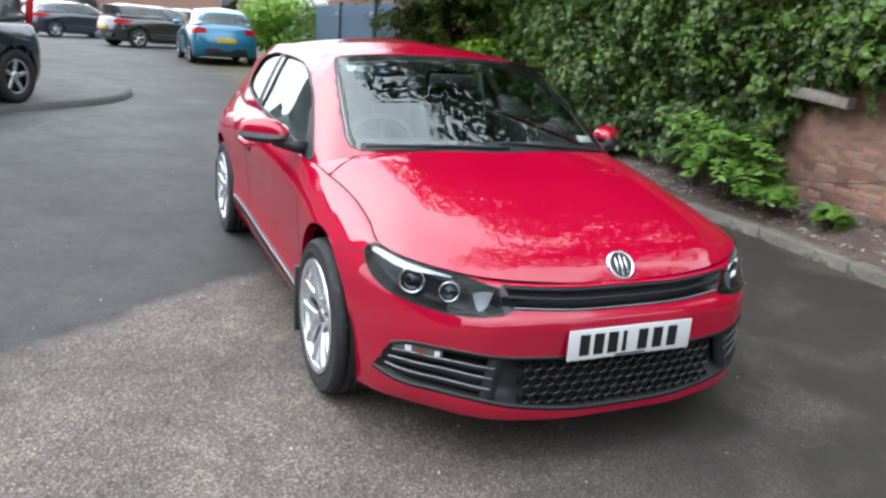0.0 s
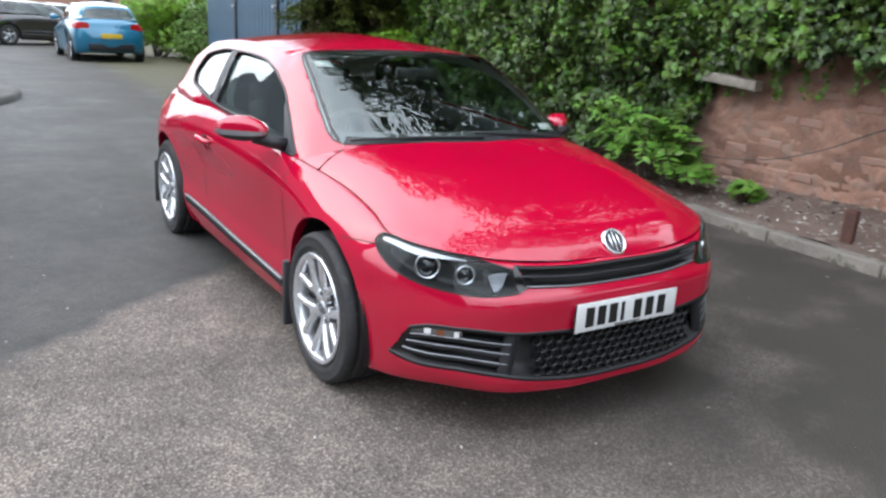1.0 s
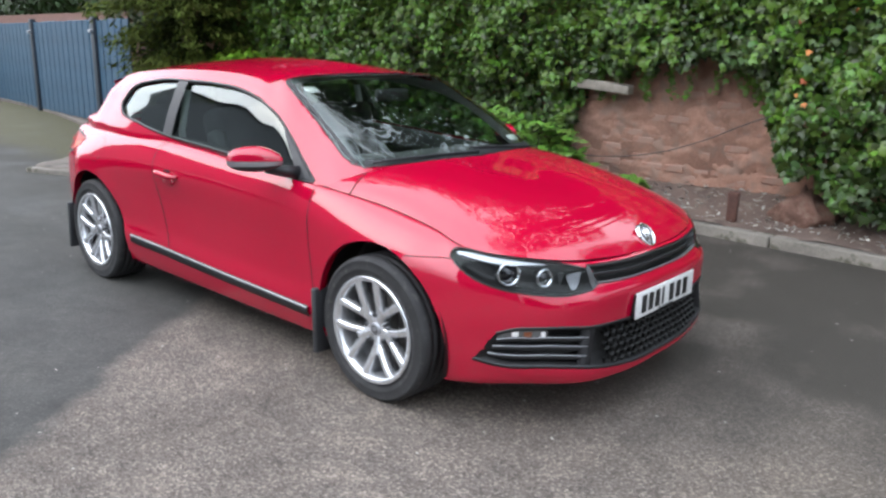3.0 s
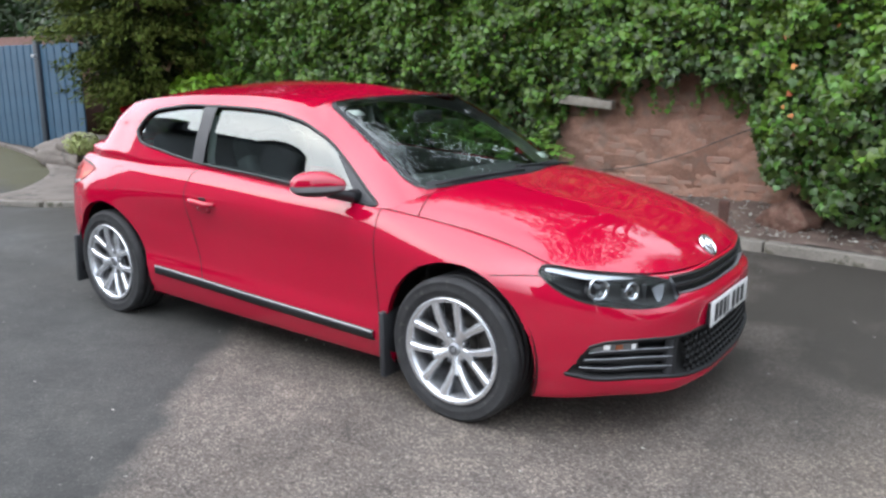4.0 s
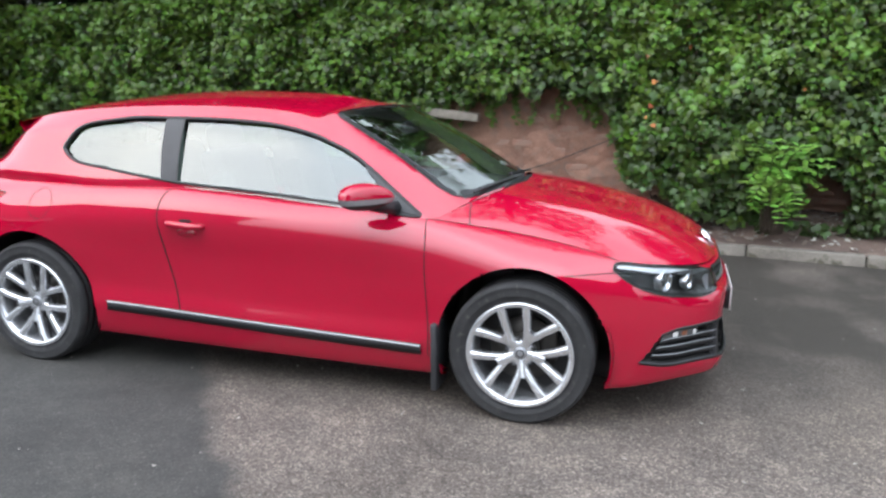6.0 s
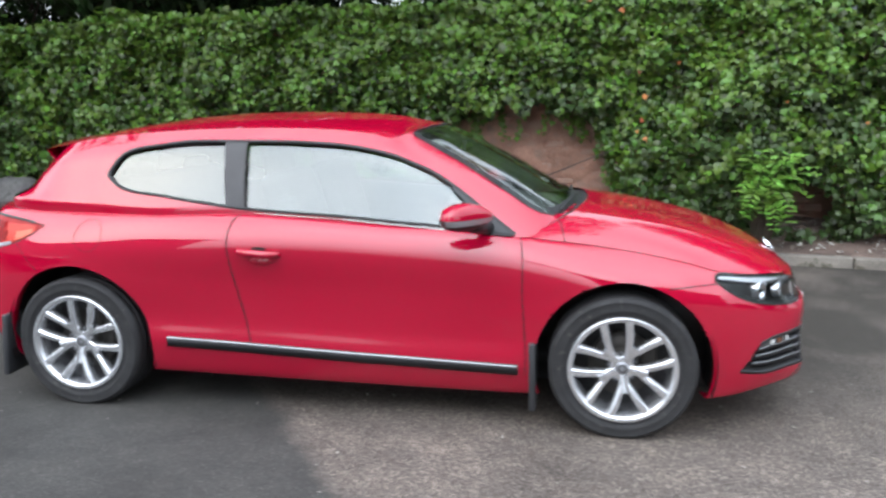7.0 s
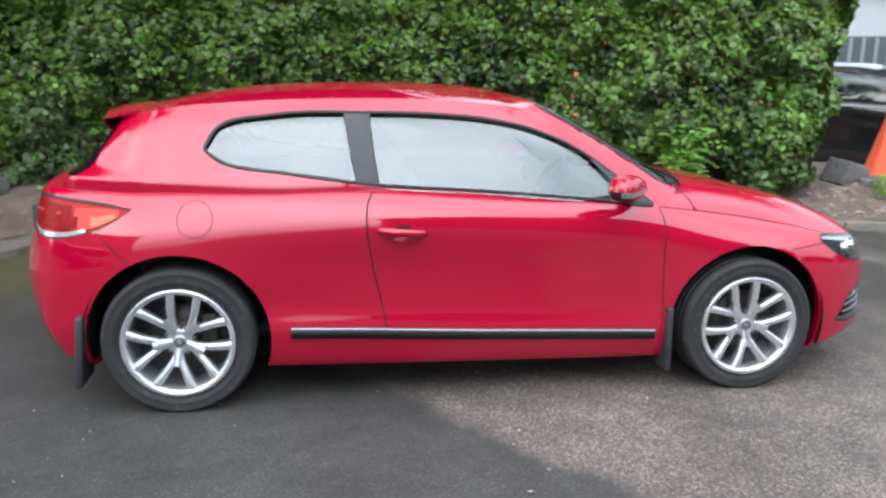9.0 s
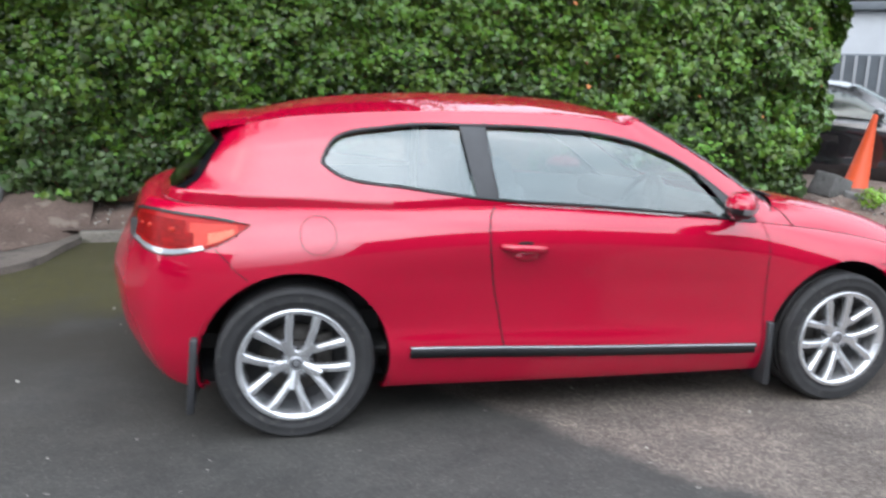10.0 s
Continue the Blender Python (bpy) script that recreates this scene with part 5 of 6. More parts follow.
for i in range(120):
    for j in range(k):
        x, y, z0 = rows[i * k + j]
        z = z0 - .05 if j == 0 else z0 + (.050 if j == 1 else .055 + .008 * noise.noise((x * 4, y * 4, 0)))
        fv.append((x, y, z))
tagged(part("footway", (fv, grid_faces(120, k)), MP["gravel"]), "raised footway of trodden brown gravel", "pavement", kind="structure")


def kerb_line(name, pts, n, h, w, label):
    """A row of kerb stones with narrow joints, each a piece of its own."""
    top = tagged(new(name), label, "kerb", kind="structure")
    P = smooth_line(pts, n + 1)
    for a, b in zip(P[:-1], P[1:]):
        d = b - a
        L = float(np.linalg.norm(d))
        bm = box(L - .012, w, h + .15, (0, 0, 0), .014, 2)
        for v in bm.verts:
            v.co += .004 * noise.noise_vector(v.co * 9 + Vector((a[0], a[1], 0)))
        st = part("kerb_stone", bm, MP["kerb"], top)
        mid = (a + b) / 2
        nrm = np.array([-d[1], d[0]]) / L
        c = mid + nrm * w / 2
        st.matrix_local = pose(c[0], c[1], float(ground_z(*mid)) + (h - .15) / 2 + random.uniform(-.004, .004), 0, 0, math.degrees(math.atan2(d[1], d[0])))
    return top


kerb_line("kerb", [tuple(p) for p in KERB], 17, .088, .125, "weathered grey concrete kerb stones along the verge")
kerb_line("kerb", [(-4.75, 1.80), (-5.6, 1.60), (-6.3, 1.03), (-6.9, .53), (-7.25, .47)], 4, .055, .11, "low concrete edging of the footway")
# kerbed island far back in the yard
isl = smooth_line([(-7.6, -4.6), (-8.2, -3.5), (-8.72, -2.84), (-9.3, -2.15), (-9.9, -1.55), (-10.5, -1.27), (-11.3, -1.15), (-12.2, -1.35), (-14, -2.4), (-16, -5)], 60)
iv = []
for x, y in isl:
    z = float(ground_z(x, y))
    iv += [(x, y, z - .05), (x, y, z + .085), (x - .12, y - .10, z + .095), (-13.0, -7.0, z + .11)]
tagged(part("kerbed_island", (iv, grid_faces(60, 4)), MP["island"]), "raised paved island with a dark kerb", "pavement", kind="structure")

# ---------------------------------------------------------------- garden wall under the ivy
WALL_Y = 3.74
wall = tagged(part("wall_garden", join_bm(box(12.3, .34, 2.6, (-3.1, WALL_Y + .20, .95))), MP["mortar"]), "old red brick retaining wall, mostly hidden under ivy", "wall", kind="structure")
BARE = np.array([(-1.98, .10), (-2.00, .65), (-1.86, 1.10), (-1.72, 1.26), (-1.2, 1.33), (-.5, 1.40), (-.12, 1.34), (.02, 1.15), (.06, .80), (.12, .62), (.42, .55), (.70, .30), (.74, .10)])
# crumbled, earth-stained face between the ivy
cx_, cz_ = np.linspace(-2.2, .9, 150), np.linspace(.0, 1.7, 84)
cv = []
for x in cx_:
    for z in cz_:
        p = Vector((x, z, 0))
        h = .034 * noise.noise(p * 2.4) + .024 * noise.noise(Vector((p.x * 6, p.y * 11, 2))) + .013 * noise.noise(p * 22) + .05 * max(0, .5 - z)
        cv.append((x, WALL_Y + .026 - h, z))
part("crumbled_face", (cv, grid_faces(150, 84)), MP["mortar"], wall, "earth-stained crumbling face of the brickwork")
BARE2 = np.array([(1.62, .30), (1.66, .66), (1.85, .76), (2.05, .60), (2.02, .30)])
brick_meshes = []
for k in range(4):
    bm = box(.215, .10, .065, (0, 0, 0), .009, 1)
    for v in bm.verts:
        v.co += .012 * noise.noise_vector(v.co * 11 + Vector((k * 7.0, 0, 0)))
    me = bpy.data.meshes.new("brick")
    bm.to_mesh(me)
    bm.free()
    me.materials.append(MP["brick"])
    brick_meshes.append(me)

# timber wedged into the wall, trailing cable, broken post
plank = part("timber_beam", box(.655, .11, .088, (0, 0, 0), .010, 2), MP["timber"])
for v in plank.data.vertices:
    v.co += .006 * noise.noise_vector(v.co * 7)
plank.matrix_world = pose(-1.640, 3.600, 1.165, 0, 4.8, -1.5)
tagged(plank, "pale weathered timber beam wedged across the bare wall", "beam")
cable = part("cable", tube(smooth_line([(-2.0, 3.52, .50), (-1.5, 3.56, .505), (-1.0, 3.52, .59), (-.5, 3.40, .755), (-.1, 3.25, .93), (.12, 3.2, 1.02)], 30), .0050, 6), MP["cable"])
tagged(cable, "loose black cable hanging across the bare wall", "cable")
bm = box(.085, .08, .24, (0, 0, .08), .012, 2)
for v in bm.verts:
    v.co += .010 * noise.noise_vector(v.co * 9)
stump = part("broken_post", bm, MP["dark_brick"])
stump.matrix_world = pose(-.08, 3.15, .20, 0, 0, 12)
tagged(stump, "short broken red brick post standing in the soil", "post")
bm = bmesh.new()
bmesh.ops.create_icosphere(bm, subdivisions=4, radius=1)
for v in bm.verts:
    d = 1 + .28 * noise.noise(v.co * 1.6) + .10 * noise.noise(v.co * 4.7) + .04 * noise.noise(v.co * 12)
    v.co = Vector((v.co.x * .36 * d, v.co.y * .25 * d, max(v.co.z, -.5) * .22 * d))
rock = part("boulder", bm, MP["rock"])
rock.matrix_world = pose(-6.20, 3.28, .47, 0, 0, 12)
tagged(rock, "rounded grey boulder at the foot of the ivy", "rock")
bm = bmesh.new()
bmesh.ops.create_icosphere(bm, subdivisions=5, radius=1)
for v in bm.verts:
    d = 1 + .30 * noise.noise(v.co * 1.8) + .12 * noise.noise(v.co * 5) + .05 * noise.noise(v.co * 15)
    v.co = Vector((v.co.x * 1.15 * d, v.co.y * .55 * d, max(v.co.z, -.3) * .36 * d))
heap = part("soil_mound", bm, MP["gravel"])
heap.matrix_world = pose(-9.35, 2.85, .16, 0, 0, -6)
tagged(heap, "low heap of brown gravel and earth on the footway", "heap")
bm = bmesh.new()
bmesh.ops.create_icosphere(bm, subdivisions=3, radius=1)
for v in bm.verts:
    d = 1 + .25 * noise.noise(v.co * 2.1) + .08 * noise.noise(v.co * 6)
    v.co = Vector((v.co.x * .17 * d, v.co.y * .15 * d, max(v.co.z, -.4) * .17 * d))
rock2 = part("boulder", bm, MP["rock"])
rock2.matrix_world = pose(-4.98, 3.30, .40, 0, 0, 12)
tagged(rock2, "small grey boulder on the footway's edge", "rock")
bm = bmesh.new()
bmesh.ops.create_icosphere(bm, subdivisions=4, radius=1)
for v in bm.verts:
    d = 1 + .22 * noise.noise(v.co * 2.0) + .14 * noise.noise(v.co * 6) + .08 * noise.noise(v.co * 14)
    v.co = Vector((v.co.x * .25 * d * (1 - .80 * max(v.co.z, 0)), v.co.y * .18 * d, v.co.z * .20 * d))
mound = part("soil_mound", bm, MP["slip"])
mound.matrix_world = pose(.40, 3.38, .27)
tagged(mound, "slipped pointed heap of red earth at the wall's foot", "mound")


# ---------------------------------------------------------------- foliage
IVY_LEAF = (np.array([(0, .04, .10), (0, -.42, 0), (.40, -.40, -.03), (.52, .05, -.08), (.22, .16, .03), (0, .62, -.10), (-.22, .16, .03), (-.52, .05, -.08), (-.40, -.40, -.03)]), [(0, i, i % 8 + 1) for i in range(1, 9)])
OVAL_LEAF = (np.array([(0, -.5, 0), (.24, -.12, -.04), (.20, .22, -.05), (0, .6, -.08), (-.20, .22, -.05), (-.24, -.12, -.04), (0, .0, .06)]), [(6, i, (i + 1) % 6) for i in range(6)])
SPRAY = (np.array([(0, -.5, 0), (.17, 0, -.02), (0, .65, -.06), (-.17, 0, -.02)]), [(0, 1, 2, 3)])


def leaves(P, N, T, size, shape):
    """Leaves of one shape at P, facing N, with tips towards T."""
    V, F = shape
    N = N / (np.linalg.norm(N, axis=1)[:, None] + 1e-9)
    T = T - N * (T * N).sum(1)[:, None]
    T = T / (np.linalg.norm(T, axis=1)[:, None] + 1e-9)
    B = np.cross(T, N)
    W = P[:, None] + size[:, None, None] * (V[None, :, 0:1] * B[:, None] + V[None, :, 1:2] * T[:, None] + V[None, :, 2:3] * N[:, None])
    k = len(V)
    m = len(F[0])
    FF = (np.array(F)[None] + (np.arange(len(P)) * k)[:, None, None]).reshape(-1, m)
    return W.reshape(-1, 3), FF


def fast_part(name, V, F, mat, parent=None, label=""):
    me = bpy.data.meshes.new(name)
    m = F.shape[1]
    me.vertices.add(len(V))
    me.vertices.foreach_set("co", np.ascontiguousarray(V, np.float32).ravel())
    me.loops.add(F.size)
    me.loops.foreach_set("vertex_index", np.ascontiguousarray(F, np.int32).ravel())
    me.polygons.add(len(F))
    me.polygons.foreach_set("loop_start", np.arange(0, F.size, m, dtype=np.int32))
    me.update(calc_edges=True)
    me.materials.append(mat)
    ob = new(name, me)
    if parent:
        ob.parent = parent
    if label:
        ob["label"] = label
    return ob


rng = np.random.default_rng(7)


def wobble(x, z, f, seed):
    return np.array([noise.noise((a * f, b * f, seed)) for a, b in zip(x, z)])


def ivy_face(x, z):
    """How far the ivy's face stands from the wall."""
    base = np.interp(x, [-9, -6.2, -4.5, -2.2, -1.0, -.2, .25, 1.0, 2.0, 2.8, 3.1], [3.75, 3.55, 3.40, 3.52, 3.50, 3.38, 3.14, 3.05, 3.06, 3.02, 3.25])
    bulge = np.interp(z, [0, .4, 1.0, 1.7, 2.4], [.14, .02, 0, -.06, .04])
    return base + bulge


def ivy_top(x):
    return np.interp(x, [-9, -5.5, -2.5, 0, 1.2, 2.0, 3.1], [2.15, 2.22, 2.34, 2.36, 2.32, 2.60, 2.45])


def ivy_layer(n, deep, x0=-8.6, x1=3.12, zlo=.12):
    x = rng.uniform(x0, x1, n)
    s = rng.uniform(0, 1.28, n)
    top = ivy_top(x) + .07 * wobble(x, x, 2.2, 9.0)
    z = np.where(s < 1, zlo + (top - zlo) * s, top + .05 * rng.normal(size=n))
    y = ivy_face(x, z) + .28 * wobble(x, z, 1.5, 3.0) + .20 * wobble(x, z, 4.5, 5.0) + rng.uniform(0, deep, n)
    y = np.where(s >= 1, y + (s - 1) * 4.0, y)
    keep = ~inside(BARE + np.array([0, 0]), np.stack([x + .10 * wobble(x, z, 5, 2.0), z + .13 * wobble(x, z, 6, 8.0)], -1)) & ~inside(BARE2, np.stack([x, z], -1))
    foot = np.interp(x, [-9, -4.3, -2.2, .7, 1.2, 2.2, 3.1], [.42, .36, .40, .40, .20, .24, .45]) + .10 * wobble(x, x, 3, 1.0)
    keep &= z > foot
    return x[keep], y[keep], z[keep], s[keep]


def ivy_cloud(n, deep, size, lift):
    x, y, z, s = ivy_layer(n, deep)
    k = len(x)
    over = (s >= 1)[:, None]
    N = np.where(over, np.array([0, -.35, 1.0]), np.array([0, -1.0, .38])) + rng.normal(size=(k, 3)) * .62
    T = np.array([0, -.45, -1.0]) + rng.normal(size=(k, 3)) * np.array([.75, .4, .55])
    P = np.stack([x, y - lift * rng.random(k), z], -1)
    return P, N, T, size * rng.uniform(.45, 1.6, k)


P, N, T, S = ivy_cloud(80000, .24, .057, .03)
# more leaves take the darker, shade-tinted colour towards the wall's foot
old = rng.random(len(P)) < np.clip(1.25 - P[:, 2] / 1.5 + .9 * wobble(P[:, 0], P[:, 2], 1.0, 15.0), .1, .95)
V, F = leaves(P[~old], N[~old], T[~old], S[~old], IVY_LEAF)
tagged(fast_part("ivy", V, F, MP["ivy"]), "dense glossy green ivy covering the wall", "ivy", kind="stuff")
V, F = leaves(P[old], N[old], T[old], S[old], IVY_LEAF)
tagged(fast_part("old_shaded_ivy", V, F, MP["ivy_old_shaded"]), "dull older ivy leaves low on the wall, shade put into their colour", "ivy", kind="stuff")
P, N, T, S = ivy_cloud(25000, .06, .057, .06)
keep = wobble(P[:, 0], P[:, 2], 2.6, 20.0) + .5 * wobble(P[:, 0], P[:, 2], 7.0, 21.0) + .25 * (P[:, 2] - 1.2) > .10
P, N, T, S = P[keep], N[keep], T[keep], S[keep]
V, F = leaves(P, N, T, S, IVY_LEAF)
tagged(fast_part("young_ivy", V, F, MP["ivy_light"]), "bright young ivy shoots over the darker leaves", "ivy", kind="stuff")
# yellow-green leaves towards the crest: new growth, its sunlit look put into the colour
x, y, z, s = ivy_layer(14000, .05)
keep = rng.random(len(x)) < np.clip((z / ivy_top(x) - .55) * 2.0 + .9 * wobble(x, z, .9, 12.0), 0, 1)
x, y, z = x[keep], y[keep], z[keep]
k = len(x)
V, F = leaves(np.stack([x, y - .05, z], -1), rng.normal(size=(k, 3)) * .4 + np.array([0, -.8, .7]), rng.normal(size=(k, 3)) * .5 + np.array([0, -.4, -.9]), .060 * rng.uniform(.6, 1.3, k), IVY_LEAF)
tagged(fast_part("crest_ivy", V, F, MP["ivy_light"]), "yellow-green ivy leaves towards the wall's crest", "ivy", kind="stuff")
# shoots standing up from the top
n = 2600
x = rng.uniform(-8.4, 3.1, n)
top = ivy_top(x) + .07 * wobble(x, x, 2.2, 9.0)
tall = np.clip(wobble(x, x, 1.3, 6.0) + .25, 0, 1) * .26
P = np.stack([x, ivy_face(x, top) + rng.uniform(-.05, .5, n), top + rng.random(n) * tall], -1)
V, F = leaves(P, rng.normal(size=(n, 3)) * .6 + np.array([0, -.7, .6]), rng.normal(size=(n, 3)) * .5 + np.array([0, -.3, -.7]), .085 * rng.uniform(.6, 1.3, n), IVY_LEAF)
tagged(fast_part("ivy_shoots", V, F, MP["ivy_light"]), "bright ivy shoots along the wall's crest", "ivy", kind="stuff")
# hedge end round the corner and dead leaves among the ivy
n = 7000
a = rng.uniform(0, 1, n)
P = np.stack([2.98 + .28 * np.sin(a * 3.1) * rng.uniform(.2, 1, n), 3.0 + a * 1.9, rng.uniform(.45, 2.5, n)], -1)
P[:, 0] += .18 * wobble(P[:, 1], P[:, 2], 2.2, 3.3) - .34 * smoothstep(1.3, .45, P[:, 2]) + .12 * smoothstep(1.2, 2.3, P[:, 2])
V, F = leaves(P, rng.normal(size=(n, 3)) * .5 + np.array([.9, -.5, .5]), rng.normal(size=(n, 3)) * .4 + np.array([.1, -.2, -1]), .088 * rng.uniform(.6, 1.3, n), IVY_LEAF)
tagged(fast_part("ivy_end", V, F, MP["ivy"]), "ivy wrapping the end of the wall", "ivy", kind="stuff")
tagged(part("wall_end", box(.30, 1.7, 1.9, (2.55, 4.1, .95)), MP["mortar"]), "end of the old retaining wall", "wall", kind="structure")
n = 17
x, y, z, s = ivy_layer(n, .02, x0=-.6)
V, F = leaves(np.stack([x, y - .07, z], -1), rng.normal(size=(len(x), 3)) * .4 + np.array([0, -1, .3]), rng.normal(size=(len(x), 3)) + np.array([0, 0, -1]), .048 * rng.uniform(.6, 1.2, len(x)), IVY_LEAF)
tagged(fast_part("dead_ivy_leaves", V, F, MP["dry_leaf"]), "scattered orange dead leaves caught in the ivy", "leaves", kind="stuff")
# bare stems over the wall's face
stems = []
for k in range(4):
    x0 = random.uniform(-1.9, .0)
    pts = [(x0 + .03 * math.sin(3 * t + k), WALL_Y - .05 - .05 * random.random(), 1.42 - t * .3) for t in np.linspace(0, 1, 6)]
    stems.append(tube(pts, [.006 - .004 * t for t in np.linspace(0, 1, 6)], 5))
tagged(part("ivy_stems", merge(*stems), MP["bark"]), "thin bare ivy stems hanging over the brickwork", "stems", kind="stuff")


def sapling(at, fronds, length, lean, label, seed, spread=1.0, leaf=.095):
    """A young plant of feathered leaves: stems and foliage."""
    r = np.random.default_rng(seed)
    th = thing("sapling", label, "plant", at)
    stem, P, N, T, S = [], [], [], [], []
    for k in range(fronds):
        a = r.uniform(0, 2 * math.pi)
        h = r.uniform(.05, .62) * length
        out = r.uniform(.35, .9) * length * .62 * spread
        base = np.array([.10 * math.cos(a) * r.random(), .10 * math.sin(a) * r.random(), 0])
        tip = np.array([math.cos(a) * out + lean[0] * length, math.sin(a) * out * .6 + lean[1] * length, h + .10 * length])
        midp = base * .4 + tip * .6 + np.array([0, 0, .22 * length])
        C = smooth_line([tuple(base), tuple(midp), tuple(tip)], 14)
        stem.append(tube(C, [.007 - .005 * t for t in np.linspace(0, 1, 14)], 5))
        d = np.gradient(C, axis=0)
        d /= np.linalg.norm(d, axis=1)[:, None]
        for i in range(5, 14):
            side = np.cross(d[i], (0, 0, 1.0))
            side /= np.linalg.norm(side) + 1e-9
            for sg in (-1, 1):
                L = leaf * (1 - abs(i - 9) / 12) * r.uniform(.85, 1.2)
                t_ = side * sg + d[i] * .6 + np.array([0, 0, -.25])
                P.append(C[i] + t_ * L * .5)
                T.append(t_)
                N.append(np.array([0, 0, 1.0]) + r.normal(size=3) * .25 + np.array([0, -.25, 0]))
                S.append(L * 1.25)
    part("stem", merge(*stem), MP["bark"], th)["kind"] = "stuff"
    V, F = leaves(np.array(P), np.array(N), np.array(T), np.array(S), OVAL_LEAF)
    fast_part("foliage", V, F, MP["fern"], th)
    return th


sapling(pose(-2.08, 3.24, .24), 32, .98, (0, -.14), "bright green feathery sapling growing at the wall's foot", 3)
sapling(pose(-1.72, 3.34, .22), 16, .55, (.05, -.12), "low green sapling beside the bare wall", 5)
sapling(pose(-2.55, 3.34, .24), 14, .80, (0, -.10), "green sapling half hidden in the ivy", 6)
sapling(pose(1.42, 2.98, .24), 44, 1.12, (.05, -.16), "pale green feathery sapling in front of the ivy", 8, .50, .082)
sapling(pose(-1.15, 3.42, .20), 10, .26, (.1, -.1), "small weed on the soil", 11)


def scatter_cluster(center, radii, n, r, shell=.55):
    d = r.normal(size=(n, 3))
    d /= np.linalg.norm(d, axis=1)[:, None]
    q = shell + (1 - shell) * r.random(n) ** .6
    return np.array(center) + d * q[:, None] * np.array(radii), d


def tree(at, label, trunk, limbs, clumps, leaf_n, size, mat, seed, shape=OVAL_LEAF, category="tree"):
    """A trunk with limbs that reach the clumps of its crown."""
    r = np.random.default_rng(seed)
    th = thing("tree", label, category, at)
    h, r0, fork = trunk
    tr = [tube(smooth_line([(0, 0, -.1), (.05 * h, .02 * h, h * .5), (.02 * h, 0, h)], 10), [r0 * (1 - .5 * t) for t in np.linspace(0, 1, 10)], 10)]
    P, D = [], []
    for c, rad in clumps:
        tr.append(tube(smooth_line([(.02 * h, 0, fork * h), tuple(np.array(c) * .55 + np.array([0, 0, fork * h * .5])), tuple(c)], 8), [r0 * .45 * (1 - .85 * t) for t in np.linspace(0, 1, 8)], 6))
        p, d = scatter_cluster(c, rad, int(leaf_n * rad[0] * rad[1] ** .5), r)
        P.append(p)
        D.append(d)
    part("trunk", merge(*tr), MP["bark"], th)
    P, D = np.concatenate(P), np.concatenate(D)
    k = len(P)
    V, F = leaves(P, D + r.normal(size=(k, 3)) * .6 + np.array([0, 0, .5]), r.normal(size=(k, 3)) * .6 + np.array([0, 0, -.8]), size * r.uniform(.6, 1.3, k), shape)
    fast_part("crown", V, F, mat, th)
    return th


def clump_set(n, span, rad, seed):
    r = np.random.default_rng(seed)
    return [((r.uniform(*span[0]), r.uniform(*span[1]), r.uniform(*span[2])), (q := r.uniform(*rad), q * r.uniform(.8, 1.1), q * r.uniform(.55, .8))) for _ in range(n)]


# tall trees behind the wall, whose crowns reach over the yard
tree(pose(-1.5, 7.0, .3), "tall broadleaf tree behind the wall, crown reaching over the yard", (5.0, .28, .5), 0, clump_set(48, ((-5.8, 1.8), (-6.2, 1.5), (3.8, 7.5)), (1.0, 1.6), 2), 320, .17, MP["canopy"], 21)
tree(pose(-7.0, 7.4, .3), "dark broadleaf tree crowding behind the ivy wall", (4.5, .25, .4), 0, clump_set(34, ((-3.5, 4.0), (-4.6, 1.6), (3.0, 7.0)), (1.0, 1.6), 3), 620, .17, MP["shade_leaf"], 22)
tree(pose(-13.0, 7.2, .3), "dark broadleaf tree beyond the steel fence", (4.5, .25, .4), 0, clump_set(20, ((-4, 3.0), (-2.2, 2.0), (2.0, 6.5)), (.9, 1.5), 4), 430, .17, MP["shade_leaf"], 23)
tree(pose(-2.2, 5.6, .3), "dense dark undergrowth behind the wall", (1.5, .10, .4), 0, clump_set(26, ((-5.5, 3.5), (-.5, .8), (1.4, 2.9)), (.55, .9), 5), 700, .13, MP["shade_leaf"], 24, category="bush")
tree(pose(-8.2, 5.5, .3), "dense dark undergrowth beside the wall's far end", (1.5, .10, .4), 0, clump_set(22, ((-4.0, 2.0), (-.6, .9), (1.4, 3.6)), (.6, 1.0), 15), 700, .13, MP["shade_leaf"], 25, category="bush")
# this tree is added, its crown out of view, to cut the sky light
tree(pose(5.0, 8.0, .3), "added unseen broadleaf tree shading the end of the wall", (5.0, .28, .5), 0, clump_set(26, ((-2.0, 1.6), (-3.4, 1.0), (3.6, 7.5)), (1.0, 1.6), 16), 270, .17, MP["shade_leaf"], 26)
# added unseen crown that keeps white sky out of the coupe's roof
tree(pose(-31, 13, .2), "added leafy tree, crown out of view, darkening the roof's reflection", (5, .4, .4), 0, clump_set(14, ((-5, 5), (-3, 4), (3, 8)), (1.8, 2.8), 17), 200, .35, MP["shade_leaf"], 27)
# conifer by the fence
r5 = np.random.default_rng(31)
con = thing("conifer", "brownish green feathery conifer drooping beside the fence", "tree", pose(-8.25, 3.12, .10))
part("trunk", tube([(0, 0, 0), (.03, 0, 2.5), (0, 0, 5.6)], [.10, .07, .02], 8), MP["bark"], con)
P, T, N, tips = [], [], [], []
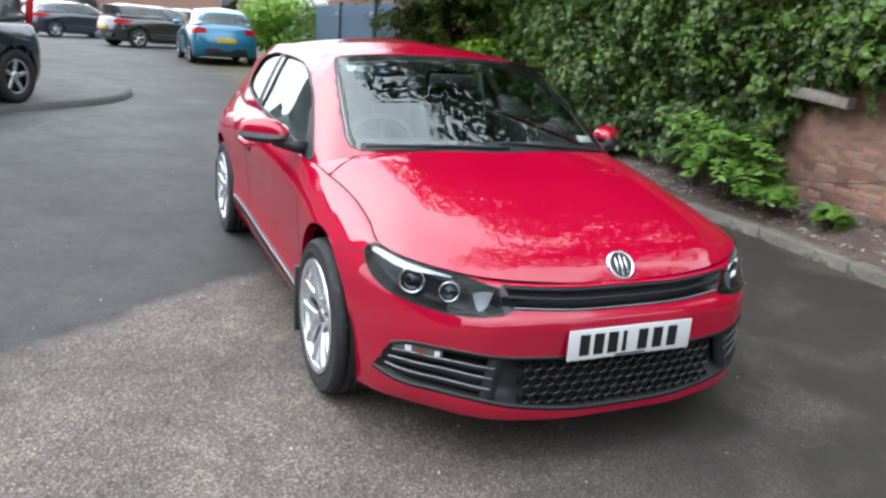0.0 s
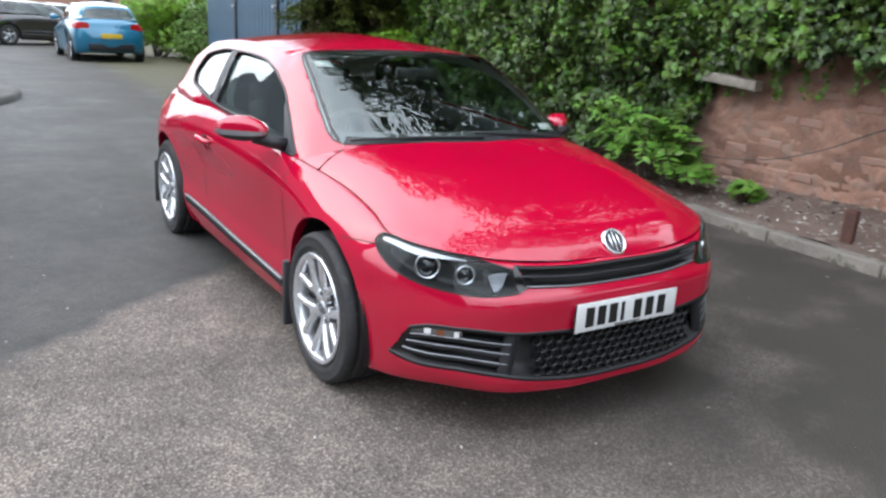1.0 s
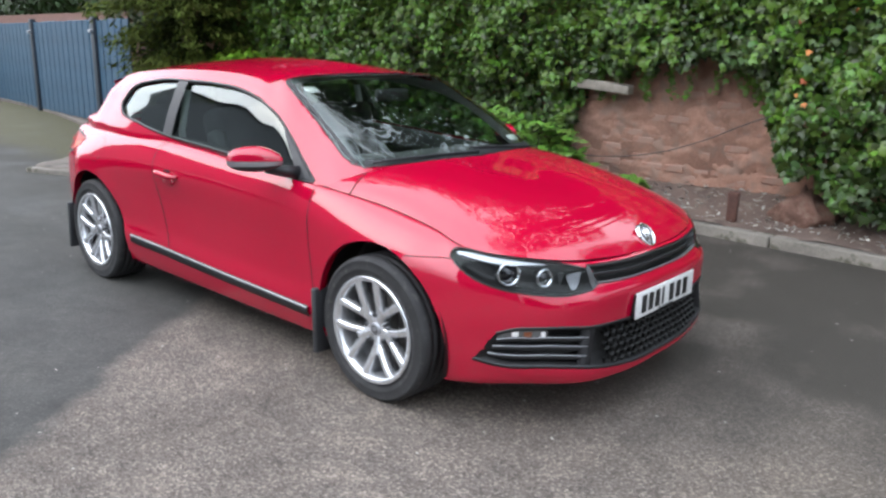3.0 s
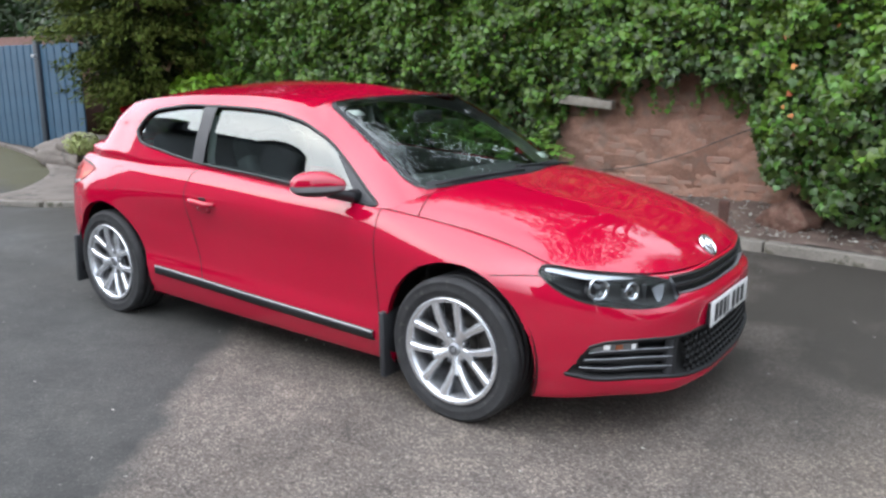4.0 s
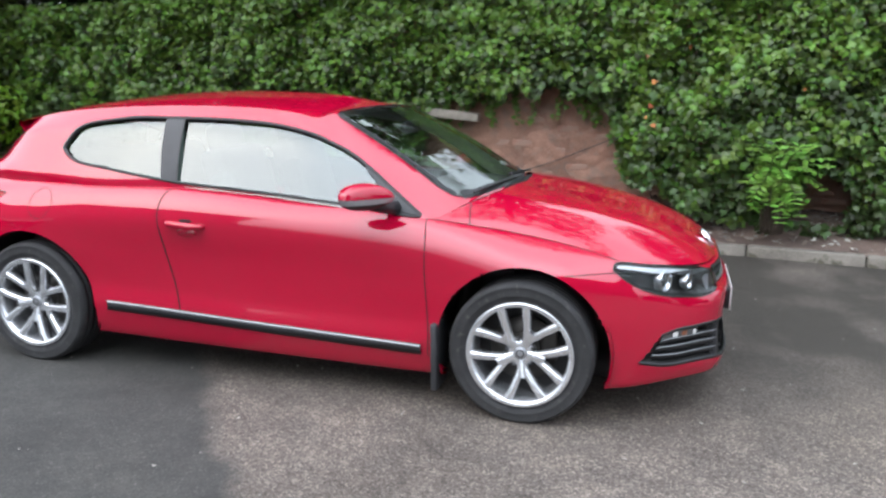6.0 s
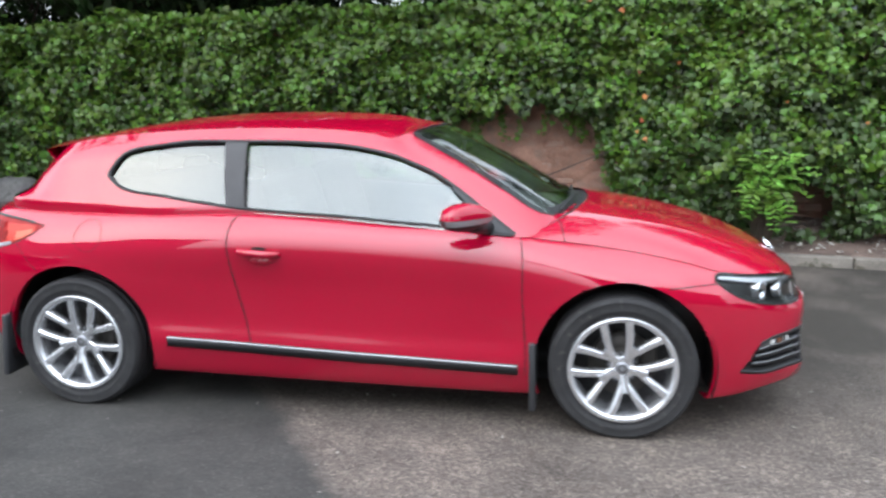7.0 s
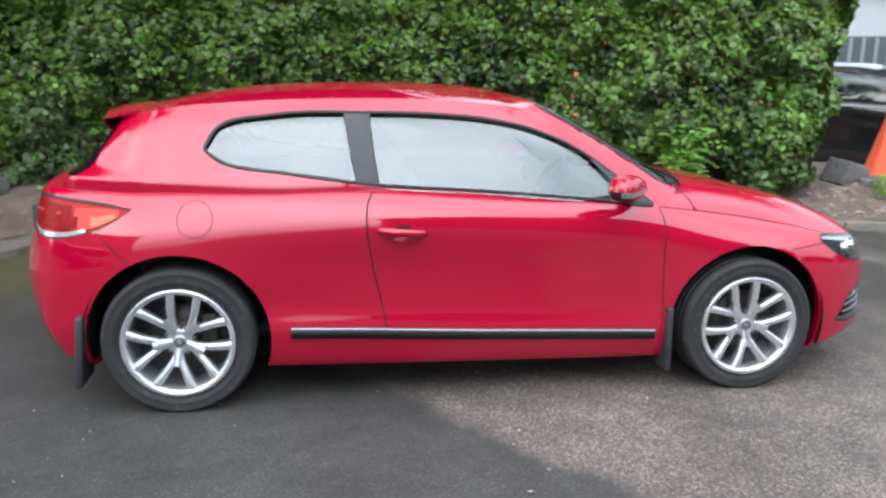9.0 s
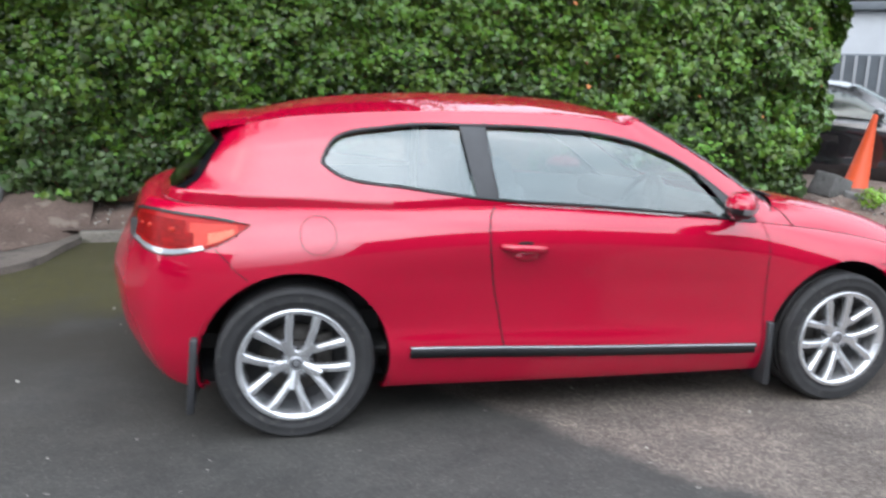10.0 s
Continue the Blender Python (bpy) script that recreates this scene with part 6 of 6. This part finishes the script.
for k in range(520):
    z = .80 + .40 * r5.integers(0, 12) + r5.normal() * .07
    a = r5.uniform(0, 2 * math.pi)
    L = ((1.26 - .09 * z) * r5.uniform(.7, 1.15) + .12) * float(np.interp(z, [.8, 1.65], [.38, 1]))
    for t in np.linspace(.12, 1, 12):
        for q in range(16):
            c = np.array([math.cos(a) * L * t, math.sin(a) * L * t, z + .16 * t - .36 * t * t]) + r5.normal(size=3) * np.array([.085, .085, .045])
            tips.append(t + r5.normal() * .15 > .62)
            P.append(c)
            T.append(np.array([math.cos(a), math.sin(a), -.75]) + r5.normal(size=3) * .45)
            N.append(np.array([math.cos(a) * .3, math.sin(a) * .3, 1]) + r5.normal(size=3) * .6)
P, N, T, tips = np.array(P), np.array(N), np.array(T), np.array(tips)
# outer fronds take a lighter olive than the inner ones
for sel, name, m_ in ((~tips, "crown", "conifer"), (tips, "outer_frond", "conifer_tip")):
    V, F = leaves(P[sel], N[sel], T[sel], .085 * r5.uniform(.6, 1.3, sel.sum()), SPRAY)
    fast_part(name, V, F, MP[m_], con)


# trailing strands over the bare wall's upper edge
P, T = [], []
for k in range(34):
    x0, L = rng.uniform(-1.95, .12), rng.uniform(.08, .34)
    z0 = np.interp(x0, BARE[2:9, 0], BARE[2:9, 1]) + .05
    for t in np.arange(0, L, .022):
        P.append((x0 + .03 * math.sin(9 * t + k) + rng.normal() * .022, WALL_Y - .06 - .03 * rng.random(), z0 - t))
        T.append((rng.normal() * .6, -.3, -1))
k = len(P)
V, F = leaves(np.array(P), rng.normal(size=(k, 3)) * .5 + np.array([0, -1, .4]), np.array(T), .052 * rng.uniform(.5, 1.3, k), IVY_LEAF)
tagged(fast_part("trailing_ivy", V, F, MP["ivy_light"]), "small ivy strands trailing over the bare wall", "ivy", kind="stuff")


def bush(at, label, clumps, n, size, mat, seed):
    r = np.random.default_rng(seed)
    th = thing("bush", label, "bush", at)
    P, D, st = [], [], []
    for c, rad in clumps:
        p, d = scatter_cluster(c, rad, int(n * rad[0] * rad[0]), r, .5)
        p[:, 2] = np.maximum(p[:, 2], .02)
        P.append(p)
        D.append(d)
        st.append(tube([(c[0] * .3, c[1] * .3, 0), (c[0] * .7, c[1] * .7, c[2] * .6), tuple(c)], [.03, .02, .01], 5))
    part("stem", merge(*st), MP["bark"], th)
    P, D = np.concatenate(P), np.concatenate(D)
    V, F = leaves(P, D + r.normal(size=P.shape) * .5 + np.array([0, 0, .4]), r.normal(size=P.shape) * .6 + np.array([0, 0, -.6]), size * r.uniform(.6, 1.3, len(P)), OVAL_LEAF)
    fast_part("foliage", V, F, mat, th)
    return th


bush(pose(-22.4, 3.4, .15), "bright lime green hedge bush beside the parked cars", clump_set(8, ((-1.2, 1.2), (-.6, .9), (.5, 1.7)), (.7, 1.0), 41), 1300, .12, MP["lime"], 42)
bush(pose(-19.6, 4.4, .15), "mid green bush beside the steel fence", clump_set(9, ((-1.4, 1.3), (-.5, .8), (.4, 2.0)), (.6, .9), 43), 1300, .11, MP["bush_leaf"], 44)
bush(pose(-18.3, 3.95, .15), "low pale bush at the fence's end", clump_set(4, ((-.4, .4), (-.2, .3), (.25, .6)), (.3, .45), 45), 2200, .09, MP["bush_leaf"], 46)
bush(pose(-8.75, 2.28, .15), "low pale flowering shrub before the fence", clump_set(4, ((-.3, .3), (-.12, .2), (.16, .36)), (.2, .3), 47), 4200, .06, MP["pale_leaf"], 48)
bush(pose(-7.35, 3.25, .33), "yellow-green shrub at the foot of the ivy", clump_set(6, ((-.35, .35), (-.15, .25), (.25, .95)), (.28, .42), 49), 2600, .09, MP["lime"], 50)
# hedge added out of view to dim low light on the bumper and tarmac
bush(pose(13.5, -4.0, .0), "added unseen hedge holding back light from the yard's open side", clump_set(26, ((-1.0, 1.5), (-8.0, 8.0), (.8, 2.6)), (1.0, 1.6), 53), 420, .24, MP["shade_leaf"], 54)
bush(pose(-10.4, 3.95, .1), "dark undergrowth behind the conifer", clump_set(9, ((-1.0, 1.6), (-.25, .3), (.5, 3.2)), (.6, .9), 71), 900, .12, MP["shade_leaf"], 72)
bush(pose(-26.0, 9.5, .15), "dark green trees closing the yard", clump_set(14, ((-9, 7), (-2.0, 2.0), (1.0, 5.5)), (1.4, 2.3), 51), 420, .24, MP["shade_leaf"], 52)

# litter on the soil and tarmac
n = 1500
x = rng.uniform(-4.1, 5.0, n)
d = rng.uniform(.16, .95, n)
P = np.stack([x, kerb_y(x) + d, verge_z(x, kerb_y(x) + d) + .022], -1)
V, F = leaves(P, rng.normal(size=(n, 3)) * .35 + np.array([0, 0, 1]), rng.normal(size=(n, 3)), .042 * rng.uniform(.5, 1.4, n), OVAL_LEAF)
tagged(fast_part("leaf_litter", V, F, MP["pebble"]), "pale leaf litter and chippings on the soil", "litter", kind="stuff")
n = 260
x, y = rng.uniform(-5, 3.4, n), rng.uniform(-3.2, 2.7, n)
P = np.stack([x, y, ground_z(x, y) + .006], -1)
V, F = leaves(P, rng.normal(size=(n, 3)) * .2 + np.array([0, 0, 1]), rng.normal(size=(n, 3)), .016 * rng.uniform(.5, 1.5, n), OVAL_LEAF)
tagged(fast_part("ground_litter", V, F, MP["pebble"]), "pale specks of litter on the tarmac", "litter", kind="stuff")


# ---------------------------------------------------------------- steel fence
fence_a, fence_b = np.array([-17.62, 3.64]), np.array([-7.4, 2.60])
fdir = (fence_b - fence_a) / np.linalg.norm(fence_b - fence_a)
f_ang = math.degrees(math.atan2(fdir[1], fdir[0]))
panel_len = 3.42
pale = box(.250, .022, 1.66, (0, 0, 0), .006, 1)
for v in pale.verts:
    v.co.y += .03 * math.cos(v.co.x * 15)
pale_me = bpy.data.meshes.new("pale")
pale.to_mesh(pale_me)
pale.free()
pale_me.materials.append(MP["fence"])
for k in range(3):
    o = fence_a + fdir * (panel_len + .06) * k
    th = thing("steel_fence_panel", "blue-grey steel palisade panel with upright pales", "fence", pose(o[0], o[1], .10, 0, 0, f_ang), "fence panels")
    for i in range(12 if k < 2 else 5):
        p = new("pale", pale_me)
        p.parent = th
        p.matrix_local = pose(.14 + i * .2855, 0, .90 + random.uniform(-.006, .006), 0, random.uniform(-.3, .3), 0)
    for z in (.35, 1.45):
        part("rail", box(panel_len * (1 if k < 2 else .42), .04, .05, (panel_len * (.5 if k < 2 else .21), .035, z), .004), MP["fence_dark"], th)
    if k < 2:
        part("fence_post", box(.16, .09, 1.85, (panel_len + .03, -.02, .86), .006), MP["fence_dark"], th)
        part("post_cap", box(.12, .11, .05, (panel_len + .03, -.06, 1.55), .008), M["satin"], th)
rear_wall = tagged(part("wall_rear", box(11, .25, 2.1, (-13.2, 4.35, 1.0), 0, 1, None), MP["dark_brick"]), "low red brick wall behind the steel fence", "wall", kind="structure")
rear_wall.matrix_world = pose(0, 0, 0)


# ---------------------------------------------------------------- parked cars
def parked_car(m, label, paint, stretch=(1, 1, 1), tail=0.0, lamp_high=False, seg=(110, 26)):
    """A parked car lofted from the same kind of sections; tail: how far the roof runs back towards an upright rear."""
    th = thing("parked_car", label, "car", m, "parked cars")
    S = np.array(stretch)
    mid = np.array([-1.25, 0, 0])

    def shape(P):
        P = np.array(P, float).copy()
        k = np.clip((-P[..., 0] - 1.9) / 1.0, 0, 1) * np.clip((P[..., 2] - .95) / .3, 0, 1)
        P[..., 0] -= tail * k * .30
        P[..., 2] += tail * k * .10
        return (P - mid) * S

    lo = [arch_uv["front"], arch_uv["rear"]]
    P, z = cut_skin(LOWER, *seg, lo)
    part("body", both(shape(P), z[0]), paint, th)
    P, z = cut_skin(CABIN, 100, 18, [window, screen, rear_win])
    part("cabin_shell", both(shape(P), z[0]), paint, th)
    part("bonnet", both(shape(B.reshape(-1, 3)), grid_faces(40, 40)[:, ::-1]), paint, th)
    part("roof", both(shape(R.reshape(-1, 3)), grid_faces(24, 70)[:, ::-1]), paint, th)
    for s in (-1, 1):
        v, f = sheet(CABIN, wt, wb, -.004, 6, s, 30)
        part("side_window", (shape(v), f), M["dark_glass"], th)
        if not lamp_high:
            v, f = sheet(LOWER, tail_top, tail_bot, .003, 6, s, 20)
            part("tail_lamp", (shape(v), f), M["red_lens"], th)
        else:
            v, f = tube([(-3.10, s * .66, .80), (-3.06, s * .665, 1.0), (-2.97, s * .60, 1.18), (-2.93, s * .56, 1.25)], .04, 8)
            part("tail_lamp", (shape(v), f), M["red_lens"], th)
        v, f = sheet(LOWER, lamp_top, lamp_bot, .003, 6, s, 20)
        part("headlamp", (shape(v), f), M["white_lens"], th)
        v, f = ribbon(LOWER, smooth_line(intake_bot, 20) + np.array([0, .03]), .10, .004, s)
        part("intake", (shape(v), f), M["black_plastic"], th)
        cap = ellipsoid(.07, .11, .065)
        part("mirror_cap", (shape([(x - .65, y + s * .97, z + .97) for x, y, z in cap[0]]), cap[1]), paint, th)
        for x in (0.0, -BASE):
            mm = pose(x, s * .80, .318, 0, 0, 0 if s < 0 else 180)
            v, f = moved(lathe([(.20, -.07), (.215, -.085), (.30, -.10), (.318, -.07), (.318, .08), (.2, .09)], 32), mm)
            w = part("wheel", (shape(v), f), M["rubber"], th)
            sp = [lathe([(0, -.06), (.05, -.065), (.06, -.04)], 16), lathe([(.185, -.06), (.205, -.075), (.215, -.06)], 32)]
            sp += [spoke(radians(72 * k + 10), radians(72 * k + 10), .04, .20, .05, .055, 1.0, 5) for k in range(5)]
            v, f = moved(merge(*[moved(q, pose(0, -.045, 0)) if i > 1 else q for i, q in enumerate(sp)]), mm)
            part("rim", (shape(v), f), M["alloy"], w)
            v, f = moved(lathe([(0, .0), (.20, .0)], 24), mm)
            part("hub_back", (shape(v), f), M["ink"], w)
    W = CABIN.grid(np.linspace(0, uw, 20), np.linspace(0, v4 * .95, 10)).reshape(-1, 3)
    part("windscreen", both(shape(W), grid_faces(20, 10)), M["dark_glass"], th)
    W = CABIN.grid(np.linspace(ur, CABIN.us[-1], 16), np.linspace(CABIN.vs[1], v4 * .87, 10)).reshape(-1, 3)
    part("rear_window", both(shape(W), grid_faces(16, 10)), M["dark_glass"], th)
    v, f = raw(box(.02, .50, .11, (-3.375, 0, .62), .003))
    part("rear_plate", (shape(v), f), MP["yellow"], th)
    v, f = raw(box(.03, 1.10, .16, (-3.33, 0, .36), .01))
    part("rear_bumper", (shape(v), f), M["black_plastic"], th)
    v, f = raw(join_bm(box(2.9, 1.30, .50, (-1.35, 0, .50)), box(1.3, 1.2, .35, (-2.0, 0, .85), .1)))
    part("inside", (shape(v), f), M["seat"], th)
    return th


parked_car(pose(-20.6, 1.45, .13, 0, 0, 181), "bright blue hatchback parked with its tail to the yard", MP["blue_paint"], (.96, .98, 1.07), .3)
parked_car(pose(-27.8, .55, .14, 0, 0, 118), "black estate car parked side-on", MP["black_paint"], (1.06, 1, 1.03), 1.0)
parked_car(pose(-33.2, -2.4, .14, 0, 0, 125), "dark navy saloon parked behind the estate", MP["navy_paint"], (1.05, 1, 1.0), 0.0)
parked_car(pose(-36.0, 2.4, .14, 0, 0, 120), "silver car parked at the back of the yard", MP["silver_paint"], (1.0, 1, 1.03), .2)
parked_car(pose(-38.0, -5.0, .14, 0, 0, 115), "silver car parked in the far row", MP["silver_paint"], (1.0, 1, 1.05), .8)
parked_car(pose(-8.35, -4.22, .13, 0, 0, -34), "large black estate car parked on the kerbed island", MP["black_paint"], (1.10, 1.04, 1.12), 1.2, True)
parked_car(pose(5.3, 5.7, .28, 0, 0, -44), "black car parked beyond the end of the wall", MP["black_paint"], (1.04, 1, 1.06), 0.0)

# ---------------------------------------------------------------- beyond the wall's end
cone = thing("traffic_cone", "tall plain orange traffic cone on the verge", "cone", pose(4.14, 3.78, .345, 2, 8, 0))
part("cone_body", lathe([(.0, .98), (.022, .98), (.030, .965), (.034, .91), (.150, .045), (.165, .03), (.165, .02)], 32, "z"), MP["cone"], cone)
part("cone_base", box(.40, .40, .035, (0, 0, .018), .012, 2), MP["cone"], cone)
for k, (x, y, z, sx, sy, sz, a) in enumerate(((3.62, 3.55, .50, .40, .28, .26, 25), (3.80, 3.40, .40, .22, .16, .12, -20), (4.62, 3.55, .42, .30, .22, .16, 40))):
    bm = box(sx, sy, sz, (0, 0, 0), .02, 2)
    for v in bm.verts:
        v.co += .03 * noise.noise_vector(v.co * 6 + Vector((k * 5.0, 0, 0)))
    rb = part("rubble_block", bm, MP["rock"])
    rb.matrix_world = pose(x, y, z, 8, 14, a)
    tagged(rb, "broken lump of grey concrete rubble on the verge", "rubble", "rubble")
bush(pose(4.15, 3.25, .28), "tuft of yellowish weeds before the cone", clump_set(4, ((-.35, .35), (-.12, .12), (.06, .16)), (.10, .16), 61), 5000, .05, MP["lime"], 62)
fen = thing("clad_fence", "dark grey ribbed metal fence", "fence", pose(10.6, 13.4, .3, 0, 0, -38))
for i in range(46):
    part("fence_sheet", box(.27, .035 if i % 2 else .07, 2.3, (-6 + i * .275, 0, 1.15)), MP["cladding"], fen, smooth=False)
    part("fence_batten", box(.07, .05, 2.24, (-6.1375 + i * .275, -.062, 1.17)), MP["white_wall"], fen, "pale upright batten", smooth=False)
part("fence_rail", box(13, .08, .08, (0, .08, 2.30)), MP["cladding"], fen)
wb_ = thing("white_building", "plain white rendered building with a flat fascia", "building", pose(14.5, 18.0, .2, 0, 0, -38))
part("building_wall", box(20, 5, 4.1, (0, 2.5, 2.05)), MP["white_wall"], wb_)
part("fascia", box(20.3, 5.3, .28, (0, 2.45, 4.20), .03), MP["cladding"], wb_)
part("roof_edge", box(20.5, 5.4, .10, (0, 2.45, 4.42), .02), MP["white_wall"], wb_)


# ---------------------------------------------------------------- houses round the yard
def house(at, label, w, d, eave, ridge, wall_mat, bays=(-.25, .25)):
    """A house with a gable end, slate roof and sash windows in the given bays."""
    th = thing("house", label, "house", at)
    v = [(-w / 2, 0, 0), (w / 2, 0, 0), (w / 2, 0, eave), (0, 0, ridge), (-w / 2, 0, eave), (-w / 2, d, 0), (w / 2, d, 0), (w / 2, d, eave), (0, d, ridge), (-w / 2, d, eave)]
    part("house_wall", (v, [(0, 1, 2, 3, 4), (9, 8, 7, 6, 5), (1, 6, 7, 2), (5, 0, 4, 9)]), wall_mat, th, smooth=False)
    for s in (-1, 1):
        o = .35
        e_ = np.array([s * w / 2, eave]) + np.array([s * o, -o * (ridge - eave) / (w / 2)])
        vv = [(e_[0], -o, e_[1]), (e_[0], d + o, e_[1]), (0, d + o, ridge + .03), (0, -o, ridge + .03)]
        vv += [(x, y, z + .12) for x, y, z in vv]
        part("house_roof", (vv, [(0, 1, 2, 3), (4, 7, 6, 5), (0, 4, 5, 1), (3, 2, 6, 7), (0, 3, 7, 4), (1, 5, 6, 2)]), MP["slate"], th, smooth=False)
    for x in (w * q for q in bays):
        for z in (1.6, 4.1):
            if z + .7 < eave:
                q = part("house_window", box(1.1, .08, 1.3, (x, -.02, z), .01), M["dark_glass"], th)
                part("window_frame", merge(raw(box(1.2, .10, .07, (x, -.03, z + .66))), raw(box(1.2, .10, .07, (x, -.03, z - .66))), raw(box(.06, .10, 1.3, (x - .56, -.03, z))), raw(box(.06, .10, 1.3, (x + .56, -.03, z)))), MP["white_wall"], q)
    return th


house(pose(-13.45, -10.05, .1, 0, 0, 126), "long pale rendered building with a low roof beside the yard", 13.6, 9, 7.9, 8.15, MP["house_render"], ())
house(pose(-48, 2.0, .15, 0, 0, 90), "red brick house at the far end of the yard", 16, 9, 3.0, 5.2, MP["brick"])
house(pose(7.0, -16.5, .0, 0, 0, 202), "tall brick gabled house across the yard", 15, 9, 9.6, 12.6, MP["house_brick"])

# ---------------------------------------------------------------- bricks of the bare wall
count = 0
for r in range(22):
    z = .14 + r * .075
    for k in range(-12, 12):
        x = k * .225 + (.1125 if r % 2 else 0)
        q = np.array([[x, z]])
        near = inside(BARE * np.array([1.06, 1.04]), q)[0] or inside(BARE2 * np.array([1.03, 1.05]), q)[0]
        if not near or count >= 290:
            continue
        b_ = new("brick", brick_meshes[random.randrange(4)])
        b_.parent = wall
        ledge = -.015 if abs(z - .44) < .04 else 0
        b_.matrix_local = pose(x + random.uniform(-.004, .004), WALL_Y + .085 + ledge - .05 * max(0, .5 - z) + random.uniform(-.016, .014), z + random.uniform(-.004, .004), random.uniform(-2, 2), random.uniform(-1, 1), random.uniform(-2, 2))
        count += 1
